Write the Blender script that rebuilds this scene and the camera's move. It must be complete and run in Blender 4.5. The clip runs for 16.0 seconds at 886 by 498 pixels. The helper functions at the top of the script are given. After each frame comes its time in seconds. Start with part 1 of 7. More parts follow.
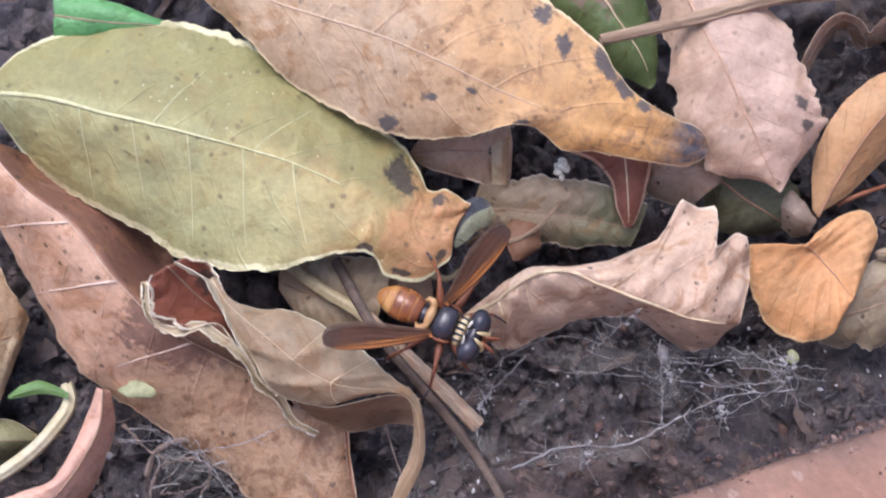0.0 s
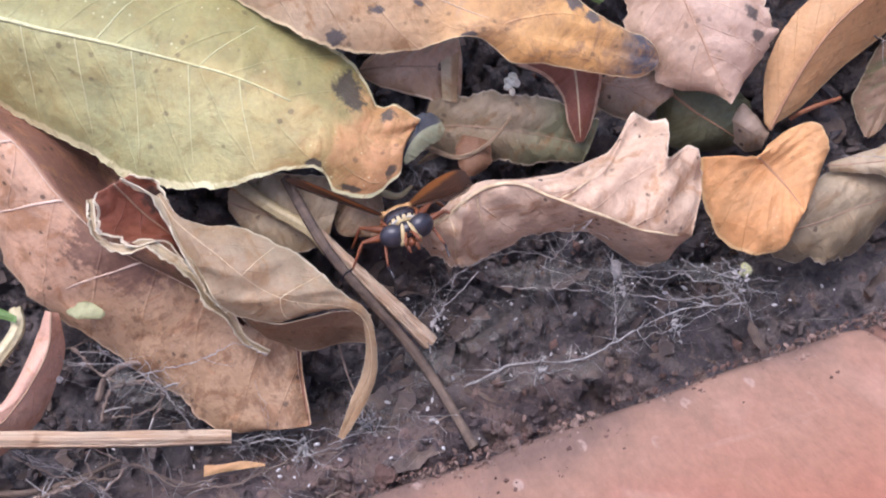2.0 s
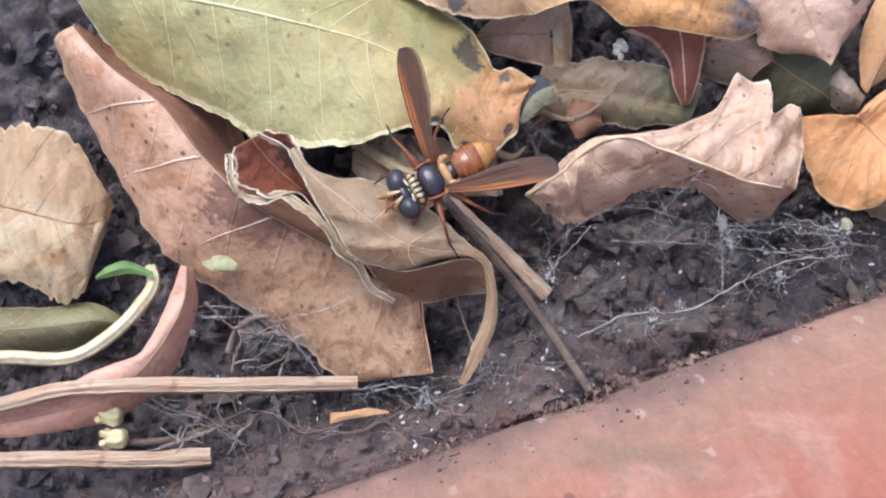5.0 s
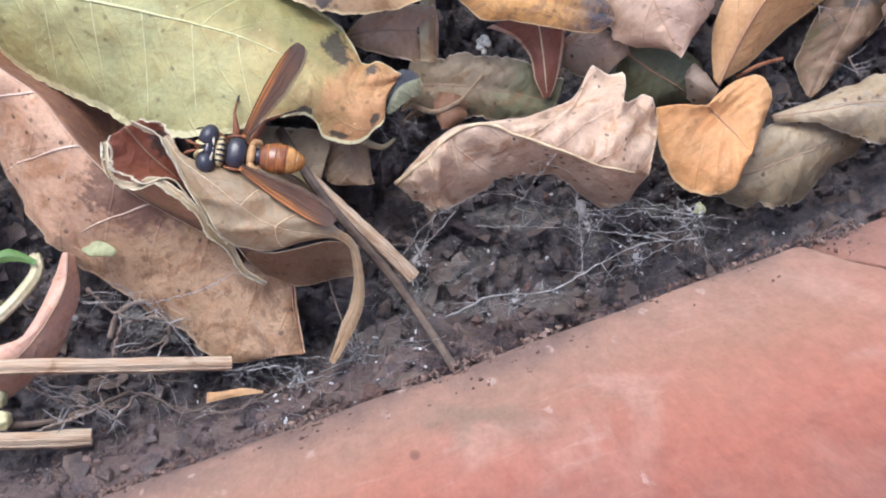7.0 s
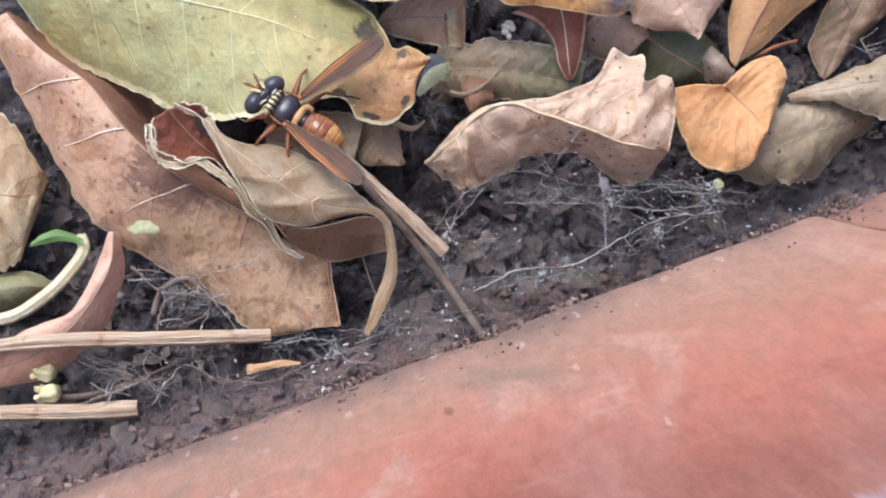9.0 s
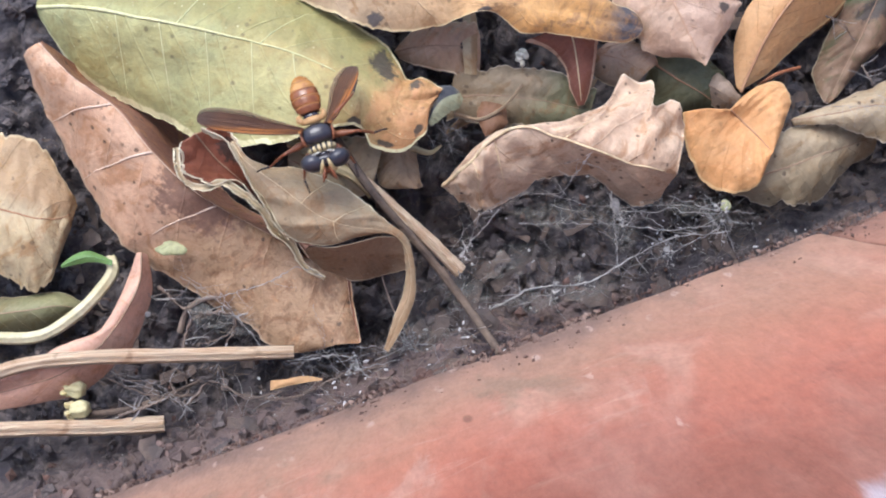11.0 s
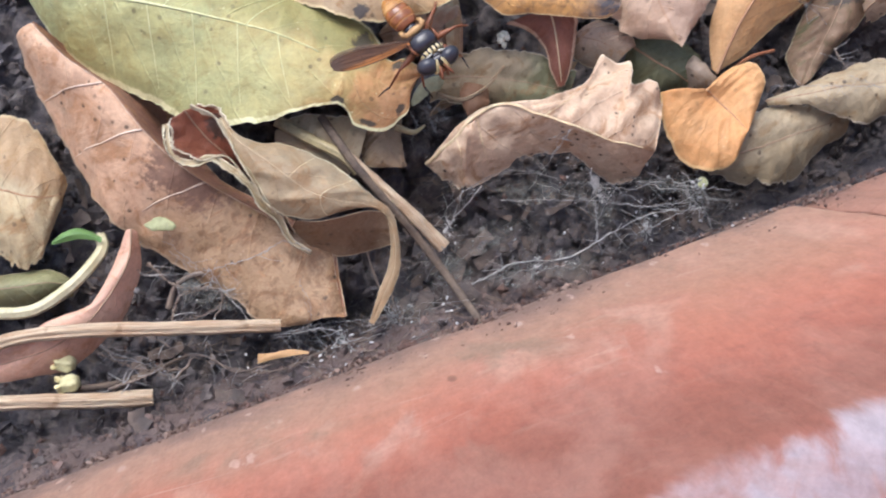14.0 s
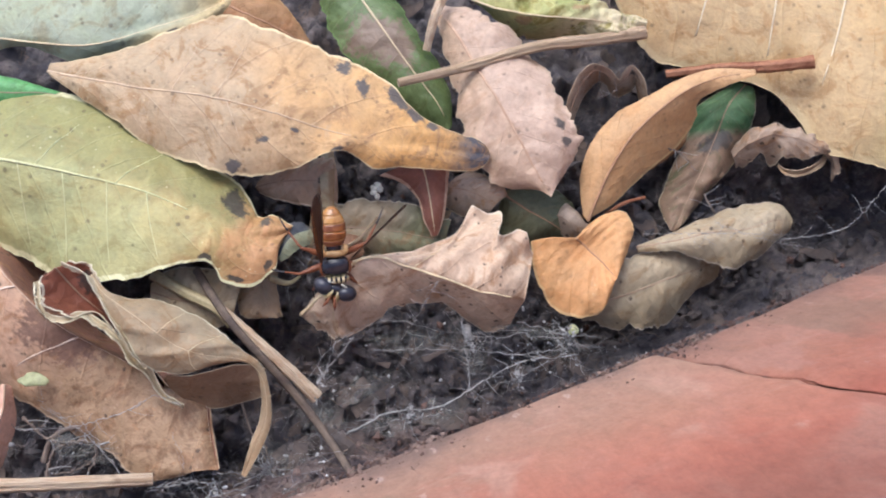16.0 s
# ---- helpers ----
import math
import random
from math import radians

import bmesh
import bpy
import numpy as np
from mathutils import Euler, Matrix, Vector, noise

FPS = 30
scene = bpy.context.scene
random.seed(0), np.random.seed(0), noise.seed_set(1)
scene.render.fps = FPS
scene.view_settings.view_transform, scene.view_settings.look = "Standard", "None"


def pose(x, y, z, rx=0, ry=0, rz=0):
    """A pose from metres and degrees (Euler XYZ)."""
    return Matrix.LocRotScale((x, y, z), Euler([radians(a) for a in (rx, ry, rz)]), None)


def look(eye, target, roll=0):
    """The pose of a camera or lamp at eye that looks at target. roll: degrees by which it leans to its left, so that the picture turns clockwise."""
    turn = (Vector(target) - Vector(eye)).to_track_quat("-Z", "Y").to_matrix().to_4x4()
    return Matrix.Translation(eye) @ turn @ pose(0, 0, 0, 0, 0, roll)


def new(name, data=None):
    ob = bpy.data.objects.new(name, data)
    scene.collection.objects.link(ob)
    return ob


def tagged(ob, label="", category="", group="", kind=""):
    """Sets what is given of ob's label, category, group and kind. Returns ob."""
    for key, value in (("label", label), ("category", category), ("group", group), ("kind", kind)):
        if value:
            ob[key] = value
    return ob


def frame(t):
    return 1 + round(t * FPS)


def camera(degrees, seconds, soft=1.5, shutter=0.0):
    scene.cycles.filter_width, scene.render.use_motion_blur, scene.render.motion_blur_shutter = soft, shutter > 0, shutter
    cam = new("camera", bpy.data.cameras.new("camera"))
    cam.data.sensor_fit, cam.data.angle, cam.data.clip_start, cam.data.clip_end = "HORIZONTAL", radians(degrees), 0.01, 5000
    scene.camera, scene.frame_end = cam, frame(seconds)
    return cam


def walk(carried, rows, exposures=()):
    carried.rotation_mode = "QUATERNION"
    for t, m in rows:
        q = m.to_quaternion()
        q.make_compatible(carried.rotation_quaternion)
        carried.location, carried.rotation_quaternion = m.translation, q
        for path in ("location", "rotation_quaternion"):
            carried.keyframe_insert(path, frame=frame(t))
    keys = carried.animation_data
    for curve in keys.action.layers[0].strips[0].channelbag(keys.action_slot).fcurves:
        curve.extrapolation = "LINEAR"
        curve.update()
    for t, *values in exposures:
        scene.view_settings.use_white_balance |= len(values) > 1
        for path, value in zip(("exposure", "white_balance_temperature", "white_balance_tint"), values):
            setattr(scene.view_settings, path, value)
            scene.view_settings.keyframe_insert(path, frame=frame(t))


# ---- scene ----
cam = camera(34.0, 16.0, soft=1.9, shutter=0.4)
PATH = [
    (0.0, pose(-0.00541, -0.00511, 0.13843, 5.32, -0.53, 1.84)),
    (0.5, pose(-0.00471, -0.00772, 0.13580, 5.05, -0.93, 1.65)),
    (1.0, pose(-0.00472, -0.00817, 0.13555, 4.95, -1.21, 1.44)),
    (1.5, pose(-0.00300, -0.00744, 0.13612, 4.10, -1.52, 1.14)),
    (2.0, pose(-0.00337, -0.00989, 0.13705, 4.15, -1.58, 0.94)),
    (2.5, pose(-0.00364, -0.01245, 0.13829, 4.56, -1.22, 0.80)),
    (3.0, pose(-0.00665, -0.01534, 0.13979, 5.03, -1.03, 0.80)),
    (3.2, pose(-0.00801, -0.01815, 0.13969, 5.01, -0.60, 0.69)),
    (5.3, pose(-0.01063, -0.02181, 0.14450, 7.94, -0.01, 0.75)),
    (5.5, pose(-0.00755, -0.02239, 0.14656, 8.46, -0.84, 0.59)),
    (6.0, pose(-0.00278, -0.02770, 0.14701, 8.42, -1.22, 0.37)),
    (6.5, pose(-0.00248, -0.02944, 0.14771, 8.68, -1.12, 0.21)),
    (7.0, pose(-0.00095, -0.02892, 0.14826, 9.01, -1.24, 0.08)),
    (7.5, pose(-0.00302, -0.02962, 0.15066, 9.17, -0.98, 0.07)),
    (8.0, pose(-0.00449, -0.03331, 0.15319, 9.24, -0.69, 0.00)),
    (8.5, pose(-0.00396, -0.03536, 0.15243, 9.46, -0.39, -0.15)),
    (9.0, pose(-0.00190, -0.03463, 0.15363, 9.87, -0.32, -0.34)),
    (9.5, pose(-0.00415, -0.03476, 0.15382, 10.34, -0.02, -0.31)),
    (10.0, pose(-0.00213, -0.03238, 0.15854, 10.95, -0.17, -0.50)),
    (10.2, pose(-0.00285, -0.03405, 0.15810, 11.10, 0.03, -0.45)),
    (12.3, pose(-0.00266, -0.03967, 0.16070, 12.22, 0.07, -0.55)),
    (12.5, pose(-0.00226, -0.03951, 0.16120, 12.18, -0.12, -0.58)),
    (13.0, pose(-0.00280, -0.04279, 0.16094, 12.18, -0.24, -0.62)),
    (13.5, pose(-0.00577, -0.04552, 0.16042, 12.31, -0.18, -0.63)),
    (14.0, pose(-0.00328, -0.04523, 0.16026, 12.98, -0.67, -0.77)),
    (14.5, pose(-0.00091, -0.04184, 0.16211, 14.01, -1.00, -0.90)),
    (15.0, pose(0.00341, -0.03859, 0.16424, 15.03, -1.50, -1.10)),
    (15.5, pose(0.00558, -0.03846, 0.16541, 16.05, -1.61, -1.39)),
    (16.0, pose(0.00791, -0.04040, 0.16407, 16.89, -1.58, -1.72)),
]
EXPOSURES = [(0.0, 0.74, 5630, 19), (1.0, 0.81, 5670, 20.5), (3.0, 0.89, 5750, 21), (6.0, 0.95, 5620, 11), (10.0, 0.95, 5680, 10), (14.0, 0.94, 5800, 8), (15.0, 0.85, 5740, 8.5), (16.0, 0.83, 5710, 9)]
walk(cam, PATH, EXPOSURES)

# ---------------------------------------------------------------- light
SUN_ELEVATION, SUN_TURN = radians(60), radians(-28)
world = bpy.data.worlds.new("sky")
scene.world = world
world.use_nodes = True
wn = world.node_tree.nodes
sky = wn.new("ShaderNodeTexSky")
sky.sky_type, sky.sun_disc = "NISHITA", False
sky.sun_elevation, sky.sun_rotation = SUN_ELEVATION, SUN_TURN
sky.air_density, sky.dust_density, sky.ozone_density = 1.0, 4.0, 1.0
world.node_tree.links.new(sky.outputs[0], wn["Background"].inputs[0])
wn["Background"].inputs[1].default_value = 0.15
lamp = bpy.data.lights.new("sun", "SUN")
lamp.energy, lamp.angle, lamp.color = 1.05, radians(35), (1.0, 0.96, 0.91)
sun = new("sun", lamp)
sun.matrix_world = look((0.5 * math.sin(SUN_TURN), 0.5 * math.cos(SUN_TURN), 0.5 * math.tan(SUN_ELEVATION)), (0, 0, 0))

MM = 0.001


# ---------------------------------------------------------------- materials
class Graph:
    """A short hand for node materials."""

    def __init__(self, name):
        self.mat = bpy.data.materials.new(name)
        self.mat.use_nodes = True
        self.n, self.l = self.mat.node_tree.nodes, self.mat.node_tree.links
        self.bsdf = self.n["Principled BSDF"]

    def put(self, socket, value):
        if isinstance(value, bpy.types.NodeSocket):
            self.l.new(value, socket)
        elif isinstance(value, (tuple, list)):
            socket.default_value = (*value, 1.0) if len(value) == 3 and socket.type == "RGBA" else value
        else:
            socket.default_value = value

    def math(self, op, a, b=0.0, c=0.0, clamp=False):
        m = self.n.new("ShaderNodeMath")
        m.operation, m.use_clamp = op, clamp
        for s, v in zip(m.inputs, (a, b, c)):
            self.put(s, v)
        return m.outputs[0]

    def mix(self, fac, a, b, blend="MIX"):
        m = self.n.new("ShaderNodeMix")
        m.data_type, m.blend_type = "RGBA", blend
        self.put(m.inputs[0], fac), self.put(m.inputs[6], a), self.put(m.inputs[7], b)
        return m.outputs[2]

    def step(self, value, lo, hi, a=0.0, b=1.0):
        m = self.n.new("ShaderNodeMapRange")
        m.interpolation_type = "SMOOTHSTEP"
        for s, v in zip(m.inputs, (value, lo, hi, a, b)):
            self.put(s, v)
        return m.outputs[0]

    def coords(self, kind="Object"):
        return self.n.new("ShaderNodeTexCoord").outputs[kind]

    def scaled(self, vector, scale):
        m = self.n.new("ShaderNodeMapping")
        self.put(m.inputs["Vector"], vector)
        m.inputs["Scale"].default_value = scale
        return m.outputs[0]

    def noise(self, vector, scale, detail=4.0, rough=0.55, warp=0.0):
        m = self.n.new("ShaderNodeTexNoise")
        self.put(m.inputs["Vector"], vector)
        m.inputs["Scale"].default_value, m.inputs["Detail"].default_value = scale, detail
        m.inputs["Roughness"].default_value, m.inputs["Distortion"].default_value = rough, warp
        return m.outputs["Fac"]

    def cells(self, vector, scale, feature="F1"):
        m = self.n.new("ShaderNodeTexVoronoi")
        m.feature = feature
        self.put(m.inputs["Vector"], vector)
        m.inputs["Scale"].default_value = scale
        return m.outputs["Distance"]

    def xyz(self, vector):
        m = self.n.new("ShaderNodeSeparateXYZ")
        self.put(m.inputs[0], vector)
        return m.outputs

    def bump(self, height, distance, strength=1.0, base=None):
        m = self.n.new("ShaderNodeBump")
        m.inputs["Strength"].default_value, m.inputs["Distance"].default_value = strength, distance
        self.put(m.inputs["Height"], height)
        if base is not None:
            self.put(m.inputs["Normal"], base)
        return m.outputs[0]

    def done(self, color, rough=0.6, normal=None, spec=0.4, metal=0.0):
        self.put(self.bsdf.inputs["Base Color"], color)
        self.put(self.bsdf.inputs["Roughness"], rough)
        self.put(self.bsdf.inputs["Specular IOR Level"], spec)
        self.put(self.bsdf.inputs["Metallic"], metal)
        if normal is not None:
            self.put(self.bsdf.inputs["Normal"], normal)
        return self.mat


def leaf_mat(name, main, other, rim=(0.72, 0.6, 0.4), vein=(0.7, 0.6, 0.4), speck=(0.07, 0.045, 0.03), specks=0.5, tip=None, tip_at=0.8,
             spots=(), spot=(0.05, 0.042, 0.036), veins=9, lines=0.3, rough=0.55, tide=None, rim_at=0.965, rim_side=0, inner=None, inner_soft=0.06, inner_by=1.0, blotch=0.6, dim=0.9, dirt=None):
    """A leaf's skin: main and other mottle each other; tip, spots and tide are stains with an outline of their own,
    save the long leaf's spot, which is painted shade.
    """
    g = Graph(name)
    main, other, rim, vein = ((dim * q[0], dim * q[1], 0.94 * dim * q[2]) for q in (main, other, rim, vein))
    at, uv = g.coords(), g.xyz(g.coords("UV"))
    u, v = uv[0], g.math("SUBTRACT", g.math("MULTIPLY", uv[1], 2.0), 1.0)
    av = g.math("ABSOLUTE", v)
    broad, mid, fine = g.noise(at, 75, 3), g.noise(at, 330, 6, 0.65, 0.4), g.noise(at, 1700, 4, 0.6)
    color = g.mix(g.step(g.math("ADD", broad, g.math("MULTIPLY", g.math("SUBTRACT", mid, 0.5), 0.6)), 0.38, 0.64), main, other)
    patch = g.noise(at, 150, 5, 0.7, 1.2)
    stain = g.noise(at, 210, 7, 0.72, 1.5)
    color = g.mix(g.step(patch, 0.52, 0.72, 0.0, 0.45), color, tuple(0.62 * c for c in main))
    color = g.mix(g.step(patch, 0.46, 0.30, 0.0, 0.35), color, tuple(min(0.8, 1.2 * c + 0.03) for c in other))
    if tide:
        where = g.math("ADD", u, g.math("MULTIPLY", g.math("SUBTRACT", broad, 0.5), 0.5))
        color = g.mix(g.step(where, tide[0], tide[1]), color, tide[2])
    # left half recoloured; on the long and olive leaves this carries some shade
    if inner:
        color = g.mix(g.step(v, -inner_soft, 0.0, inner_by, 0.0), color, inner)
    if tip:
        where = g.math("ADD", u, g.math("MULTIPLY", g.math("SUBTRACT", mid, 0.5), 0.22))
        color = g.mix(g.step(where, tip_at - 0.05, tip_at + 0.05), color, tip)
    # brown stains and bleached patches
    color = g.mix(g.math("MULTIPLY", g.step(stain, 0.50, 0.62), blotch), color, tuple(k * c for k, c in zip((0.70, 0.55, 0.40), main)))
    color = g.mix(g.math("MULTIPLY", g.step(g.noise(at, 480, 6, 0.75, 0.8), 0.58, 0.68), 0.5 * blotch), color, tuple(k * c for k, c in zip((0.95, 0.72, 0.5), main)))
    color = g.mix(g.step(stain, 0.42, 0.30, 0.0, 0.4), color, tuple(0.25 * sum(other) / 3 + 0.88 * c for c in other))
    if dirt:
        where = g.math("ADD", u, g.math("MULTIPLY", g.math("SUBTRACT", broad, 0.5), 0.6))
        clump = g.math("ADD", g.math("MULTIPLY", stain, 0.6), g.math("MULTIPLY", g.noise(at, 600, 6, 0.7, 1.0), 0.4))
        color = g.mix(g.math("MULTIPLY", g.math("MULTIPLY", g.step(where, dirt[0], dirt[1]), g.step(clump, 0.46, 0.58)), dirt[3]), color, dirt[2])
    # side veins run outward and forward from the midrib
    way = g.math("SUBTRACT", g.math("MULTIPLY", u, float(veins)), g.math("MULTIPLY", av, 1.6))
    way = g.math("ADD", way, g.math("MULTIPLY", g.math("SIGN", v), 0.23))
    way = g.math("ADD", way, g.math("MULTIPLY", broad, 0.5))
    ridge = g.math("ABSOLUTE", g.math("SUBTRACT", g.math("FRACT", way), 0.5))
    line = g.step(ridge, 0.0, 0.035, 1.0, 0.0)
    net = g.step(g.cells(at, 620, "DISTANCE_TO_EDGE"), 0.0, 0.06, 1.0, 0.0)
    color = g.mix(g.math("MULTIPLY", line, lines), color, vein)
    color = g.mix(g.math("MULTIPLY", net, 0.04), color, vein)
    tone = g.math("ADD", 0.42, g.math("ADD", g.math("MULTIPLY", mid, 0.7), g.math("MULTIPLY", fine, 0.5)))
    grey = g.n.new("ShaderNodeCombineColor")
    for s in grey.inputs:
        g.put(s, tone)
    color = g.mix(1.0, color, grey.outputs[0], "MULTIPLY")
    dot = g.step(g.math("ADD", g.cells(at, 620), g.math("MULTIPLY", g.math("SUBTRACT", fine, 0.5), 0.3)), 0.10, 0.2, 1.0, 0.0)
    dot = g.math("MULTIPLY", dot, g.step(patch, 0.40, 0.54))
    grit = g.math("MULTIPLY", g.step(fine, 0.62, 0.7), g.step(mid, 0.5, 0.6))
    color = g.mix(g.math("MULTIPLY", g.math("MAXIMUM", dot, g.math("MULTIPLY", grit, 0.6)), specks), color, speck)
    for su, sv, ru, rv in spots:
        du = g.math("DIVIDE", g.math("SUBTRACT", u, su), ru)
        dv = g.math("DIVIDE", g.math("SUBTRACT", v, sv), rv)
        d = g.math("SQRT", g.math("ADD", g.math("MULTIPLY", du, du), g.math("MULTIPLY", dv, dv)))
        d = g.math("ADD", d, g.math("ADD", g.math("MULTIPLY", g.math("SUBTRACT", mid, 0.5), 2.0), g.math("MULTIPLY", g.math("SUBTRACT", fine, 0.5), 1.6)))
        color = g.mix(g.step(d, 0.65, 1.2, 0.92, 0.0), color, g.mix(fine, spot, tuple(2.2 * c for c in spot)))
    fleck = g.step(g.math("ADD", g.cells(at, 1100), g.math("MULTIPLY", g.math("SUBTRACT", mid, 0.5), 0.3)), 0.07, 0.13, 0.55, 0.0)
    color = g.mix(g.math("MULTIPLY", fleck, g.step(broad, 0.48, 0.58)), color, rim)
    edge = g.math("ADD", av if rim_side == 0 else g.math("MULTIPLY", v, float(rim_side)), g.math("MULTIPLY", g.math("SUBTRACT", mid, 0.5), 0.05))
    color = g.mix(g.math("MULTIPLY", g.step(edge, rim_at - 0.012, rim_at + 0.012), g.step(stain, 0.62, 0.5, 0.35, 1.0)), color, rim)
    high = g.math("ADD", g.math("MULTIPLY", line, 0.8), g.math("ADD", g.math("MULTIPLY", net, 0.06), g.math("MULTIPLY", fine, 0.5)))
    normal = g.bump(high, 0.00012, 0.6, g.bump(g.math("ADD", mid, patch), 0.0007, 0.5))
    return g.done(color, g.math("ADD", rough - 0.12, g.math("MULTIPLY", mid, 0.3)), normal, 0.35)


def plain_mat(name, a, b, scale=300, rough=0.6, bump=0.0002, spec=0.35, stretch=(1, 1, 1), fine=1800):
    g = Graph(name)
    at = g.scaled(g.coords(), stretch)
    n1, n2 = g.noise(at, scale, 5, 0.6, 0.3), g.noise(at, fine, 4)
    color = g.mix(g.step(n1, 0.32, 0.68), a, b)
    color = g.mix(g.math("MULTIPLY", g.step(n2, 0.45, 0.7), 0.35), color, tuple(0.45 * c for c in a))
    return g.done(color, rough, g.bump(g.math("ADD", n1, g.math("MULTIPLY", n2, 0.6)), bump, 0.8), spec)


def soil_mat():
    g = Graph("dark_soil")
    at = g.coords()
    n0, n1, n2 = g.noise(at, 45, 4), g.noise(at, 420, 6, 0.7), g.noise(at, 2600, 4, 0.7)
    color = g.mix(g.step(n1, 0.35, 0.7), (0.112, 0.102, 0.110), (0.262, 0.220, 0.203))
    color = g.mix(g.math("MULTIPLY", g.step(n0, 0.45, 0.7), 0.5), color, (0.15, 0.112, 0.10))
    p = g.xyz(at)
    away = g.math("ADD", g.math("MULTIPLY", g.math("SUBTRACT", p[0], 0.0207), -0.339), g.math("MULTIPLY", g.math("ADD", p[1], 0.0117), 0.941))
    away = g.math("ADD", away, g.math("MULTIPLY", g.math("SUBTRACT", n1, 0.5), 0.006))
    along = g.math("ADD", g.math("MULTIPLY", p[0], 0.94), g.math("MULTIPLY", p[1], 0.34))
    color = g.mix(g.math("MULTIPLY", g.math("MULTIPLY", g.step(away, 0.002, 0.009, 0.75, 0.0), g.step(away, -0.02, -0.01)), g.step(along, 0.004, 0.02, 1.0, 0.1)), color, (0.21, 0.145, 0.125))
    color = g.mix(g.step(g.noise(at, 170, 5, 0.7, 0.8), 0.48, 0.58, 0.0, 0.6), color, (0.058, 0.054, 0.066))
    color = g.mix(g.step(g.noise(at, 240, 5, 0.7, 1.5), 0.56, 0.64, 0.0, 0.7), color, (0.23, 0.165, 0.13))
    color = g.mix(g.step(n2, 0.64, 0.74), color, (0.27, 0.22, 0.20))
    return g.done(color, 0.9, g.bump(g.math("ADD", n1, g.math("MULTIPLY", n2, 0.5)), 0.0015, 1.0), 0.25)


def brick_mat(name, shade):
    g = Graph(name)
    flat = g.coords()
    at = g.scaled(flat, (1.0, 0.42, 1.0))
    n0, n1, n2, n3 = g.noise(at, 22, 4, 0.6), g.noise(at, 110, 6, 0.6, 0.6), g.noise(at, 700, 5), g.noise(at, 75, 6, 0.6, 1.0)
    s = g.xyz(flat)[1]
    rise = g.math("ADD", s, g.math("MULTIPLY", g.math("SUBTRACT", n0, 0.5), 0.06))
    color = g.mix(g.step(rise, -0.008, 0.024), (0.355, 0.193, 0.136), (0.352, 0.124, 0.086))
    color = g.mix(g.math("MULTIPLY", g.step(n1, 0.42, 0.66), 0.5), color, (0.37, 0.185, 0.145))
    color = g.mix(g.math("MULTIPLY", g.step(n3, 0.58, 0.66), 0.55), color, (0.42, 0.26, 0.21))
    color = g.mix(g.math("MULTIPLY", g.step(n3, 0.40, 0.30), 0.45), color, (0.25, 0.125, 0.10))
    smudge = g.noise(at, 120, 4, 0.5, 0.4)
    color = g.mix(g.step(smudge, 0.55, 0.66, 0.0, 0.4), color, (0.46, 0.30, 0.235))
    streak = g.noise(g.scaled(flat, (0.22, 1.0, 1.0)), 260, 5, 0.6, 0.9)
    color = g.mix(g.math("MULTIPLY", g.step(streak, 0.58, 0.68), g.step(n0, 0.42, 0.6, 0.1, 0.5)), color, (0.50, 0.33, 0.27))
    color = g.mix(g.step(streak, 0.40, 0.30, 0.0, 0.35), color, (0.24, 0.10, 0.075))
    algae = g.math("MULTIPLY", g.step(g.noise(at, 48, 6, 0.65, 0.6), 0.52, 0.62), g.step(rise, -0.004, 0.014, 1.0, 0.0))
    color = g.mix(g.math("MULTIPLY", algae, 0.75), color, (0.20, 0.155, 0.115))
    # upper slope painted darker to stand for its falling light
    color = g.mix(g.step(rise, 0.010, 0.034, 0.0, 0.85), color, g.mix(g.step(n1, 0.4, 0.62), (0.205, 0.085, 0.064), (0.255, 0.122, 0.096)))
    splash = g.math("ADD", s, g.math("ADD", g.math("MULTIPLY", g.math("SUBTRACT", n0, 0.5), 0.022), g.math("MULTIPLY", g.math("SUBTRACT", n1, 0.5), 0.022)))
    color = g.mix(g.step(splash, -0.012, 0.007, 0.8, 0.0), color, (0.29, 0.185, 0.14))
    color = g.mix(g.step(splash, -0.0150, -0.0075, 0.9, 0.0), color, (0.17, 0.115, 0.098))
    flakes = g.math("MULTIPLY", g.step(g.cells(at, 420), 0.16, 0.24, 1.0, 0.0), g.step(splash, -0.009, -0.002, 1.0, 0.0))
    color = g.mix(g.math("MULTIPLY", flakes, g.step(n2, 0.46, 0.6, 0.0, 0.7)), color, (0.42, 0.32, 0.28))
    pits = g.math("MULTIPLY", g.step(g.cells(at, 70), 0.028, 0.048, 1.0, 0.0), g.step(n0, 0.5, 0.54))
    color = g.mix(g.math("MULTIPLY", pits, 0.7), color, (0.12, 0.06, 0.045))
    chips = g.math("MULTIPLY", g.step(g.math("ADD", g.cells(at, 130), g.math("MULTIPLY", g.math("SUBTRACT", n2, 0.5), 0.5)), 0.05, 0.10, 1.0, 0.0), g.step(n1, 0.50, 0.56))
    color = g.mix(g.math("MULTIPLY", chips, 0.6), color, (0.56, 0.40, 0.34))
    # pale arris band and top: overbright sunlight painted into the kerb colour
    lit_edge = g.math("ADD", s, g.math("MULTIPLY", g.math("SUBTRACT", n1, 0.5), 0.014))
    band = g.math("MULTIPLY", g.step(lit_edge, 0.0420, 0.0452), g.step(lit_edge, 0.0468, 0.0488, 1.0, 0.0))
    color = g.mix(g.math("MULTIPLY", band, g.step(n3, 0.35, 0.55, 0.35, 0.9)), color, (0.33, 0.29, 0.325))
    color = g.mix(g.step(lit_edge, 0.0475, 0.051), color, g.mix(g.step(n3, 0.45, 0.6), (0.38, 0.19, 0.18), (0.36, 0.30, 0.325)))
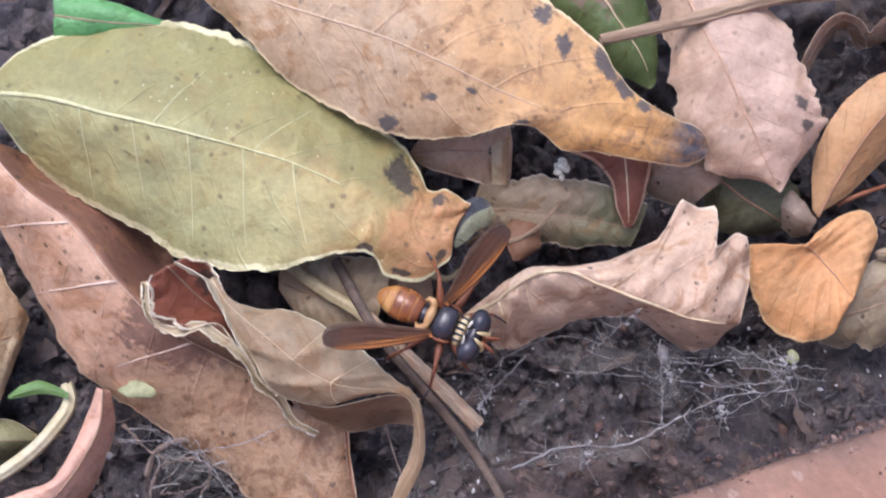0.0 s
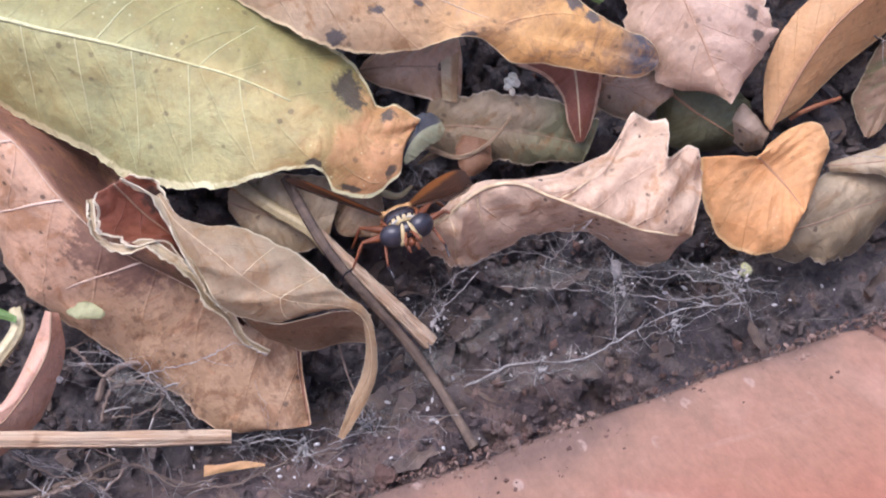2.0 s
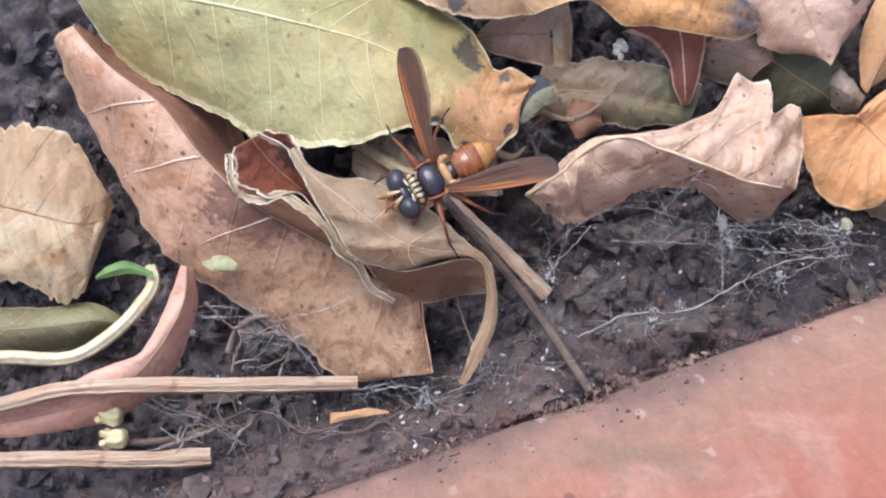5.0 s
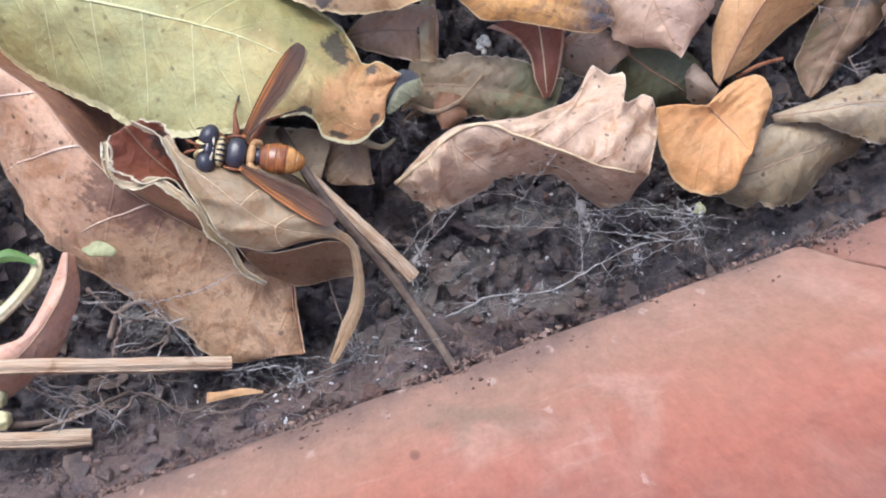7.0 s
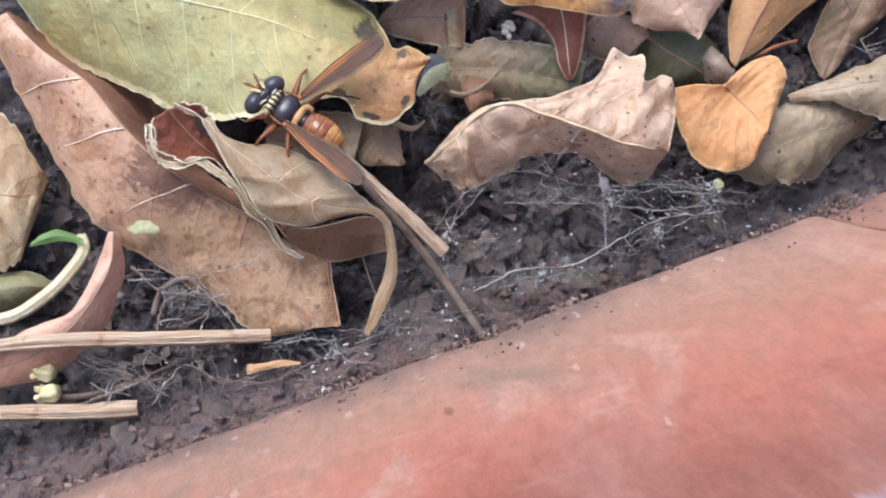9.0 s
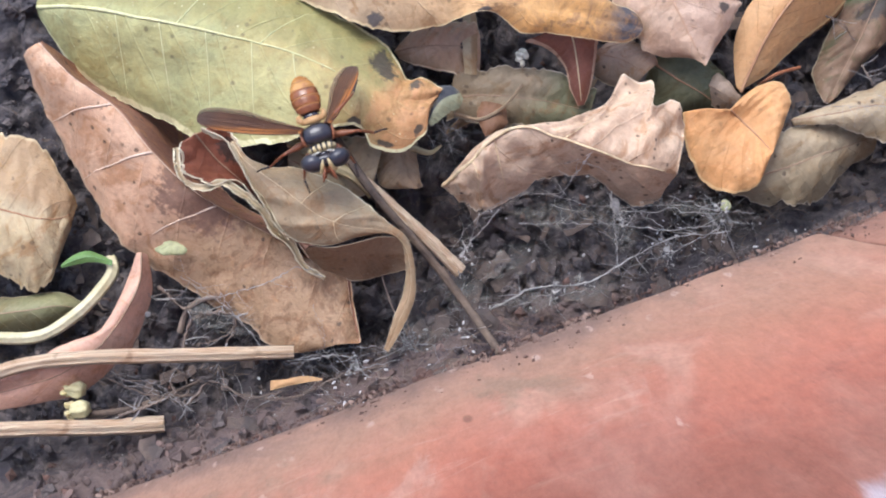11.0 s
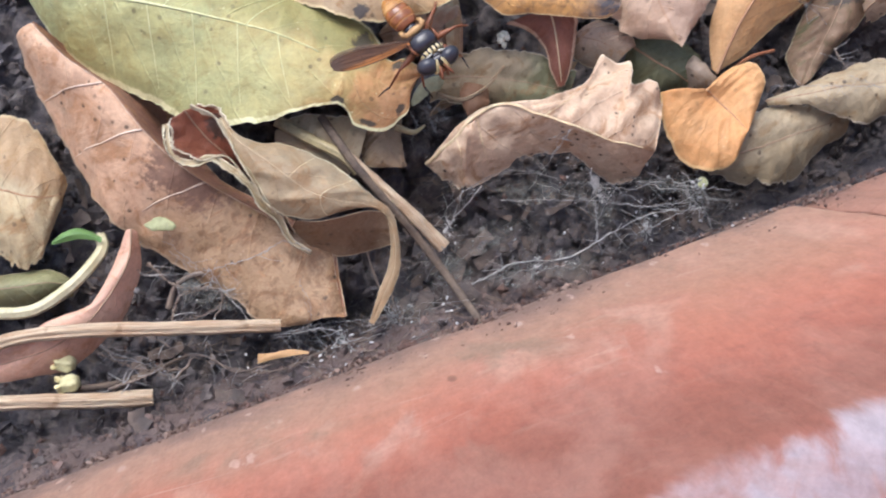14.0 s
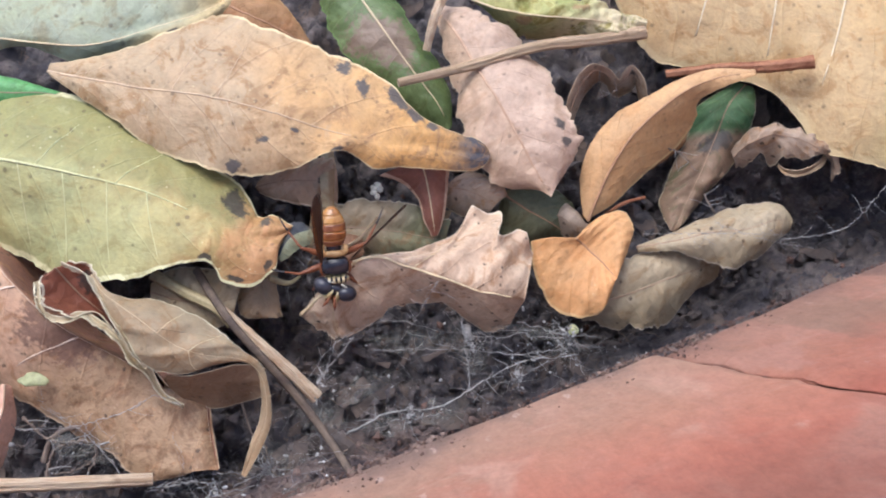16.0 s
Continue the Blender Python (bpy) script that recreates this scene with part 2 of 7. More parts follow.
    tone = g.math("ADD", 0.52, g.math("ADD", g.math("MULTIPLY", n2, 0.58), g.math("MULTIPLY", g.noise(at, 2200, 3), 0.38)))
    grey = g.n.new("ShaderNodeCombineColor")
    for sock, share in zip(grey.inputs, (1.02 * shade, 0.985 * shade * shade, 0.93 * shade * shade)):
        g.put(sock, g.math("MULTIPLY", tone, share))
    color = g.mix(1.0, color, grey.outputs[0], "MULTIPLY")
    normal = g.bump(g.math("ADD", g.math("MULTIPLY", n2, 0.7), n1), 0.0007, 0.65)
    return g.done(color, 0.7, normal, 0.3)


def wing_mat():
    g = Graph("smoky_wing")
    uv = g.xyz(g.coords("UV"))
    n, m = g.noise(g.coords(), 700, 4), g.noise(g.scaled(g.coords("UV"), (3, 26, 1)), 1.0, 3)
    v = g.math("ADD", uv[1], g.math("MULTIPLY", g.math("SUBTRACT", n, 0.5), 0.12))
    color = g.mix(g.step(m, 0.35, 0.65), (0.075, 0.036, 0.022), (0.125, 0.062, 0.034))
    glow = g.step(g.math("ADD", v, g.math("MULTIPLY", uv[0], 0.42)), 0.36, 0.58, 1.0, 0.0)
    color = g.mix(glow, color, g.mix(m, (0.42, 0.17, 0.045), (0.30, 0.105, 0.028)))
    color = g.mix(g.step(g.math("ADD", uv[0], g.math("MULTIPLY", v, 0.1)), 0.82, 0.98), color, (0.085, 0.05, 0.035))
    color = g.mix(g.step(v, 0.8, 0.98, 0.0, 0.6), color, (0.20, 0.14, 0.10))
    g.done(color, 0.55, g.bump(g.math("ADD", n, m), 0.0001, 0.5), 0.25)
    g.put(g.bsdf.inputs["Alpha"], g.step(v, 0.66, 0.98, 0.97, 0.45))
    return g.mat


def abdomen_mat(name, a, b, c):
    g = Graph(name)
    n, m = g.noise(g.coords(), 900, 4), g.noise(g.coords(), 380, 3)
    color = g.mix(g.step(n, 0.35, 0.65), a, b)
    color = g.mix(g.step(m, 0.5, 0.66, 0.0, 0.8), color, c)
    return g.done(color, 0.2, g.bump(n, 0.00008, 0.6), 0.55)


SOIL, BRICK, WING = soil_mat(), brick_mat("red_kerb_paint", 1.0), wing_mat()
DARKBRICK = brick_mat("worn_red_kerb_paint", 0.88)
AMBER = abdomen_mat("amber_abdomen", (0.17, 0.052, 0.016), (0.27, 0.092, 0.024), (0.085, 0.026, 0.012))
GOLDEN = abdomen_mat("golden_abdomen", (0.42, 0.20, 0.050), (0.50, 0.26, 0.085), (0.26, 0.10, 0.025))
SILVER = abdomen_mat("silvery_rim", (0.42, 0.40, 0.34), (0.52, 0.47, 0.36), (0.30, 0.28, 0.25))
BLACK = plain_mat("black_shell", (0.016, 0.015, 0.022), (0.034, 0.028, 0.034), 900, 0.25, 0.00005, 0.55)
EYE = plain_mat("slate_eye", (0.024, 0.024, 0.033), (0.038, 0.036, 0.046), 500, 0.32, 0.00002, 0.5)
HONEY = plain_mat("cream_honey_shell", (0.46, 0.28, 0.12), (0.38, 0.20, 0.075), 900, 0.35, 0.00005)
YELLOW = plain_mat("cream_yellow_shell", (0.60, 0.49, 0.27), (0.50, 0.38, 0.18), 900, 0.4, 0.00005)
BANDED = plain_mat("brown_gold_band", (0.36, 0.17, 0.05), (0.28, 0.11, 0.03), 900, 0.3, 0.00005)
VEINED = plain_mat("dark_wing_vein", (0.09, 0.035, 0.02), (0.06, 0.025, 0.016), 900, 0.4, 0.00005)
RUSTY = plain_mat("rusty_leg", (0.16, 0.052, 0.024), (0.24, 0.085, 0.034), 900, 0.4, 0.00005)


def straw_mat(name, a, b, c):
    g = Graph(name)
    at = g.scaled(g.coords("UV"), (6, 9, 1))
    n1, n2, n3 = g.noise(at, 1.0, 4, 0.6, 0.2), g.noise(g.scaled(at, (0.4, 4, 1)), 1.5, 4), g.noise(g.coords(), 500, 5)
    color = g.mix(g.step(n1, 0.4, 0.6), a, b)
    color = g.mix(g.step(n2, 0.56, 0.66, 0.0, 0.75), color, c)
    color = g.mix(g.step(n3, 0.58, 0.72, 0.0, 0.6), color, c)
    fibre = g.noise(g.scaled(g.coords("UV"), (1.2, 42, 1)), 1.0, 3, 0.6, 0.1)
    color = g.mix(g.step(fibre, 0.56, 0.64, 0.0, 0.5), color, c)
    return g.done(color, 0.6, g.bump(g.math("ADD", g.math("ADD", n2, n1), fibre), 0.0004, 0.9), 0.3)


STRAWTAN = straw_mat("peach_straw", (0.64, 0.46, 0.30), (0.56, 0.39, 0.24), (0.40, 0.25, 0.14))
STRAW = straw_mat("bleached_straw", (0.80, 0.63, 0.44), (0.68, 0.47, 0.30), (0.36, 0.19, 0.10))
BARK = plain_mat("grey_bark", (0.165, 0.12, 0.088), (0.085, 0.062, 0.052), 500, 0.8, 0.0004)
REDBARK = plain_mat("red_bark", (0.23, 0.085, 0.04), (0.34, 0.15, 0.075), 500, 0.6, 0.0003)
STALK = plain_mat("pale_green_stalk", (0.37, 0.30, 0.16), (0.45, 0.36, 0.21), 220, 0.5, 0.0002)
CREAMSTALK = plain_mat("cream_stalk", (0.62, 0.56, 0.37), (0.52, 0.46, 0.26), 300, 0.5, 0.0002)
WEB = plain_mat("dusty_silk", (0.40, 0.38, 0.36), (0.20, 0.185, 0.175), 800, 0.8, 0.0001)
DUST = plain_mat("white_dust", (0.66, 0.64, 0.62), (0.44, 0.42, 0.41), 900, 0.8, 0.0001)
ROOT = plain_mat("dry_rootlet", (0.26, 0.20, 0.16), (0.15, 0.11, 0.09), 600, 0.8, 0.0002)
LICHEN = plain_mat("sage_flake", (0.40, 0.40, 0.22), (0.30, 0.31, 0.15), 700, 0.7, 0.0003)
HUSK = plain_mat("white_husk", (0.74, 0.72, 0.62), (0.54, 0.51, 0.40), 1500, 0.7, 0.0003)
ROOTPALE = plain_mat("pale_rootlet", (0.23, 0.175, 0.14), (0.13, 0.098, 0.082), 600, 0.8, 0.0002)
BUD = plain_mat("cream_bud", (0.66, 0.60, 0.34), (0.50, 0.46, 0.24), 700, 0.6, 0.0003)
BUDTIP = plain_mat("yellow_cream_petal", (0.72, 0.64, 0.38), (0.56, 0.46, 0.20), 900, 0.6, 0.0003)
MORTAR = plain_mat("dirty_mortar", (0.085, 0.05, 0.04), (0.17, 0.10, 0.08), 300, 0.9, 0.0008)
RIB = plain_mat("pale_midrib", (0.66, 0.54, 0.34), (0.55, 0.41, 0.25), 500, 0.6, 0.0001)
RIBLONG = plain_mat("cream_pink_vein", (0.72, 0.56, 0.43), (0.62, 0.45, 0.33), 500, 0.6, 0.0001)
RIBFAWN = plain_mat("fawn_midrib", (0.50, 0.33, 0.22), (0.44, 0.27, 0.17), 500, 0.6, 0.0001)
RIBPALE = plain_mat("cream_vein", (0.74, 0.64, 0.44), (0.66, 0.54, 0.36), 500, 0.6, 0.0001)
RIBTAN = plain_mat("light_tan_midrib", (0.58, 0.43, 0.29), (0.50, 0.35, 0.22), 500, 0.6, 0.0001)
RIBBROWN = plain_mat("brown_midrib", (0.42, 0.24, 0.13), (0.34, 0.18, 0.10), 500, 0.6, 0.0001)


# ---------------------------------------------------------------- building tools
def mesh_of(name, verts, faces, uvs=None, smooth=True):
    me = bpy.data.meshes.new(name)
    me.from_pydata([tuple(p) for p in verts], [], faces)
    if uvs is not None:
        layer = me.uv_layers.new(name="UVMap")
        index = np.zeros(len(me.loops), dtype=np.int32)
        me.loops.foreach_get("vertex_index", index)
        layer.data.foreach_set("uv", np.asarray(uvs, dtype=np.float32)[index].ravel())
    if smooth:
        me.polygons.foreach_set("use_smooth", [True] * len(me.polygons))
    me.update()
    return me


def part(name, me, material, parent=None, label="", kind=""):
    ob = new(name, me)
    me.materials.append(material)
    if parent:
        ob.parent = parent
    return tagged(ob, label, kind=kind)


def thing(name, at, label, category, group="", kind=""):
    ob = new(name)
    ob.empty_display_size = 0.005
    ob.location = Vector(at) * MM
    return tagged(ob, label, category, group, kind)


def spline(points, t):
    """A smooth line through points at t from 0 to 1, by their spacing."""
    p = np.asarray(points, float)
    gap = np.r_[0, np.cumsum(np.maximum(np.linalg.norm(np.diff(p[:, :3], axis=0), axis=1), 1e-6))]
    gap /= gap[-1]
    slope = np.gradient(p, gap, axis=0)
    t = np.clip(np.asarray(t, float), 0, 1)
    i = np.clip(np.searchsorted(gap, t, side="right") - 1, 0, len(gap) - 2)
    h = (gap[i + 1] - gap[i])[:, None]
    s = ((t - gap[i]) / h[:, 0])[:, None]
    return ((2 * s**3 - 3 * s**2 + 1) * p[i] + (s**3 - 2 * s**2 + s) * h * slope[i]
            + (-2 * s**3 + 3 * s**2) * p[i + 1] + (s**3 - s**2) * h * slope[i + 1])


def wobble(p, scale, seed=0.0):
    return noise.noise(Vector((p[0] * scale + seed, p[1] * scale - seed, p[2] * scale + 2 * seed)))


def tube(points, radii, sides=6, squash=1.0, caps=True):
    """Vertices and faces of a tube along points, with a radius at each."""
    p = np.asarray(points, float)
    along = np.gradient(p, axis=0)
    along /= np.linalg.norm(along, axis=1)[:, None] + 1e-9
    side = np.cross(along, (0.03, 0.02, 1.0))
    side /= np.linalg.norm(side, axis=1)[:, None] + 1e-9
    up = np.cross(side, along)
    verts = []
    for k in range(sides):
        a = 2 * math.pi * k / sides
        verts.append(p + (side * math.cos(a) + up * math.sin(a) * squash) * np.asarray(radii)[:, None])
    verts = np.stack(verts, 1).reshape(-1, 3)
    n = len(p)
    faces = [(i * sides + k, i * sides + (k + 1) % sides, (i + 1) * sides + (k + 1) % sides, (i + 1) * sides + k) for i in range(n - 1) for k in range(sides)]
    if caps:
        faces += [tuple(reversed(range(sides))), tuple(range((n - 1) * sides, n * sides))]
    return verts, faces


def joined(pieces):
    verts, faces, base = [], [], 0
    for v, f in pieces:
        verts.append(np.asarray(v))
        faces += [tuple(i + base for i in face) for face in f]
        base += len(v)
    return np.concatenate(verts), faces


def ball(rx, ry, rz, at=(0, 0, 0), rings=12, sides=18, taper=0.0, turn=None):
    """An ellipsoid along x; taper narrows its far end."""
    verts, faces = [(-rx, 0, 0)], []
    for i in range(1, rings):
        a = math.pi * i / rings
        x, r = -rx * math.cos(a), math.sin(a)
        r *= 1 + taper * x / rx
        verts += [(x, ry * r * math.cos(2 * math.pi * k / sides), rz * r * math.sin(2 * math.pi * k / sides)) for k in range(sides)]
    verts.append((rx, 0, 0))
    for k in range(sides):
        faces.append((0, 1 + (k + 1) % sides, 1 + k))
        last = 1 + (rings - 2) * sides
        faces.append((len(verts) - 1, last + k, last + (k + 1) % sides))
    for i in range(rings - 2):
        for k in range(sides):
            a, b = 1 + i * sides + k, 1 + i * sides + (k + 1) % sides
            faces.append((a, b, b + sides, a + sides))
    verts = np.asarray(verts, float)
    if turn is not None:
        verts = verts @ np.array(Euler([radians(d) for d in turn]).to_matrix()).T
    return verts + np.asarray(at, float), faces


# ---------------------------------------------------------------- leaves
def leaf(name, label, stations, material, arch=0.8, crinkle=0.25, wave=0.5, wave_rate=7.0, ragged=0.04, thick=0.22, rib=RIB, rib_size=0.32,
         veins=(), lean=0.10, arch_left=None, steps=90, across=14, seed=1.0, vein_size=0.09, rib_end=0.94, slant=0.0, wrinkle=None, torn=0.0, fray=0.03, ripple=0.0, ripples=9, folds=(), category="leaf", group="fallen leaves", into=None):
    """A fallen leaf. Each station along its midrib holds x, y, z and then, for the left and for the right half of the blade, the half
    width, the way it points in plan in degrees and its rise; all in millimetres. With into, it is a part of that leaf."""
    st = np.asarray(stations, float)
    mid = st[:, :3]
    crease = 0.45 * crinkle if wrinkle is None else wrinkle
    halves = []
    for k in (3, 6):
        a = np.radians(st[:, k + 1])
        halves.append(mid + np.stack([st[:, k] * np.cos(a), st[:, k] * np.sin(a), st[:, k + 2]], 1))
    base = mid[len(mid) // 2].copy()
    gap = np.r_[0, np.cumsum(np.linalg.norm(np.diff(mid, axis=0), axis=1))]
    every = np.concatenate([mid, halves[0], halves[1]], 1)
    u = np.linspace(0, 1, steps + 1)
    rails = spline(every, u)
    m, left, right = rails[:, :3], rails[:, 3:6], rails[:, 6:9]
    length = gap[-1]

    def rows_for(u_row, mm, ll, rr, v):
        out = np.zeros((len(u_row), 3))
        for i in range(len(u_row)):
            a = abs(v)
            end = ll[i] if v < 0 else rr[i]
            nick = wobble((u_row[i] * length * 0.9, 3.0 * np.sign(v), seed), 0.55, seed) + 0.5 * wobble((u_row[i] * length, 5.0 * np.sign(v), seed), 1.6, seed + 2)
            nick += 0.35 * wobble((u_row[i] * length, 9.0 * np.sign(v), seed), 3.1, seed + 4)
            bite = torn * max(0.0, wobble((u_row[i] * length, 13.0 * np.sign(v), seed), 0.42, seed + 6) - 0.12)
            d = (end - mm[i]) * (1 + ragged * a * nick - bite * a)
            p = mm[i] + a * d + d / (float(np.linalg.norm(d)) + 0.2) * fray * a**3 * 2.2 * nick
            width = min(1.0, float(np.hypot(d[0], d[1])) / 4.0)
            p = p + np.array((0, 0, (arch if v > 0 or arch_left is None else arch_left) * width * 4 * a * (1 - a)))
            p[2] += 1.6 * crinkle * wobble(p, 0.2, seed) * (0.4 + a) + 0.7 * crinkle * wobble(p, 0.55, seed + 5) * width
            p[2] += (0.25 * crinkle + ripple) * width * math.cos(6.283 * (ripples * u_row[i] - 1.6 * a)) * min(1.0, 3 * a)
            p[2] += crease * width * (0.45 - 2.2 * abs(wobble(p, 0.30, seed + 9)) + 0.25 - 1.2 * abs(wobble(p, 0.85, seed + 11)))
            for at, slope, high, broad in folds:
                off = abs(u_row[i] - at - slope * v) * length / broad
                p[2] += high * width * math.exp(-off) * min(1.0, 0.35 + 1.5 * a)
            p[2] += wave * width * a**3 * wobble((u_row[i] * wave_rate, 7.0 * np.sign(v), seed), 1.0, seed)
            out[i] = p
        return out

    vs = np.sin(np.linspace(-1, 1, 2 * across + 1) * math.pi / 2)
    grid = np.stack([rows_for(u, m, left, right, v) for v in vs], 1) - base
    du, dv = np.gradient(grid, axis=0), np.gradient(grid, axis=1)
    normal = np.cross(dv, du)
    size = np.linalg.norm(normal, axis=2, keepdims=True)
    normal = np.where(size > 1e-7, normal / np.maximum(size, 1e-9), np.array((0, 0, 1.0)))
    if normal[..., 2].mean() < 0:
        normal = -normal
    nu, nv = grid.shape[:2]
    thin = 0.35 + 0.65 * (1 - np.abs(vs)) ** 0.3
    top, low = grid, grid - normal * (thick * thin)[None, :, None]
    verts = np.concatenate([top.reshape(-1, 3), low.reshape(-1, 3)]) * MM
    n = nu * nv
    faces = []
    for i in range(nu - 1):
        for j in range(nv - 1):
            a = i * nv + j
            faces.append((a, a + 1, a + nv + 1, a + nv))
            faces.append((n + a, n + a + nv, n + a + nv + 1, n + a + 1))
        for j in (0, nv - 1):
            a = i * nv + j
            faces.append((a, a + nv, n + a + nv, n + a))
    for i in (0, nu - 1):
        faces += [(i * nv + j, n + i * nv + j, n + i * nv + j + 1, i * nv + j + 1) for j in range(nv - 1)]
    uvs = np.stack(np.broadcast_arrays(u[:, None], (vs / 2 + 0.5)[None, :]), 2).reshape(-1, 2)
    if into:
        whole = part(name, mesh_of(name, verts, faces, np.concatenate([uvs, uvs])), material, into, label)
        whole.location = Vector(base) * MM - into.location
    else:
        whole = thing(name, base, label, category, group)
        part("blade", mesh_of("blade", verts, faces, np.concatenate([uvs, uvs])), material, whole)
    if rib:
        line = grid[:, across] + normal[:, across] * 0.02
        last = int(rib_end * nu)
        radii = rib_size * np.linspace(1.0, 0.3, last)
        v, f = tube(line[:last] * MM, radii * MM, 6, 0.7)
        part("midrib", mesh_of("midrib", v, f), rib, whole)
        for at, side, reach in veins:
            t = np.linspace(0, reach, 14)
            uu = np.clip(at + (lean + slant * side) * t, 0, 1)
            rr = spline(every, uu)
            pts = np.array([rows_for(uu[k:k + 1], rr[k:k + 1, :3], rr[k:k + 1, 3:6], rr[k:k + 1, 6:9], side * t[k] + 1e-6)[0] for k in range(14)]) - base
            pts[:, 2] += 0.03
            v, f = tube(pts * MM, np.linspace(vein_size, 0.4 * vein_size, 14) * MM, 6, 0.45)
            part("vein", mesh_of("vein", v, f), rib, whole)
    return whole


def stick(name, label, points, r0, r1, material, category, split=False, knots=0.12, sides=9, group="", seed=0.0):
    """A straw or twig: a ribbed stalk that tapers, with broken ends."""
    n = 48
    p = spline(np.asarray(points, float), np.linspace(0, 1, n))
    base = p[n // 2].copy()
    p = p - base
    rad = np.linspace(r0, r1, n)
    rad = np.array([r * (1 + knots * wobble((i * 0.35, seed, 1.3), 1.0, seed)) for i, r in enumerate(rad)])
    v, f = tube(p, rad, sides * 2, 0.85, caps=False)
    v = v.reshape(n, sides * 2, 3)
    for k in range(sides * 2):
        flute = 1 - 0.16 * (k % 2) - 0.3 * (k in (3, 10))
        v[:, k] = p + (v[:, k] - p) * flute
    whole = thing(name, base, label, category, group)
    uvs = [(i / n, k / (2 * sides)) for i in range(n) for k in range(2 * sides)]
    part("stalk", mesh_of("stalk", v.reshape(-1, 3) * MM, f, uvs), material, whole)
    for end, inner in ((0, 1), (n - 1, n - 2)):
        way = p[end] - p[inner]
        way /= np.linalg.norm(way)
        ring = v[end]
        verts = np.concatenate([ring, p[end][None] - way * 0.5 * rad[end]])
        cap = [(k, (k + 1) % (sides * 2), sides * 2) for k in range(sides * 2)]
        part("cut_end", mesh_of("cut_end", verts * MM, cap), STRAWEND if material in (STRAW, STRAWTAN) else material, whole)
    return whole


STRAWEND = plain_mat("fibrous_end", (0.64, 0.50, 0.38), (0.38, 0.26, 0.18), 1500, 0.9, 0.0004)

# ---------------------------------------------------------------- ground and kerb
KERB_AT = Vector((22.98, -17.47, 26.0)) * MM
ALONG, SLOPE, FACE = Vector((0.94073, 0.33917, 0)), Vector((0.13285, -0.36846, 0.92010)), Vector((-0.31207, 0.86556, 0.39168))


HOLLOWS = [(59.3, 17.6, 5.0, 5.0), (53.0, 18.8, 4.5, 4.0), (63.5, 16.8, 5.0, 4.0), (42.0, 18.7, 3.5, 4.0), (33.5, 29.9, 3.0, 3.0)]


def soil_height(x, y):
    """Millimetres: hollow under the litter, banked against the kerb."""
    away = (-0.31207 * (x - 22.98) + 0.86556 * (y + 17.47) - 0.39168 * 26.0) / 0.92
    bank = (10.5 if x < 0 else max(0.0, 10.5 - 0.62 * x)) * math.exp(-(max(away + 4.5, 0) / 4.6) ** 2)
    bank -= 7.0 * min(1.0, max(0.0, (x - 20) / 12)) * math.exp(-((away - 3) / 4.5) ** 2)
    far = min(1.0, (abs(x) + abs(y)) / 300)
    z = -5.5 + bank + 1.6 * wobble((x, y, 0), 0.05, 3) * (1 - far) - 2.0 * far
    for hx, hy, hr, deep in HOLLOWS:
        z -= deep * math.exp(-((x - hx) ** 2 + (y - hy) ** 2) / hr**2)
    near = 1 - min(1.0, 1.6 * far)
    near *= 1 - 0.8 * math.exp(-((max(away + 2.0, 0) / 3.0) ** 2))
    for size, high in ((4.6, 3.8), (2.0, 1.5)):
        d = noise.voronoi(Vector((x / size + 0.5 * wobble((x, y, 1), 0.35, 1), y / size + 0.5 * wobble((x, y, 9), 0.35, 1), 0.5)))[0]
        z += near * high * (min(1.0, 2.2 * (d[1] - d[0])) ** 0.6 - 0.75)
    z += 1.5 * wobble((x, y, 0), 0.2, 8) + 0.8 * wobble((x, y, 0), 0.5, 2) - 2.4 * max(0.0, wobble((x, y, 0), 0.33, 5) - 0.1) - 4.0 * near * max(0.0, wobble((x, y, 0), 0.17, 12) - 0.08)
    return z


def build_ground():
    def axis(lo, hi, step):
        mid = np.arange(lo, hi + 0.01, step)
        grow = step * 1.35 ** np.arange(1, 26)
        out = np.cumsum(grow)
        return np.concatenate([(lo - out)[::-1], mid, hi + out])
    xs, ys = axis(-62, 84, 0.62), axis(-40, 50, 0.62)
    verts = [(x * MM, y * MM, soil_height(x, y) * MM) for y in ys for x in xs]
    w = len(xs)
    faces = [(j * w + i, j * w + i + 1, (j + 1) * w + i + 1, (j + 1) * w + i) for j in range(len(ys) - 1) for i in range(w - 1)]
    ground = part("ground", mesh_of("ground", verts, faces), SOIL)
    tagged(ground, "dark crumbly garden soil under the leaf litter", "soil", kind="structure")


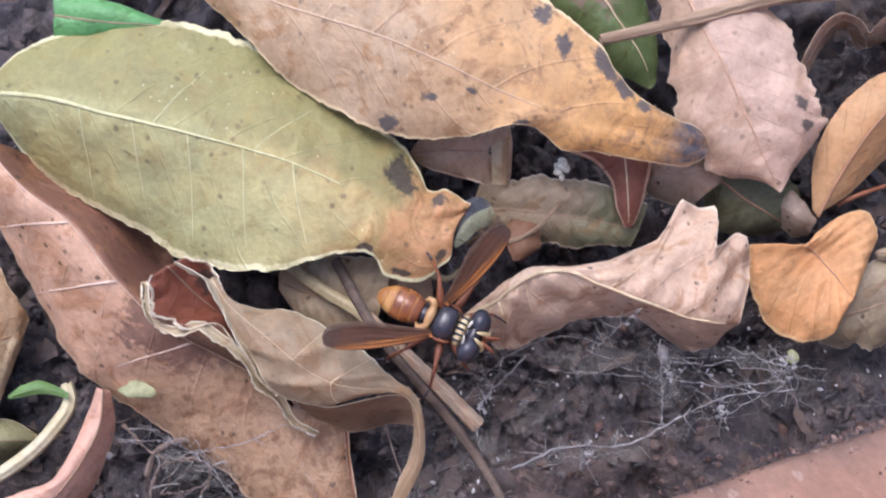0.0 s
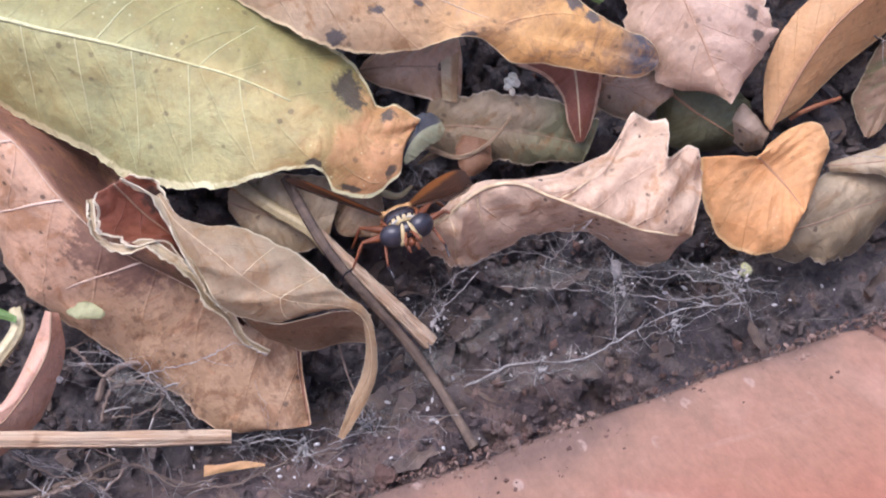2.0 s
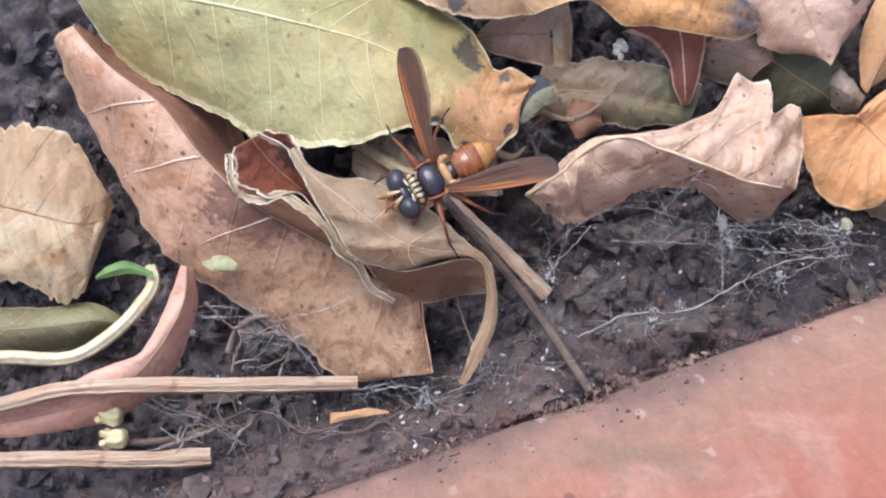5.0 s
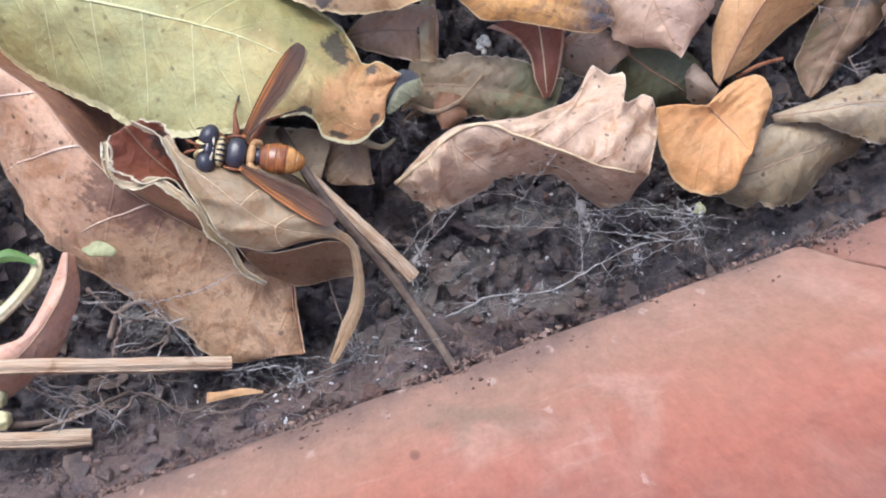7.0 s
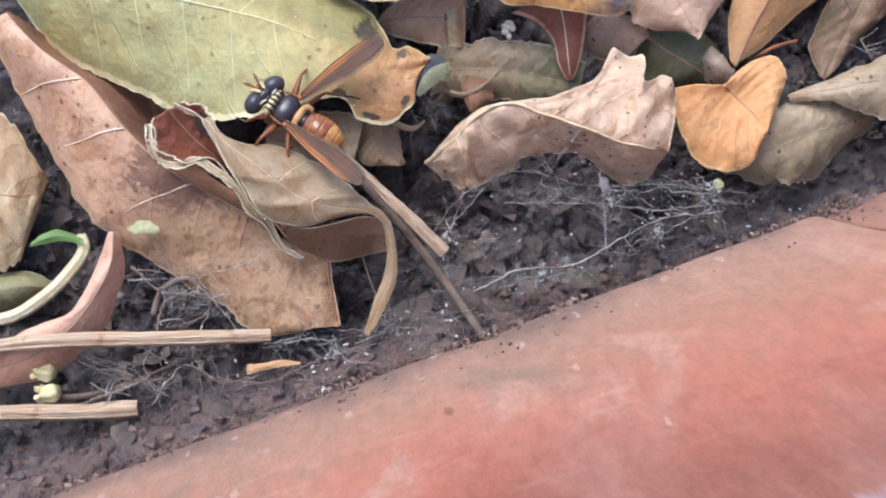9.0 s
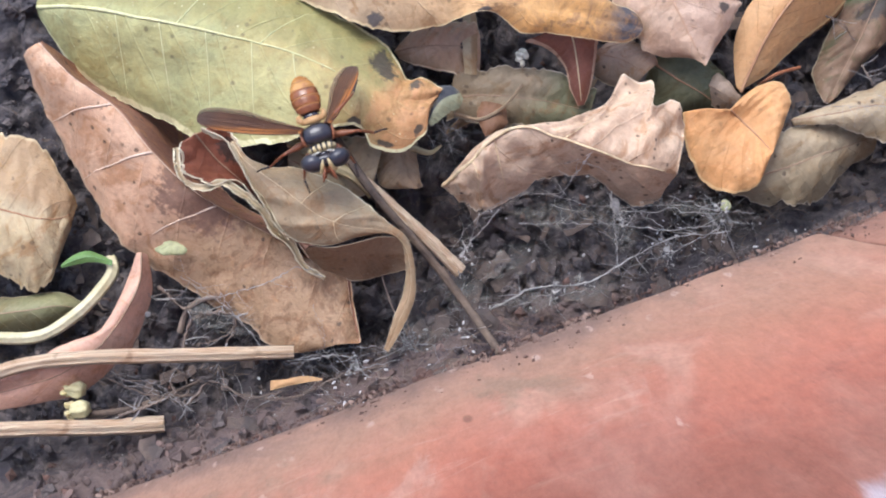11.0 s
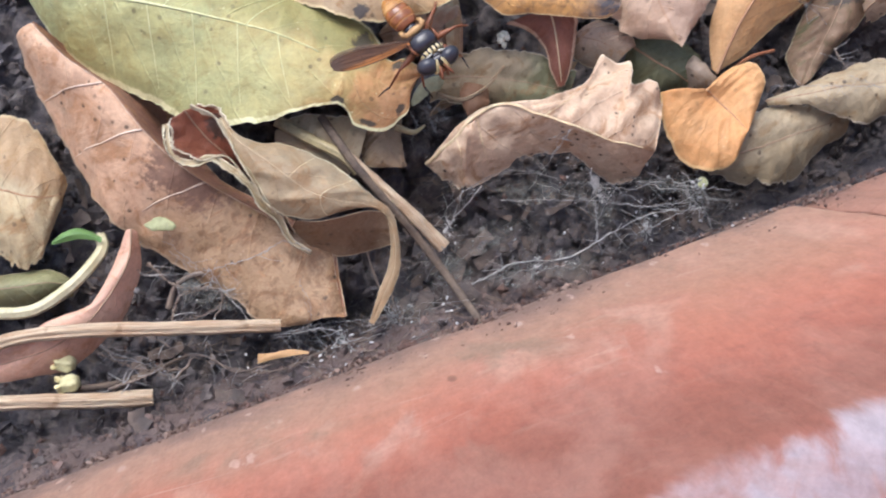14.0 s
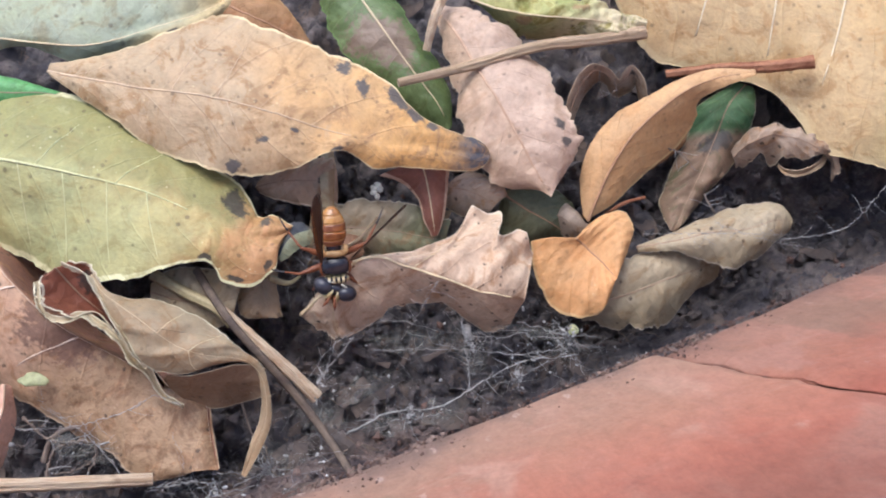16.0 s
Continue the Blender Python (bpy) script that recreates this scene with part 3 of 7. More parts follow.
def build_kerb():
    turn = Matrix((ALONG, SLOPE, FACE)).transposed().to_4x4()
    kerb = tagged(new("kerb"), "red-painted sloping garden kerb with soil splashes", "kerb", kind="structure")
    kerb.matrix_world = Matrix.Translation(KERB_AT) @ turn
    # profile in slope and face: up the slope, over a rounded arris, back along the top, down behind
    back, down = np.array((0.392, -0.920)), np.array((-0.920, -0.392))
    prof = [np.array(p) for p in ((-75.0, -17.0), (-45.0, -16.5), (-28.0, -15.5), (-21.0, -12.0), (-18.2, -7.0), (-17.0, -3.6), (-16.2, -1.7), (-15.0, -0.5))]
    prof += [np.array((s, 0.0)) for s in np.arange(-13.5, 41.9, 1.1)]
    r = 5.0
    centre = np.array((42.0, -r))
    for k in range(1, 9):
        a = radians(67 * k / 8)
        prof.append(centre + r * np.array((math.sin(a), math.cos(a))))
    for d in (2, 5, 10, 20, 40, 70, 100):
        prof.append(centre + r * np.array((math.sin(radians(67)), math.cos(radians(67)))) + back * d)
    prof.append(prof[-1] + down * 130)
    prof = np.array(prof)

    def unit(lo, hi, slant_lo, slant_hi, seed):
        alongs = 0.5 - 0.5 * np.cos(np.linspace(0, math.pi, 170))
        rows = []
        for q in alongs:
            row = []
            for s, f in prof:
                a = (lo + slant_lo * s) * (1 - q) + (hi + slant_hi * s) * q
                end = min(q, 1 - q) * (hi - lo)
                f2 = f - 0.6 * math.exp(-end / 0.65)
                a += (0.7 * wobble((s, 0, 0), 0.16, 2.0) + 0.3 * wobble((s, 0, 0), 0.6, 5.0)) * math.exp(-end / 4.0)
                if end < 0.4:
                    a += 0.22 * wobble((s, 0, 0), 0.5, seed)
                f2 += 0.6 * wobble((a, s, f), 0.045, seed) + 0.22 * wobble((a, s, f), 0.13, seed)
                row.append((a, s, f2))
            rows.append(row)
        v = np.array(rows)
        nu, nv = v.shape[:2]
        f = [(i * nv + j, (i + 1) * nv + j, (i + 1) * nv + j + 1, i * nv + j + 1) for i in range(nu - 1) for j in range(nv - 1)]
        f += [tuple(range(nv)), tuple(reversed(range((nu - 1) * nv, nu * nv)))]
        return mesh_of("brick", v.reshape(-1, 3) * MM, f)

    part("brick", unit(-215, 18.8, 0.0, 0.2, 4.0), BRICK, kerb)
    part("brick", unit(19.2, 240, 0.2, 0.0, 9.0), DARKBRICK, kerb)
    v = np.array([(a + 0.2 * s, s, f) for s in (-15, 46) for f in (-0.8, -30) for a in (16.5, 21.5)], float)
    part("mortar", mesh_of("mortar", v * MM, [(0, 1, 5, 4), (2, 6, 7, 3), (0, 4, 6, 2), (1, 3, 7, 5), (4, 5, 7, 6), (0, 2, 3, 1)], smooth=False), MORTAR, kerb, "dirty mortar joint")


build_ground()
build_kerb()

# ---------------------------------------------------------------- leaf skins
# inner: upper half's deeper olive plus the shading of its fold, as colour
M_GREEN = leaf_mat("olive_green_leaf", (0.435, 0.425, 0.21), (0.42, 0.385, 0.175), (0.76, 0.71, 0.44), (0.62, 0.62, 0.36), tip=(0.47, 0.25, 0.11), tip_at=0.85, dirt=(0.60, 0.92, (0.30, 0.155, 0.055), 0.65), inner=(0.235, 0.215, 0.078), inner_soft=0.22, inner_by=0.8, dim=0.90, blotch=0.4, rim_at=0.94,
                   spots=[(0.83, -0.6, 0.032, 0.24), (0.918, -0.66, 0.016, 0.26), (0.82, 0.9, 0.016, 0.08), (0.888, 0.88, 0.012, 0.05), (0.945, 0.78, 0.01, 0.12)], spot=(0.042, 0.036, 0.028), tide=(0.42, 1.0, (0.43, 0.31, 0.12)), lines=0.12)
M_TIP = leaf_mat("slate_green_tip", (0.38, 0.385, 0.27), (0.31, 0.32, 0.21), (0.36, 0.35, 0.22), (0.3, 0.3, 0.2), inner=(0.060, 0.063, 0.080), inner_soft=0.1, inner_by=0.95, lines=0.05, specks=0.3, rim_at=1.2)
M_ORANGE = leaf_mat("orange_tan_leaf", (0.50, 0.36, 0.225), (0.485, 0.335, 0.205), (0.76, 0.60, 0.36), (0.58, 0.44, 0.36), tide=(0.4, 0.85, (0.55, 0.30, 0.10)),
                    spots=[(0.655, -0.86, 0.018, 0.12), (0.70, -0.70, 0.016, 0.13), (0.775, -0.86, 0.026, 0.16), (0.815, -0.84, 0.02, 0.2), (0.86, -0.8, 0.014, 0.22), (0.47, 0.90, 0.014, 0.09), (0.70, 0.90, 0.014, 0.16), (0.52, 0.45, 0.013, 0.05), (0.58, 0.2, 0.01, 0.04)],
                    spot=(0.055, 0.05, 0.048), lines=0.08, tip=(0.062, 0.063, 0.075), tip_at=0.915, rim_at=0.968, dim=0.86, blotch=0.8, dirt=(0.35, 0.9, (0.27, 0.15, 0.075), 0.5))
M_PINK = leaf_mat("pinkish_tan_leaf", (0.53, 0.36, 0.25), (0.57, 0.39, 0.285), (0.62, 0.47, 0.34), (0.56, 0.36, 0.22), spots=[(0.72, -0.75, 0.03, 0.08), (0.80, -0.72, 0.03, 0.08)], lines=0.06, dim=0.80, rim_at=0.98, blotch=0.35, inner=(0.48, 0.34, 0.25), inner_soft=0.05, inner_by=0.8)
M_TAN = leaf_mat("warm_tan_leaf", (0.54, 0.325, 0.165), (0.50, 0.285, 0.135), (0.62, 0.44, 0.22), (0.36, 0.20, 0.09), veins=9, lines=0.3, specks=0.3, rim_side=1, rim_at=0.95, blotch=0.3, dim=1.0)
M_HEART = leaf_mat("bright_orange_leaf", (0.62, 0.335, 0.15), (0.58, 0.29, 0.12), (0.66, 0.42, 0.21), (0.42, 0.18, 0.05), veins=7, lines=0.25, specks=0.25, blotch=0.35)
M_CURL = leaf_mat("pale_brown_leaf", (0.51, 0.355, 0.255), (0.55, 0.41, 0.305), (0.66, 0.54, 0.42), (0.66, 0.52, 0.38), specks=0.9, lines=0.1, veins=7, dim=1.0, blotch=0.7, rim_at=0.975)
# inner: reddish rolled-under half, with the hollow's shade mixed into its colour
# its one large spot paints the shading of the concave middle
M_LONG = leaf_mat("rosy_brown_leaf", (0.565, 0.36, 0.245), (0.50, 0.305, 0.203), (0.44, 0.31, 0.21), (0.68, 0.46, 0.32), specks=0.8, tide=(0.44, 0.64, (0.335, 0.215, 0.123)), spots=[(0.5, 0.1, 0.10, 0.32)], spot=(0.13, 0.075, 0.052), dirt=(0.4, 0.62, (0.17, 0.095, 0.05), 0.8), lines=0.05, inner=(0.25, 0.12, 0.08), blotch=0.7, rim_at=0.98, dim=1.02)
M_CUP = leaf_mat("maroon_inner_leaf", (0.25, 0.09, 0.055), (0.19, 0.065, 0.042), (0.80, 0.72, 0.56), (0.24, 0.09, 0.05), spots=[(0.2, -0.6, 0.09, 0.33)], spot=(0.028, 0.02, 0.016), lines=0.2, rough=0.4, rim_at=0.93)
M_FOLD = leaf_mat("khaki_leaf", (0.45, 0.348, 0.23), (0.40, 0.29, 0.182), (0.74, 0.66, 0.48), (0.64, 0.55, 0.38), lines=0.1, specks=0.4, dim=0.70, tide=(0.62, 0.9, (0.31, 0.205, 0.115)), dirt=(0.0, 0.5, (0.30, 0.18, 0.09), 0.6))
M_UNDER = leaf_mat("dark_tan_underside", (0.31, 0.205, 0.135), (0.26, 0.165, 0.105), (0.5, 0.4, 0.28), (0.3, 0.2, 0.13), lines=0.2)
M_RED = leaf_mat("red_brown_leaf", (0.27, 0.11, 0.075), (0.22, 0.085, 0.06), (0.58, 0.38, 0.27), (0.42, 0.25, 0.18), lines=0.2, rim_at=0.86)
M_GREY = leaf_mat("greyish_brown_leaf", (0.42, 0.31, 0.235), (0.33, 0.235, 0.175), (0.52, 0.42, 0.30), (0.48, 0.38, 0.28), lines=0.1, specks=1.0, blotch=0.85)
M_ASH = leaf_mat("ashy_pink_leaf", (0.46, 0.365, 0.25), (0.39, 0.30, 0.195), (0.60, 0.50, 0.40), (0.54, 0.43, 0.34), lines=0.1, specks=0.8, blotch=0.6, dim=0.82)
M_RUST = leaf_mat("rust_brown_leaf", (0.215, 0.108, 0.06), (0.17, 0.082, 0.046), (0.28, 0.16, 0.10), (0.3, 0.17, 0.1), lines=0.1, specks=0.3)
M_BROAD = leaf_mat("broad_buff_leaf", (0.56, 0.395, 0.215), (0.51, 0.345, 0.175), (0.62, 0.47, 0.27), (0.74, 0.60, 0.38), lines=0.03, dim=0.93, tide=(0.66, 0.95, (0.36, 0.32, 0.15)), dirt=(0.3, 0.0, (0.33, 0.17, 0.07), 0.6))
M_MOSSY = leaf_mat("grey_green_leaf", (0.07, 0.15, 0.06), (0.10, 0.18, 0.08), (0.4, 0.34, 0.24), (0.34, 0.29, 0.2), lines=0.2, spots=[(0.42, 0.0, 0.09, 0.5)], tip=(0.21, 0.135, 0.085), tip_at=0.36)
M_LEAFY = leaf_mat("dark_green_leaf", (0.10, 0.145, 0.05), (0.13, 0.17, 0.065), (0.16, 0.24, 0.08), (0.2, 0.28, 0.1), spots=[(0.5, 0.1, 0.16, 0.8)], spot=(0.13, 0.085, 0.06), lines=0.2, rough=0.4)
M_LIME = leaf_mat("yellow_green_leaf", (0.36, 0.38, 0.13), (0.44, 0.40, 0.17), (0.6, 0.5, 0.3), (0.5, 0.5, 0.25), tide=(0.4, 0.8, (0.56, 0.46, 0.28)), lines=0.2, blotch=0.9, spots=[(0.35, 0.3, 0.05, 0.2), (0.6, -0.4, 0.04, 0.15)], spot=(0.20, 0.13, 0.06))
M_PALE = leaf_mat("pale_sage_leaf", (0.44, 0.46, 0.34), (0.39, 0.41, 0.27), (0.64, 0.62, 0.42), (0.62, 0.62, 0.46), tide=(0.55, 0.8, (0.48, 0.36, 0.18)), spots=[(0.72, 0.6, 0.02, 0.12)], lines=0.08, dim=0.8)
M_RUSSET = leaf_mat("russet_leaf", (0.36, 0.19, 0.085), (0.32, 0.155, 0.07), (0.48, 0.29, 0.14), (0.42, 0.25, 0.12), lines=0.2)
M_JADE = leaf_mat("fresh_green_leaf", (0.11, 0.30, 0.10), (0.15, 0.36, 0.13), (0.2, 0.4, 0.18), (0.2, 0.42, 0.2), lines=0.15, rough=0.38, specks=0.1)
M_BOTTLE = leaf_mat("deep_green_leaf", (0.125, 0.125, 0.07), (0.155, 0.145, 0.085), (0.16, 0.15, 0.09), (0.15, 0.14, 0.08), lines=0.2)
M_DULL = leaf_mat("dull_brown_leaf", (0.40, 0.285, 0.185), (0.31, 0.21, 0.135), (0.45, 0.34, 0.24), (0.28, 0.2, 0.14), lines=0.25, specks=0.6)
M_HOLED = leaf_mat("pinkish_brown_leaf", (0.44, 0.31, 0.22), (0.36, 0.24, 0.16), (0.60, 0.46, 0.33), (0.40, 0.29, 0.2), lines=0.1, spots=[(0.8, 0.0, 0.05, 0.16)], rim_at=0.94, dim=1.1)
M_BRACKEN = leaf_mat("dark_brown_leaf", (0.36, 0.275, 0.185), (0.29, 0.215, 0.135), (0.56, 0.46, 0.35), (0.24, 0.16, 0.1), lines=0.15, rim_at=0.95, blotch=0.8, tide=(0.5, 0.75, (0.19, 0.18, 0.10)))
RIBSPROUT = plain_mat("light_green_midrib", (0.20, 0.32, 0.12), (0.15, 0.26, 0.08), 500, 0.5, 0.0001)
M_SPROUT = leaf_mat("grass_green_sprout", (0.12, 0.225, 0.065), (0.15, 0.26, 0.085), (0.2, 0.32, 0.12), (0.2, 0.3, 0.12), lines=0.1, specks=0.1, rough=0.4, blotch=0.2)
M_ROSE = leaf_mat("rose_brown_leaf", (0.68, 0.42, 0.325), (0.62, 0.36, 0.27), (0.56, 0.34, 0.25), (0.5, 0.3, 0.22), lines=0.12, specks=0.2)
M_BEIGE = leaf_mat("beige_leaf", (0.53, 0.43, 0.285), (0.47, 0.365, 0.22), (0.56, 0.44, 0.28), (0.33, 0.22, 0.12), lines=0.2, veins=6, inner=(0.36, 0.235, 0.125), inner_soft=0.3, inner_by=0.85, blotch=0.9, dirt=(0.5, 0.9, (0.27, 0.15, 0.07), 0.5))

M_FRILL = leaf_mat("cream_frill", (0.56, 0.47, 0.33), (0.46, 0.37, 0.25), (0.74, 0.66, 0.5), lines=0.1, rim_at=0.8)
M_OLIVE = leaf_mat("olive_scrap", (0.26, 0.25, 0.13), (0.20, 0.18, 0.10), lines=0.2)
RIBGREEN = plain_mat("pale_yellow_midrib", (0.62, 0.60, 0.34), (0.54, 0.52, 0.26), 500, 0.6, 0.0001)
RIBDULL = plain_mat("dull_midrib", (0.38, 0.26, 0.17), (0.30, 0.19, 0.12), 500, 0.6, 0.0001)

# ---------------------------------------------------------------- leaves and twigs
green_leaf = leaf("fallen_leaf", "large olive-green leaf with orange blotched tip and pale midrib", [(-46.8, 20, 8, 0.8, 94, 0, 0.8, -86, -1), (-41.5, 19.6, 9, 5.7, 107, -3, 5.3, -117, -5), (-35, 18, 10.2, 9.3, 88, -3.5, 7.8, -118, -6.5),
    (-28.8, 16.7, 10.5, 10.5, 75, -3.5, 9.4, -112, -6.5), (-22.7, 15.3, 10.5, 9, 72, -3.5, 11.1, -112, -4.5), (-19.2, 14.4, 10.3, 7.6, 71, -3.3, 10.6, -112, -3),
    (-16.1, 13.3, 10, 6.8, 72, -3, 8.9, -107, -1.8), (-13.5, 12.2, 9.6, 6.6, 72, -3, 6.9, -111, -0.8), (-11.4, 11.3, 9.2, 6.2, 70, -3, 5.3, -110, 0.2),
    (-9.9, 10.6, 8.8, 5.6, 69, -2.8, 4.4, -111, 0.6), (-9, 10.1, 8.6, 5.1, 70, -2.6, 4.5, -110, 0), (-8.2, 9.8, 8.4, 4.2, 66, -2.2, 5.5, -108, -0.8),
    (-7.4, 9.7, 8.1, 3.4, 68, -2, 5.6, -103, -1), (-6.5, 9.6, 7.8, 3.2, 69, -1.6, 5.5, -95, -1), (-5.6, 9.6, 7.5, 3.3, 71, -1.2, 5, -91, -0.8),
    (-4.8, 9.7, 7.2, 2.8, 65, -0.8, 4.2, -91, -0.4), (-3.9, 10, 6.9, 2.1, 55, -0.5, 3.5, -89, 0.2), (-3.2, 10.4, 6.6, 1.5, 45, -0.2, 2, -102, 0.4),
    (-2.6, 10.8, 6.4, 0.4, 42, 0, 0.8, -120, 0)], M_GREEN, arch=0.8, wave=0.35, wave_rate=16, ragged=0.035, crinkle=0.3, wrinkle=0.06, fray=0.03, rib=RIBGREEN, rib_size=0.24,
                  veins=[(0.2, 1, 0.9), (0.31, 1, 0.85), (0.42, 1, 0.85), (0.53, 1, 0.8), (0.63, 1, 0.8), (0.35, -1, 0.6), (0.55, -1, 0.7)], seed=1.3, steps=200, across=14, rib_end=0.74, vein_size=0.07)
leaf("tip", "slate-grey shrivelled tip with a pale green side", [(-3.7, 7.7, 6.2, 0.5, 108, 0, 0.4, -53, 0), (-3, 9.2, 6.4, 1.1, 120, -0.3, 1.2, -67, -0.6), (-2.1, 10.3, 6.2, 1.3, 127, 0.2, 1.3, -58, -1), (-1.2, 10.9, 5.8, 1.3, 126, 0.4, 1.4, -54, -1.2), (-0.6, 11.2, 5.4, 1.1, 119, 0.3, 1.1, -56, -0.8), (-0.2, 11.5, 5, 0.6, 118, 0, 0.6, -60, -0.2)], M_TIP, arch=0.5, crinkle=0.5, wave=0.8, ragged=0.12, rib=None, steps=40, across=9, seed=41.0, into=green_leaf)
orange_leaf = leaf("fallen_leaf", "orange-tan leaf with grey mould spots and curled lower edge", [(-31.6, 29.4, 8, 1, 71, 0, 1, -57, 0), (-24.2, 27, 10, 3.9, 78, 0, 3.6, -92, -1.5), (-16.8, 24.9, 12, 8, 93, -1.5, 6.2, -105, -3),
    (-10.4, 23.5, 12.5, 11.8, 92, -2.5, 7.4, -107, -3), (-4.7, 21.7, 12.5, 10.7, 88, -2, 6.6, -109, -3), (0.3, 20.1, 12, 9.7, 82, -1, 4.4, -122, -2),
    (4.1, 19.2, 11.5, 8.7, 81, -0.5, 2.7, -142, 0.3), (6.1, 18.8, 11.2, 7.8, 80, -0.3, 2.7, -144, -0.3), (7.9, 18.4, 10.9, 6.4, 78, 0, 3, -124, -1),
    (9.7, 18.5, 10.6, 4.5, 75, 0, 2.6, -118, -1.2), (11.4, 18.5, 10.2, 3.3, 74, 0, 2.4, -99, -0.9), (13, 18.4, 9.8, 2.7, 77, 0.2, 2.3, -85, -0.7),
    (14.6, 18.2, 9.3, 2.3, 77, 0.2, 2.1, -89, -0.8), (16.3, 18.1, 8.9, 2, 79, 0, 2, -95, -0.8), (17.9, 18, 8.4, 1.8, 82, 0, 1.7, -91, -0.8),
    (18.9, 18, 8, 1, 80, 0, 1, -91, -0.4), (19.4, 18, 7.7, 0.3, 88, 0, 0.4, -92, 0)], M_ORANGE, arch=0.6, wave=0.9, rib=RIBTAN, rib_size=0.16, seed=2.1, steps=140, across=14, rib_end=0.7, vein_size=0.05, veins=[(0.3, -1, 0.6), (0.4, -1, 0.7), (0.42, 1, 0.5)])
leaf("fallen_leaf", "pinkish tan leaf with a torn tip and dark dots", [(13.9, 38.8, 4.0, 1.0, 26, 0.0, 0.7, -116, 0.0), (16.5, 33.1, 7.0, 5.1, 28, -0.5, 2.0, -154, -2.0),
    (18.6, 28.0, 8.5, 7.0, 26, -1.5, 3.1, -158, -3.0), (20.7, 23.9, 9.0, 7.0, 14, -1.0, 4.8, -161, -3.0),
    (22.6, 20.2, 8.5, 7.2, 11, -0.5, 5.8, -162, -2.5), (24.4, 16.7, 7.5, 5.6, 21, -0.5, 4.3, -160, -2.0),
    (26.4, 13.5, 6.0, 2.4, 61, 0.0, 2.5, 148, -0.5)], M_PINK, rib=RIBFAWN, rib_size=0.2, seed=3.2, ragged=0.12, wave=1.2, crinkle=0.4, torn=0.25, wrinkle=0.2, folds=[(0.45, 0.3, 0.8, 2.0)])
leaf("fallen_leaf", "smooth warm-tan pointed leaf twisted at its stalk", [(31.2, 12.0, 1.0, 0.8, 131, -0.0, 0.7, 48, -0.0), (32.4, 14.7, 2.0, 2.7, 138, 0.0, 2.1, -6, -2.0),
    (34.0, 17.8, 3.0, 3.7, 132, -0.0, 4.4, 6, -4.0), (36.6, 21.5, 4.0, 3.5, 124, -0.5, 6.5, 6, -5.5),
    (39.9, 24.5, 4.5, 2.4, 118, -0.5, 5.5, 7, -4.5), (43.4, 26.9, 5.0, 1.8, 109, -0.5, 1.9, -20, -2.0),
    (46.9, 27.8, 6.5, 1.3, 109, 0.0, 1.2, -54, -0.5), (51.3, 28.0, 7.5, 0.4, 105, 0.0, 0.4, -95, -0.0)], M_TAN, arch=0.4, crinkle=0.1, wave=0.2, ragged=0.02, rib=RIBBROWN, rib_size=0.2, seed=4.4)
leaf("fallen_leaf", "small bright orange heart-shaped leaf, creased", [(29.2, 8.8, 4.5, 1.5, 53, -0.5, 5.3, -180, -0.5), (30.0, 8.5, 3.6, 3.8, 54, 0.4, 6.5, -153, -0.6),
    (31.0, 7.6, 3.2, 6.3, 51, 0.3, 7.7, -132, -1.2), (31.9, 6.6, 3.4, 5.8, 45, 0.1, 7.2, -114, -1.4),
    (32.8, 5.3, 4.0, 3.6, 45, -0.5, 4.9, -101, -1.5), (33.6, 4.0, 4.5, 0.3, 51, 0.0, 0.5, -112, -0.3)], M_HEART, arch=1.0, crinkle=0.2, wave=0.4, ragged=0.035, wrinkle=0.16, fray=0.06, rib=RIBBROWN, rib_size=0.16, seed=5.1)
leaf("fallen_leaf", "dry curled pale brown leaf with ragged edge and dark specks", [(-2.7, 1.0, 2.5, 0.2, 72, 0.0, 0.2, -58, 0.0), (0.5, 2.6, 7.0, 0.9, 120, -1.0, 3.6, -98, -5.0),
    (3.7, 4.9, 10.0, 0.8, 87, -1.0, 6.5, -99, -8.5), (6.5, 5.2, 11.0, 1.2, 30, -0.5, 5.1, -98, -8.0),
    (9.2, 4.2, 11.0, 3.5, 51, -2.0, 3.0, -99, -7.5), (12.6, 3.0, 10.5, 6.9, 66, -3.5, 1.5, -120, -6.5),
    (14.9, 2.3, 10.0, 11.1, 75, -5.0, 1.3, -124, -6.5), (16.8, 1.7, 9.5, 10.5, 69, -4.0, 2.2, -77, -8.5),
    (18.4, 1.4, 9.0, 6.6, 78, -1.0, 2.7, -72, -8.5), (20.5, 1.2, 8.0, 8.4, 75, -2.5, 2.1, -79, -7.0),
    (22.8, 1.3, 6.0, 6.3, 77, -1.0, 1.0, -136, -4.0)], M_CURL, arch=1.0, crinkle=0.75, wave=1.3, ragged=0.1, wrinkle=0.4, ripple=0.16, ripples=8, fray=0.07, folds=[(0.10, 0.03, 1.0, 0.9), (0.24, 0.05, 1.3, 1.2)], seed=6.7, rib_size=0.26, veins=[(0.3, 1, 0.9), (0.18, 1, 0.9), (0.55, -1, 0.6)])
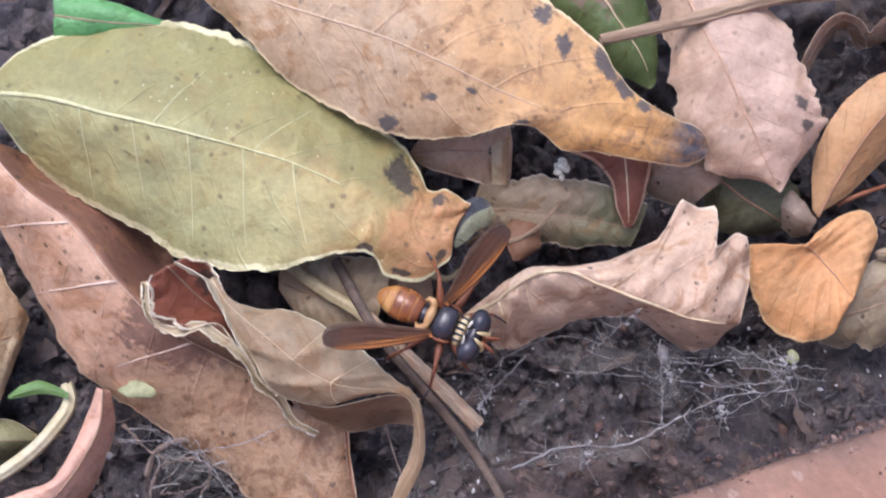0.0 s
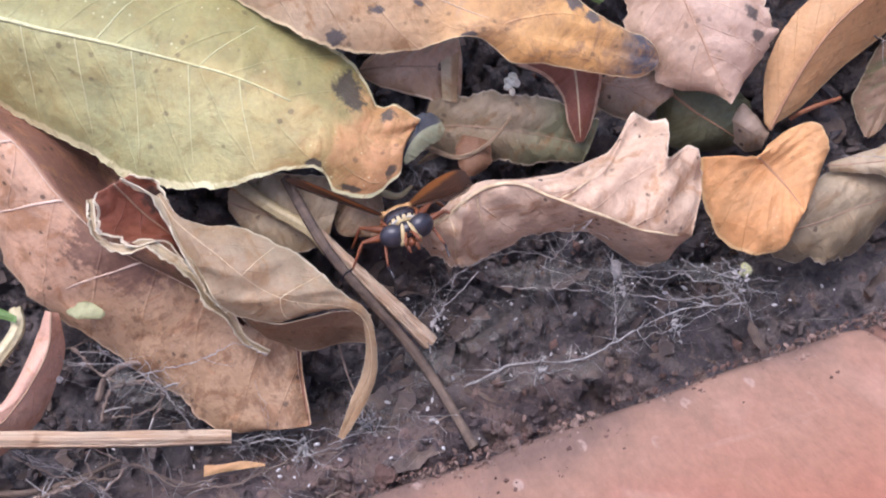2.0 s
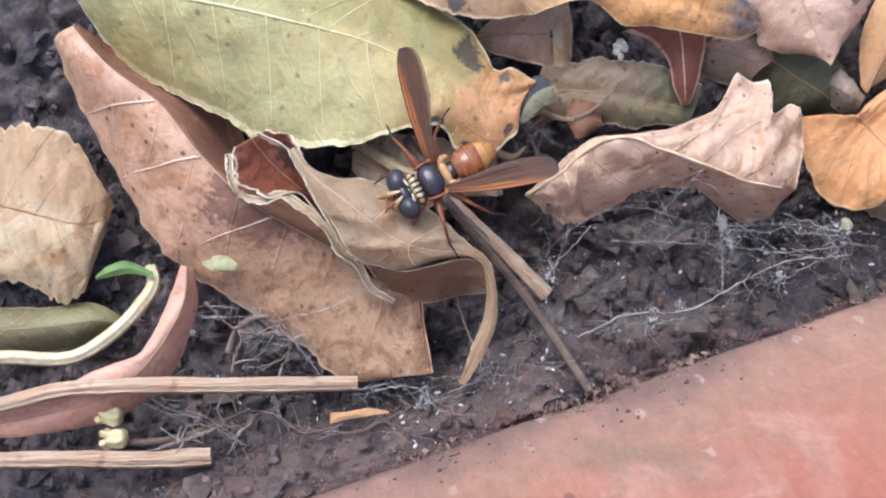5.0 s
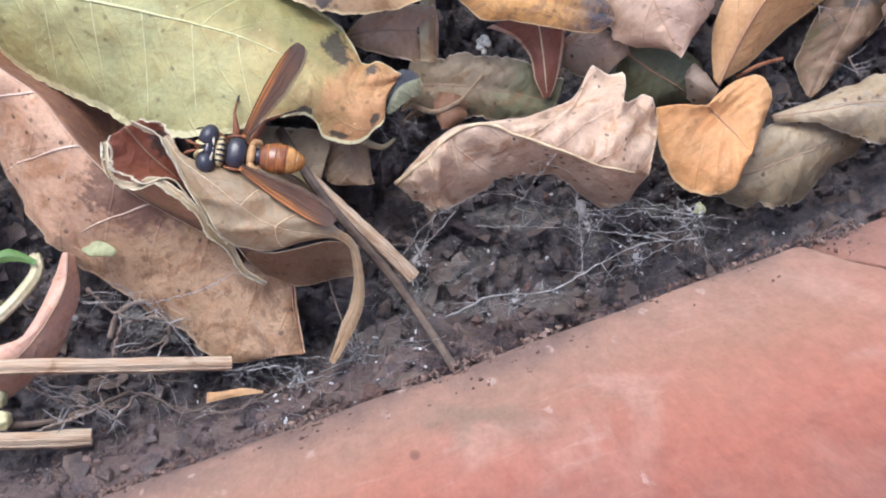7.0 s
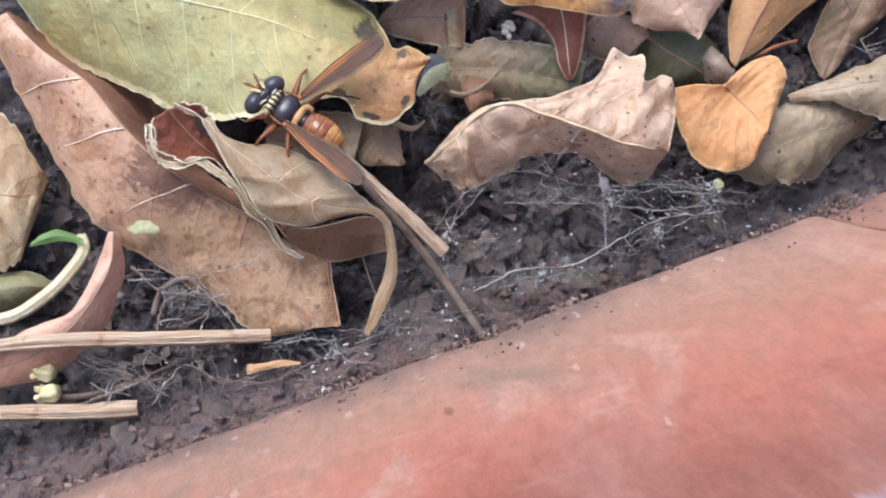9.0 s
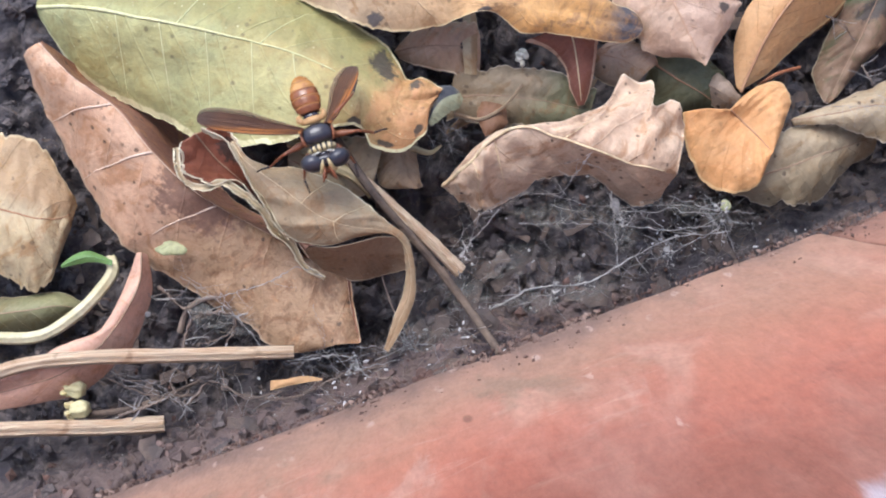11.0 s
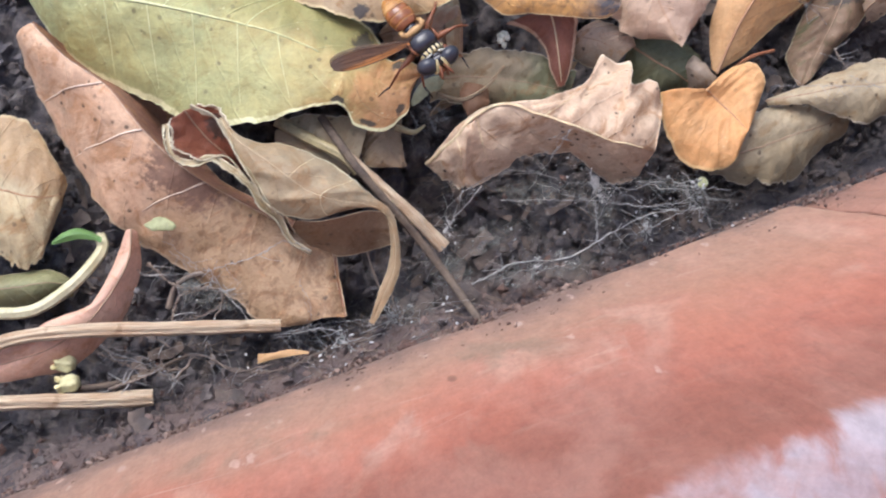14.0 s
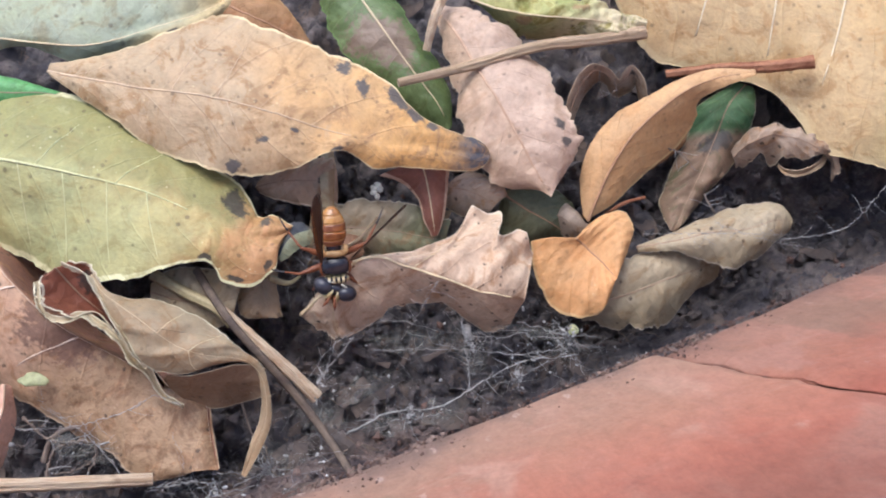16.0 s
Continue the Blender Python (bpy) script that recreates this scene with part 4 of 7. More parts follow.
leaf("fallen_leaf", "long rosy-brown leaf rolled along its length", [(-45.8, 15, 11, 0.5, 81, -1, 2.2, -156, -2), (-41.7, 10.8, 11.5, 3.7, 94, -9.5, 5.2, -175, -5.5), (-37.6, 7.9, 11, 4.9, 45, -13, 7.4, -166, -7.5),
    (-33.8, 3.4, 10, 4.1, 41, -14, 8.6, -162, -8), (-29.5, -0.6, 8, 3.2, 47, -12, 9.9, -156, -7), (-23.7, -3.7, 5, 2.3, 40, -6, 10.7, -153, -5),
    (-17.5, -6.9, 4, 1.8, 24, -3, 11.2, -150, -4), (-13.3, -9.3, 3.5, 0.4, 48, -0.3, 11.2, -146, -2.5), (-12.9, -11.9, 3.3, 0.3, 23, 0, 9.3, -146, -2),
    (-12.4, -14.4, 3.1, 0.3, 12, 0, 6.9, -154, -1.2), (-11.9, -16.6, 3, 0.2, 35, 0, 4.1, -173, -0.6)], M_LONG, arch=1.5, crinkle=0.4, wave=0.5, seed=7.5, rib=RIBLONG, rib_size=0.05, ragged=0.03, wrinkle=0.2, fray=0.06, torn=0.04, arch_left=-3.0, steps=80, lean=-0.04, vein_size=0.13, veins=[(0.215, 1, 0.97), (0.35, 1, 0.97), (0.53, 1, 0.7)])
fold_leaf = leaf("fallen_leaf", "khaki folded leaf with maroon curled lobe and frilled cream edge", [(-24.7, 3.5, 12.3, 0.3, 28, 0, 0.3, -152, 0), (-23.3, 1.4, 12.5, 0.5, 32, -0.5, 0.6, -149, -0.5), (-21.4, -0.2, 13, 1.5, 49, -2, 1.6, -168, -1),
    (-19.4, -1.7, 13.2, 3.1, 59, -2.5, 2.4, -170, -1.5), (-17.4, -3.3, 13, 3.9, 53, -2.5, 3.3, -171, -2), (-15.3, -4.7, 12.5, 4.2, 46, -2.5, 4, -156, -2.5),
    (-13.1, -5.5, 12, 3.6, 34, -2, 3.9, -155, -1.5), (-11, -5.7, 11.3, 2.5, 26, -1.5, 3.3, -152, -0.8), (-9.3, -5.7, 10.6, 1.7, 15, -1, 2.3, -161, -0.3),
    (-7.8, -6.1, 9.8, 1, 11, -0.5, 1, 175, 0), (-6.7, -7.2, 8.8, 0.6, 10, 0, 0.7, 136, 0), (-6.2, -9.2, 7.8, 0.5, 1, 0, 0.6, 146, 0),
    (-6.3, -11.9, 6.5, 0.6, -13, 0, 0.8, 170, 0), (-7.6, -14.8, 5.5, 0.7, -26, 0, 0.6, 150, 0), (-8.9, -17.6, 4.5, 0.3, -21, 0, 0.3, 142, 0)], M_FOLD, arch=0.5, crinkle=0.3, wave=0.5, folds=[(0.30, -0.06, 0.9, 1.3), (0.41, -0.08, 1.0, 1.5)], ragged=0.05, seed=9.9, rib=RIB, rib_size=0.03, lean=0.06, slant=0.05, vein_size=0.05, veins=[(0.30, -1, 0.95), (0.41, -1, 0.95), (0.41, 1, 0.9)])
leaf("curled_lobe", "maroon curled leaf lobe with a frilled cream edge", [(-28.5, 4.3, 12.5, 1.6, 35, -0.5, 1.7, -151, 0.0), (-27.6, 3.3, 10.5, 2.7, 28, 1.5, 2.9, -149, 2.0),
    (-26.4, 2.1, 9.0, 2.6, 15, 3.0, 3.5, -145, 3.0), (-24.8, 0.9, 8.0, 2.2, -13, 4.0, 2.9, -139, 3.5),
    (-23.5, -0.1, 7.0, 2.2, -39, 4.5, 0.9, -160, 4.5), (-22.1, -1.4, 6.0, 2.4, -55, 5.0, 0.9, -115, 5.0),
    (-20.7, -3.1, 5.5, 1.8, -61, 4.5, 0.9, -104, 4.5), (-19.2, -5.3, 5.0, 1.4, -51, 4.0, 0.6, -104, 4.0),
    (-17.8, -7.0, 3.0, 0.8, -47, 2.0, 0.7, -89, 3.0)], M_CUP, arch=-1.2, crinkle=0.2, wave=1.2, wave_rate=20, ragged=0.22, seed=8.2, rib=RIBDULL, rib_size=0.11, into=fold_leaf)
leaf("frill", "frilled cream edge", [(-30.7, 3, 11.8, 0.4, 3, 0.3, 0.3, -102, 0.8), (-30.6, 1.4, 11.6, 0.4, 11, 0.3, 0.2, -116, 0.8), (-30, -0.1, 11.4, 0.4, 33, 0.3, 0.4, -100, 0.8),
    (-28.8, -1.1, 11.2, 0.4, 63, 0.3, 0.4, -86, 0.8), (-27, -1, 11, 0.4, 76, 0.3, 0.5, -82, 0.8), (-25.4, -0.6, 11, 0.4, 60, 0.3, 0.5, -89, 0.8),
    (-24.2, -1.4, 10.8, 0.4, 40, 0.3, 0.5, -101, 0.8), (-23, -2.3, 10.5, 0.4, 40, 0.3, 0.5, -104, 0.8), (-21.8, -3.3, 10.2, 0.4, 36, 0.3, 0.4, -113, 0.8),
    (-21, -4.5, 9.8, 0.4, 27, 0.3, 0.4, -128, 0.8), (-20, -5.8, 9.3, 0.4, 37, 0.3, 0.4, -116, 0.8), (-18.8, -6.7, 8.6, 0.4, 37, 0.3, 0.4, -108, 0.8),
    (-18, -8.1, 7.6, 0.28, 28, 0.3, 0.28, -128, 0.8), (-17.2, -9.1, 6.6, 0.22, 48, 0.3, 0.22, -104, 0.8), (-16.2, -9.6, 6, 0.14, 56, 0.3, 0.14, -102, 0.8),
    (-15.4, -9.9, 5.4, 0.06, 41, 0.3, 0.09, -106, 0.8)], M_FRILL, arch=0.0, crinkle=0.35, wave=1.6, wave_rate=60, ragged=0.9, seed=40.0, rib=None, steps=120, across=5, into=fold_leaf)
leaf("edge", "pale crinkled edge", [(-27.8, 4.7, 12.6, 0.2, -73, -0.2, 0.1, 92, 0.5), (-26.3, 4, 12.8, 0.3, -76, -0.2, 0.1, 96, 0.5), (-24.9, 3.3, 12.7, 0.2, -19, -0.2, 0.1, -136, 0.5), (-24.2, 2.1, 12.6, 0.2, 31, -0.2, 0.2, -125, 0.5), (-23.4, 0.6, 12.6, 0.2, 30, -0.2, 0.2, -127, 0.5), (-22.7, -0.7, 12.4, 0.2, 29, -0.2, 0.2, -129, 0.5), (-21.7, -2.2, 12, 0.2, 29, -0.2, 0.2, -132, 0.5), (-20.7, -3.8, 11.4, 0.2, 28, -0.2, 0.2, -134, 0.5), (-19.7, -5.4, 10.6, 0.3, 36, -0.2, 0.2, -137, 0.5), (-18.7, -6.5, 10, 0.2, 43, -0.2, 0.1, -126, 0.5)], M_FRILL, arch=0.0, crinkle=0.25, wave=0.8, wave_rate=45, ragged=0.8, seed=44.0, rib=None, steps=90, across=4, into=fold_leaf)
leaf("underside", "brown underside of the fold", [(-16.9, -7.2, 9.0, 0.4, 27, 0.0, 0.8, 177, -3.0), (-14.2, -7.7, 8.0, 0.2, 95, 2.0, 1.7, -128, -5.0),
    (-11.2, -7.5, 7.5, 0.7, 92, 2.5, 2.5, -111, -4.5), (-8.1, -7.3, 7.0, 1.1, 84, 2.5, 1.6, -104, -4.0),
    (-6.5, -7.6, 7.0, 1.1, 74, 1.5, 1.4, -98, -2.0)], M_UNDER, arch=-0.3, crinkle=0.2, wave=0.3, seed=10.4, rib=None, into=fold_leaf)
leaf("fallen_leaf", "narrow red-brown leaf with pale edges", [(11.5, 18.0, 6.0, 3.3, 5, -0.5, 5.2, -167, -1.0), (12.0, 16.3, 5.5, 2.7, 3, -0.5, 3.0, -177, -1.0),
    (12.4, 14.3, 4.5, 2.0, 4, -0.5, 1.5, 174, -1.0), (12.7, 12.2, 3.5, 1.3, -8, -0.5, 1.1, 178, -0.5),
    (13.0, 10.3, 2.0, 0.3, 11, -0.0, 0.4, 179, -0.0)], M_RED, arch=0.6, crinkle=0.15, wave=0.3, seed=11.1, rib_size=0.14)
leaf("fallen_leaf", "greyish brown leaf lying flat beside the kerb", [(27.9, 1.5, 1.0, 1.1, 69, 0.0, 0.8, -85, -1.0), (32.0, 2.2, 0.5, 4.5, 74, 0.5, 1.8, -116, -2.5),
    (35.7, 3.2, 0.5, 5.2, 76, 0.5, 3.9, -91, -3.5), (39.2, 4.6, 0.0, 4.6, 64, 0.0, 5.2, -90, -4.0),
    (43.6, 6.2, -1.0, 3.1, 66, 0.0, 2.7, -97, -3.0), (47.3, 7.7, -2.0, 1.6, 85, 0.0, 1.4, -92, -2.0)], M_ASH, seed=12.6, ragged=0.14, crinkle=0.15, wave=1.2, torn=0.3, wrinkle=0.25, rib=RIBDULL, rib_size=0.12)
leaf("fallen_leaf", "rolled greyish brown leaf by the kerb", [(36.7, 8.7, 1.0, 0.5, 48, 0.0, 0.6, -62, 0.0), (41.5, 9.0, 2.5, 2.0, 68, -1.5, 1.3, -105, -0.5),
    (45.4, 9.7, 3.0, 3.8, 68, -3.0, 3.1, -100, -2.0), (50.1, 10.4, 2.0, 4.4, 71, -3.0, 4.6, -104, -2.0),
    (53.8, 11.7, 1.0, 2.9, 67, -2.0, 3.0, -103, -2.0), (56.2, 12.0, -1.0, 1.1, 78, -1.0, 0.9, -105, -1.0)], M_ASH, arch=0.9, crinkle=0.2, ragged=0.06, torn=0.3, wrinkle=0.18, seed=13.3, rib=RIBDULL, rib_size=0.1)
leaf("fallen_leaf", "broad buff leaf with pale cross veins", [(33.3, 52.5, 3.0, 2.2, 46, 0.0, 9.9, -80, -1.0), (44.4, 51.0, 4.0, 10.6, 72, -2.0, 18.1, -107, -2.0),
    (55.5, 49.0, 4.5, 12.6, 61, -2.5, 20.8, -122, -3.5), (65.1, 45.7, 4.5, 12.7, 53, -2.5, 20.3, -120, -3.5),
    (72.9, 38.9, 4.0, 11.4, 29, -2.0, 21.8, -126, -4.0), (79.1, 30.1, 3.0, 6.8, 35, -2.0, 16.5, -135, -3.0),
    (81.1, 18.3, 1.0, 1.1, 42, 0.0, 8.6, -164, -1.0)], M_BROAD, arch=3.2, ragged=0.012, seed=14.8, rib=RIBPALE, rib_size=0.4, steps=80, lean=0.1, vein_size=0.2, veins=[(0.24, 1, 0.82), (0.37, 1, 0.85), (0.5, 1, 0.8)])
leaf("fallen_leaf", "grey-green rotting leaf with a dark blotch", [(52.1, 30.0, -1.0, 1.3, 159, 0.0, 1.3, -29, 0.0), (49.9, 27.5, -1.0, 3.7, 176, -1.0, 3.4, -13, -1.0),
    (48.0, 23.4, -2.0, 3.5, 179, -1.0, 4.4, 9, -1.0), (45.9, 19.0, -3.0, 3.9, -178, -1.0, 4.0, 13, -1.0),
    (44.0, 15.4, -4.0, 2.9, 172, -1.0, 3.5, 30, -1.0), (42.5, 12.3, -5.0, 0.5, 162, 0.0, 1.2, 36, 0.0)], M_MOSSY, seed=15.2, crinkle=0.5, rib=RIBDULL, rib_size=0.12)
wavy_leaf = leaf("fallen_leaf", "wavy crumpled grey-brown leaf", [(50, 20.8, -2, 1.1, 108, 0, 1, -54, -1), (51, 21.4, 0.5, 1.8, 81, -1, 1.7, -57, -3), (52.5, 21.8, 2, 1.9, 77, -1, 1.5, -63, -3),
    (53.8, 22.1, 2.2, 1.9, 73, -1, 2.3, -70, -4), (55.2, 22, 2.4, 1.9, 68, -1, 2, -87, -2), (57, 21.5, 2.2, 1.9, 67, -1, 2.2, -75, -3),
    (58.9, 21, 1.6, 1.7, 65, -1, 1.3, -81, -2), (60.8, 20.8, 0.5, 1.1, 54, -0.5, 0.5, -73, -1.5), (62, 19.9, -1, 0.7, 51, 0, 0.3, -40, -2),
    (62.6, 18.5, -2.5, 0.7, 11, 0, 0.6, -119, -1)], M_GREY, wave=3.4, wave_rate=13, crinkle=0.8, ragged=0.18, torn=0.5, wrinkle=0.7, seed=16.7, rib=RIBDULL, rib_size=0.11)
leaf("hem", "pale turned-up hem", [(55.3, 19.6, -1.5, 0.2, 103, 0, 0.3, -108, 0), (56, 18.4, -1, 0.2, 105, 0.4, 0.3, -106, 0), (57.4, 18, -0.6, 0.2, 125, 0.5, 0.4, -95, 0), (59, 18.5, -0.6, 0.2, 148, 0.5, 0.45, -77, 0), (60.4, 19.5, -1, 0.3, 139, 0.4, 0.5, -73, 0), (61.5, 20.8, -1.5, 0.3, 136, 0.3, 0.4, -65, 0)], M_DULL, arch=0.2, crinkle=0.4, wave=0.8, ragged=0.15, rib=None, steps=40, across=6, seed=46.0, into=wavy_leaf)
leaf("fallen_leaf", "dark green leaf with a brown patch", [(2.1, 44.6, 4.0, 3.4, 36, -1.0, 3.0, -161, -1.0), (4.9, 39.5, 5.0, 4.2, 36, -2.0, 4.9, -179, -2.0),
    (8.2, 34.2, 5.0, 3.3, 36, -1.0, 6.2, -179, -2.0), (11.1, 30.1, 4.0, 3.4, 34, -1.0, 5.2, -170, -2.0),
    (13.8, 26.7, 2.5, 2.0, 40, -0.5, 2.4, -150, -1.5), (15.2, 24.1, 1.0, 0.5, 57, 0.0, 0.5, -146, 0.0)], M_LEAFY, seed=17.1, ragged=0.08, rib_size=0.2)
leaf("fallen_leaf", "curled yellow-green leaf with dry edges", [(18.2, 39.2, 5.0, 2.3, 79, 0.0, 0.5, -35, -1.0), (21.7, 36.8, 7.5, 4.7, 94, -2.5, 0.3, -112, -3.5),
    (25.5, 35.1, 9.0, 4.1, 74, -3.0, 1.0, -165, -5.0), (30.2, 34.7, 9.0, 3.9, 61, -3.0, 0.9, -107, -4.0),
    (34.7, 34.4, 8.0, 2.9, 74, -2.0, 1.5, -96, -2.0), (38.8, 34.2, 6.0, 1.1, 79, 0.0, 0.9, -103, 0.0)], M_LIME, seed=18.4, wave=3.0, wave_rate=9, crinkle=1.3, ragged=0.15, rib_size=0.16)
leaf("fallen_leaf", "pale sage-green leaf with yellowing end", [(-41.3, 34.3, 8.0, 5.9, 94, 0.0, 2.7, -98, -2.0), (-33.4, 33.1, 8.0, 8.4, 88, 0.0, 1.2, 159, -2.0),
    (-27.5, 32.6, 8.0, 9.5, 84, 0.0, 2.0, -147, -2.0), (-19.8, 35.2, 7.0, 8.3, 78, -0.0, 3.9, -142, -1.0),
    (-12.7, 38.5, 6.0, 5.4, 76, 0.0, 4.2, -118, 0.0), (-8.1, 42.7, 5.0, 1.7, 66, 0.0, 2.4, -106, 0.0)], M_PALE, seed=19.9, rib_size=0.16)
leaf("fallen_leaf", "russet brown leaf half covered by others", [(-19.1, 42.6, 4.0, 5.0, 48, 0.0, 3.3, -131, -1.0), (-12.8, 39.5, 5.5, 4.9, 50, -1.5, 4.4, -146, -2.5),
    (-8.0, 36.9, 6.0, 3.9, 48, -1.0, 4.5, -145, -3.0), (-4.0, 35.1, 5.0, 2.0, 50, -0.5, 4.0, -136, -2.0),
    (-1.4, 33.8, 4.0, 0.5, 65, 0.0, 0.5, -122, 0.0)], M_RUSSET, seed=20.5, rib_size=0.2, rib=RIBBROWN)
leaf("fallen_leaf", "fresh bright green leaf tip", [(-41.1, 27.6, 7.0, 1.8, 94, 0.0, 2.1, -94, -1.0), (-35.8, 27.0, 7.5, 2.2, 97, -0.5, 1.6, -101, -1.5),
    (-32.2, 26.9, 7.5, 1.2, 114, -0.5, 0.8, -104, -1.0), (-29.4, 26.6, 7.0, 0.3, 93, 0.0, 0.3, -87, 0.0)], M_JADE, seed=21.3, rib=RIBDULL, rib_size=0.11, crinkle=0.1)
leaf("fallen_leaf", "deep green leaf in the shade of the litter", [(21.2, 15.8, 1.0, 2.8, 30, 0.0, 1.7, -108, -2.0), (23.4, 13.9, 1.5, 5.0, 36, -1.5, 3.2, -131, -3.5),
    (26.2, 12.3, 1.0, 4.4, 37, -2.0, 3.1, -140, -3.0), (29.0, 11.1, -1.0, 1.9, 48, -1.0, 1.4, -160, -2.0)], M_BOTTLE, seed=22.2, rib_size=0.16, rib=RIBBROWN)
leaf("fallen_leaf", "dull brown leaf with a thin pale edge", [(-1.9, 11.7, 1.0, 2.5, 74, 1.0, 2.4, -98, -2.0), (2.3, 11.6, 2.0, 3.1, 83, 0.5, 3.1, -96, -2.0),
    (6.2, 11.3, 2.0, 3.5, 78, 0.5, 2.8, -103, -2.0), (10.2, 10.9, 1.0, 3.3, 71, 0.5, 2.5, -105, -1.0),
    (14.2, 10.2, 0.0, 2.5, 73, 0.0, 1.5, -114, -1.0)], M_BRACKEN, crinkle=0.3, wave=1.4, ragged=0.14, torn=0.3, wrinkle=0.18, seed=23.7, rib=RIBDULL, rib_size=0.11)
leaf("fallen_leaf", "brownish leaf with one dark hole", [(-8.0, 16.6, 2.5, 1.0, 58, 0.0, 0.9, -53, -0.5), (-4.9, 16.7, 4.0, 2.7, 80, 0.0, 1.9, -119, -2.0),
    (-1.7, 16.8, 4.0, 3.2, 74, 0.0, 2.7, -105, -2.0), (0.6, 16.8, 3.5, 2.8, 78, 0.5, 3.1, -95, -1.5),
    (1.7, 16.2, 3.0, 1.9, 92, 1.0, 2.0, -92, -1.0)], M_HOLED, crinkle=0.5, wave=1.0, seed=24.9, rib=RIBDULL, rib_size=0.11)
leaf("fallen_leaf", "pale lilac-grey leaf under the olive stalk", [(-19.8, 3.9, 3.2, 1, 91, 0, 0.7, -92, -0.3), (-17.2, 3, 3.4, 3.3, 97, -0.3, 2.9, -91, -1), (-14, 2.4, 3.4, 4.2, 91, -0.3, 3.2, -92, -1.5), (-11.5, 2.6, 3.2, 3.9, 81, -0.3, 2.6, -86, -1), (-9.9, 3, 3, 2.1, 74, 0, 1.9, -105, -0.6)], M_ASH, seed=25.8, arch=0.4, crinkle=0.3, folds=[(0.55, 0.1, 0.9, 1.4)], rib=RIBDULL, rib_size=0.11)
leaf("fallen_leaf", "beige leaf with a network of brown veins", [(-62.4, 0.2, 1.0, 2.2, 94, 0.0, 1.4, -101, -1.0), (-58.2, -0.2, 2.0, 7.2, 96, -1.0, 6.3, -90, -1.0),
    (-53.7, -0.8, 2.5, 8.4, 95, -1.0, 7.3, -91, -1.5), (-49.8, -1.8, 3.0, 8.9, 95, -1.0, 7.1, -93, -2.5),
    (-46.8, -2.4, 2.5, 7.5, 90, -1.0, 7.6, -102, -2.5), (-44.8, -1.8, 1.0, 3.2, 81, 0.0, 7.1, -102, -2.0),
    (-43.7, -0.3, 0.0, 0.7, 103, 0.0, 2.8, -109, -1.0)], M_BEIGE, ragged=0.1, crinkle=0.5, seed=26.6, rib=RIBBROWN, rib_size=0.2)
leaf("fallen_leaf", "rose-brown curled leaf under the straws", [(-35.5, -6.6, 4.0, 0.5, -3, -1.0, 0.8, 168, -1.0), (-35.6, -9.6, 4.0, 0.8, -15, -3.0, 1.8, 140, -1.5),
    (-37.1, -13.2, 4.0, 1.4, -6, -4.0, 2.5, -153, -0.5), (-39.7, -16.8, 4.0, 2.2, -6, -4.0, 2.8, 165, 0.0),
    (-43.5, -19.4, 3.0, 2.1, -46, -4.0, 3.4, 154, 0.0), (-48.8, -20.8, 1.0, 2.1, -50, -2.0, 2.2, 138, 1.0),
    (-54.6, -22.0, 0.0, 1.4, -75, -1.0, 1.6, 127, 1.0), (-61.0, -23.0, -1.0, 0.6, -86, 0.0, 0.6, 59, 1.0)], M_ROSE, seed=27.4, arch=1.0, wave=0.8, rib=RIBDULL, rib_size=0.11)
leaf("fallen_leaf", "olive leaf scrap on the soil", [(-61.4, -12.9, -2.0, 0.6, 94, 0.0, 0.6, -123, -1.0), (-56.7, -12.8, -1.0, 2.1, 103, -1.0, 1.8, -109, -2.0),
    (-48.9, -12.2, 0.0, 2.1, 109, -2.0, 2.5, -108, -3.0), (-45.2, -11.7, 0.0, 1.9, 99, -2.0, 2.4, -115, -3.0),
    (-42.9, -11.8, -2.0, 0.6, 92, -0.0, 0.9, -116, -1.0)], M_OLIVE, seed=28.1, rib=RIBDULL, rib_size=0.11)
leaf("fallen_leaf", "brown funnel of a dried leaf", [(29.6, 25, -1, 0.5, 152, 0.5, 0.7, -5, -1), (30.5, 27.8, 0.5, 0.7, 165, 1, 1, 12, -2), (31.7, 29.9, 1.5, 0.7, 139, 1, 1.2, 10, -3),
    (33.1, 31, 2, 0.5, 126, 1, 0.8, 0, -3.5), (34.6, 30.8, 1.4, 0.3, 68, 1, 0.2, -18, -3), (36.1, 29.8, 0.2, 0.3, 69, 1, 0.5, -62, -3),
    (36.8, 30.2, 1, 0.6, 133, 1, 1.1, -30, -3), (37.7, 30.9, 1.8, 0.5, 109, 1, 1, -39, -3.5), (38.6, 29.9, 1, 0.3, 35, 1, 0.6, -78, -3),
    (39.3, 28.1, -0.5, 0.3, 15, 0.5, 0.2, -156, -2)], M_HOLED, seed=29.5, wave=1.4, rib=RIBDULL, rib_size=0.11)

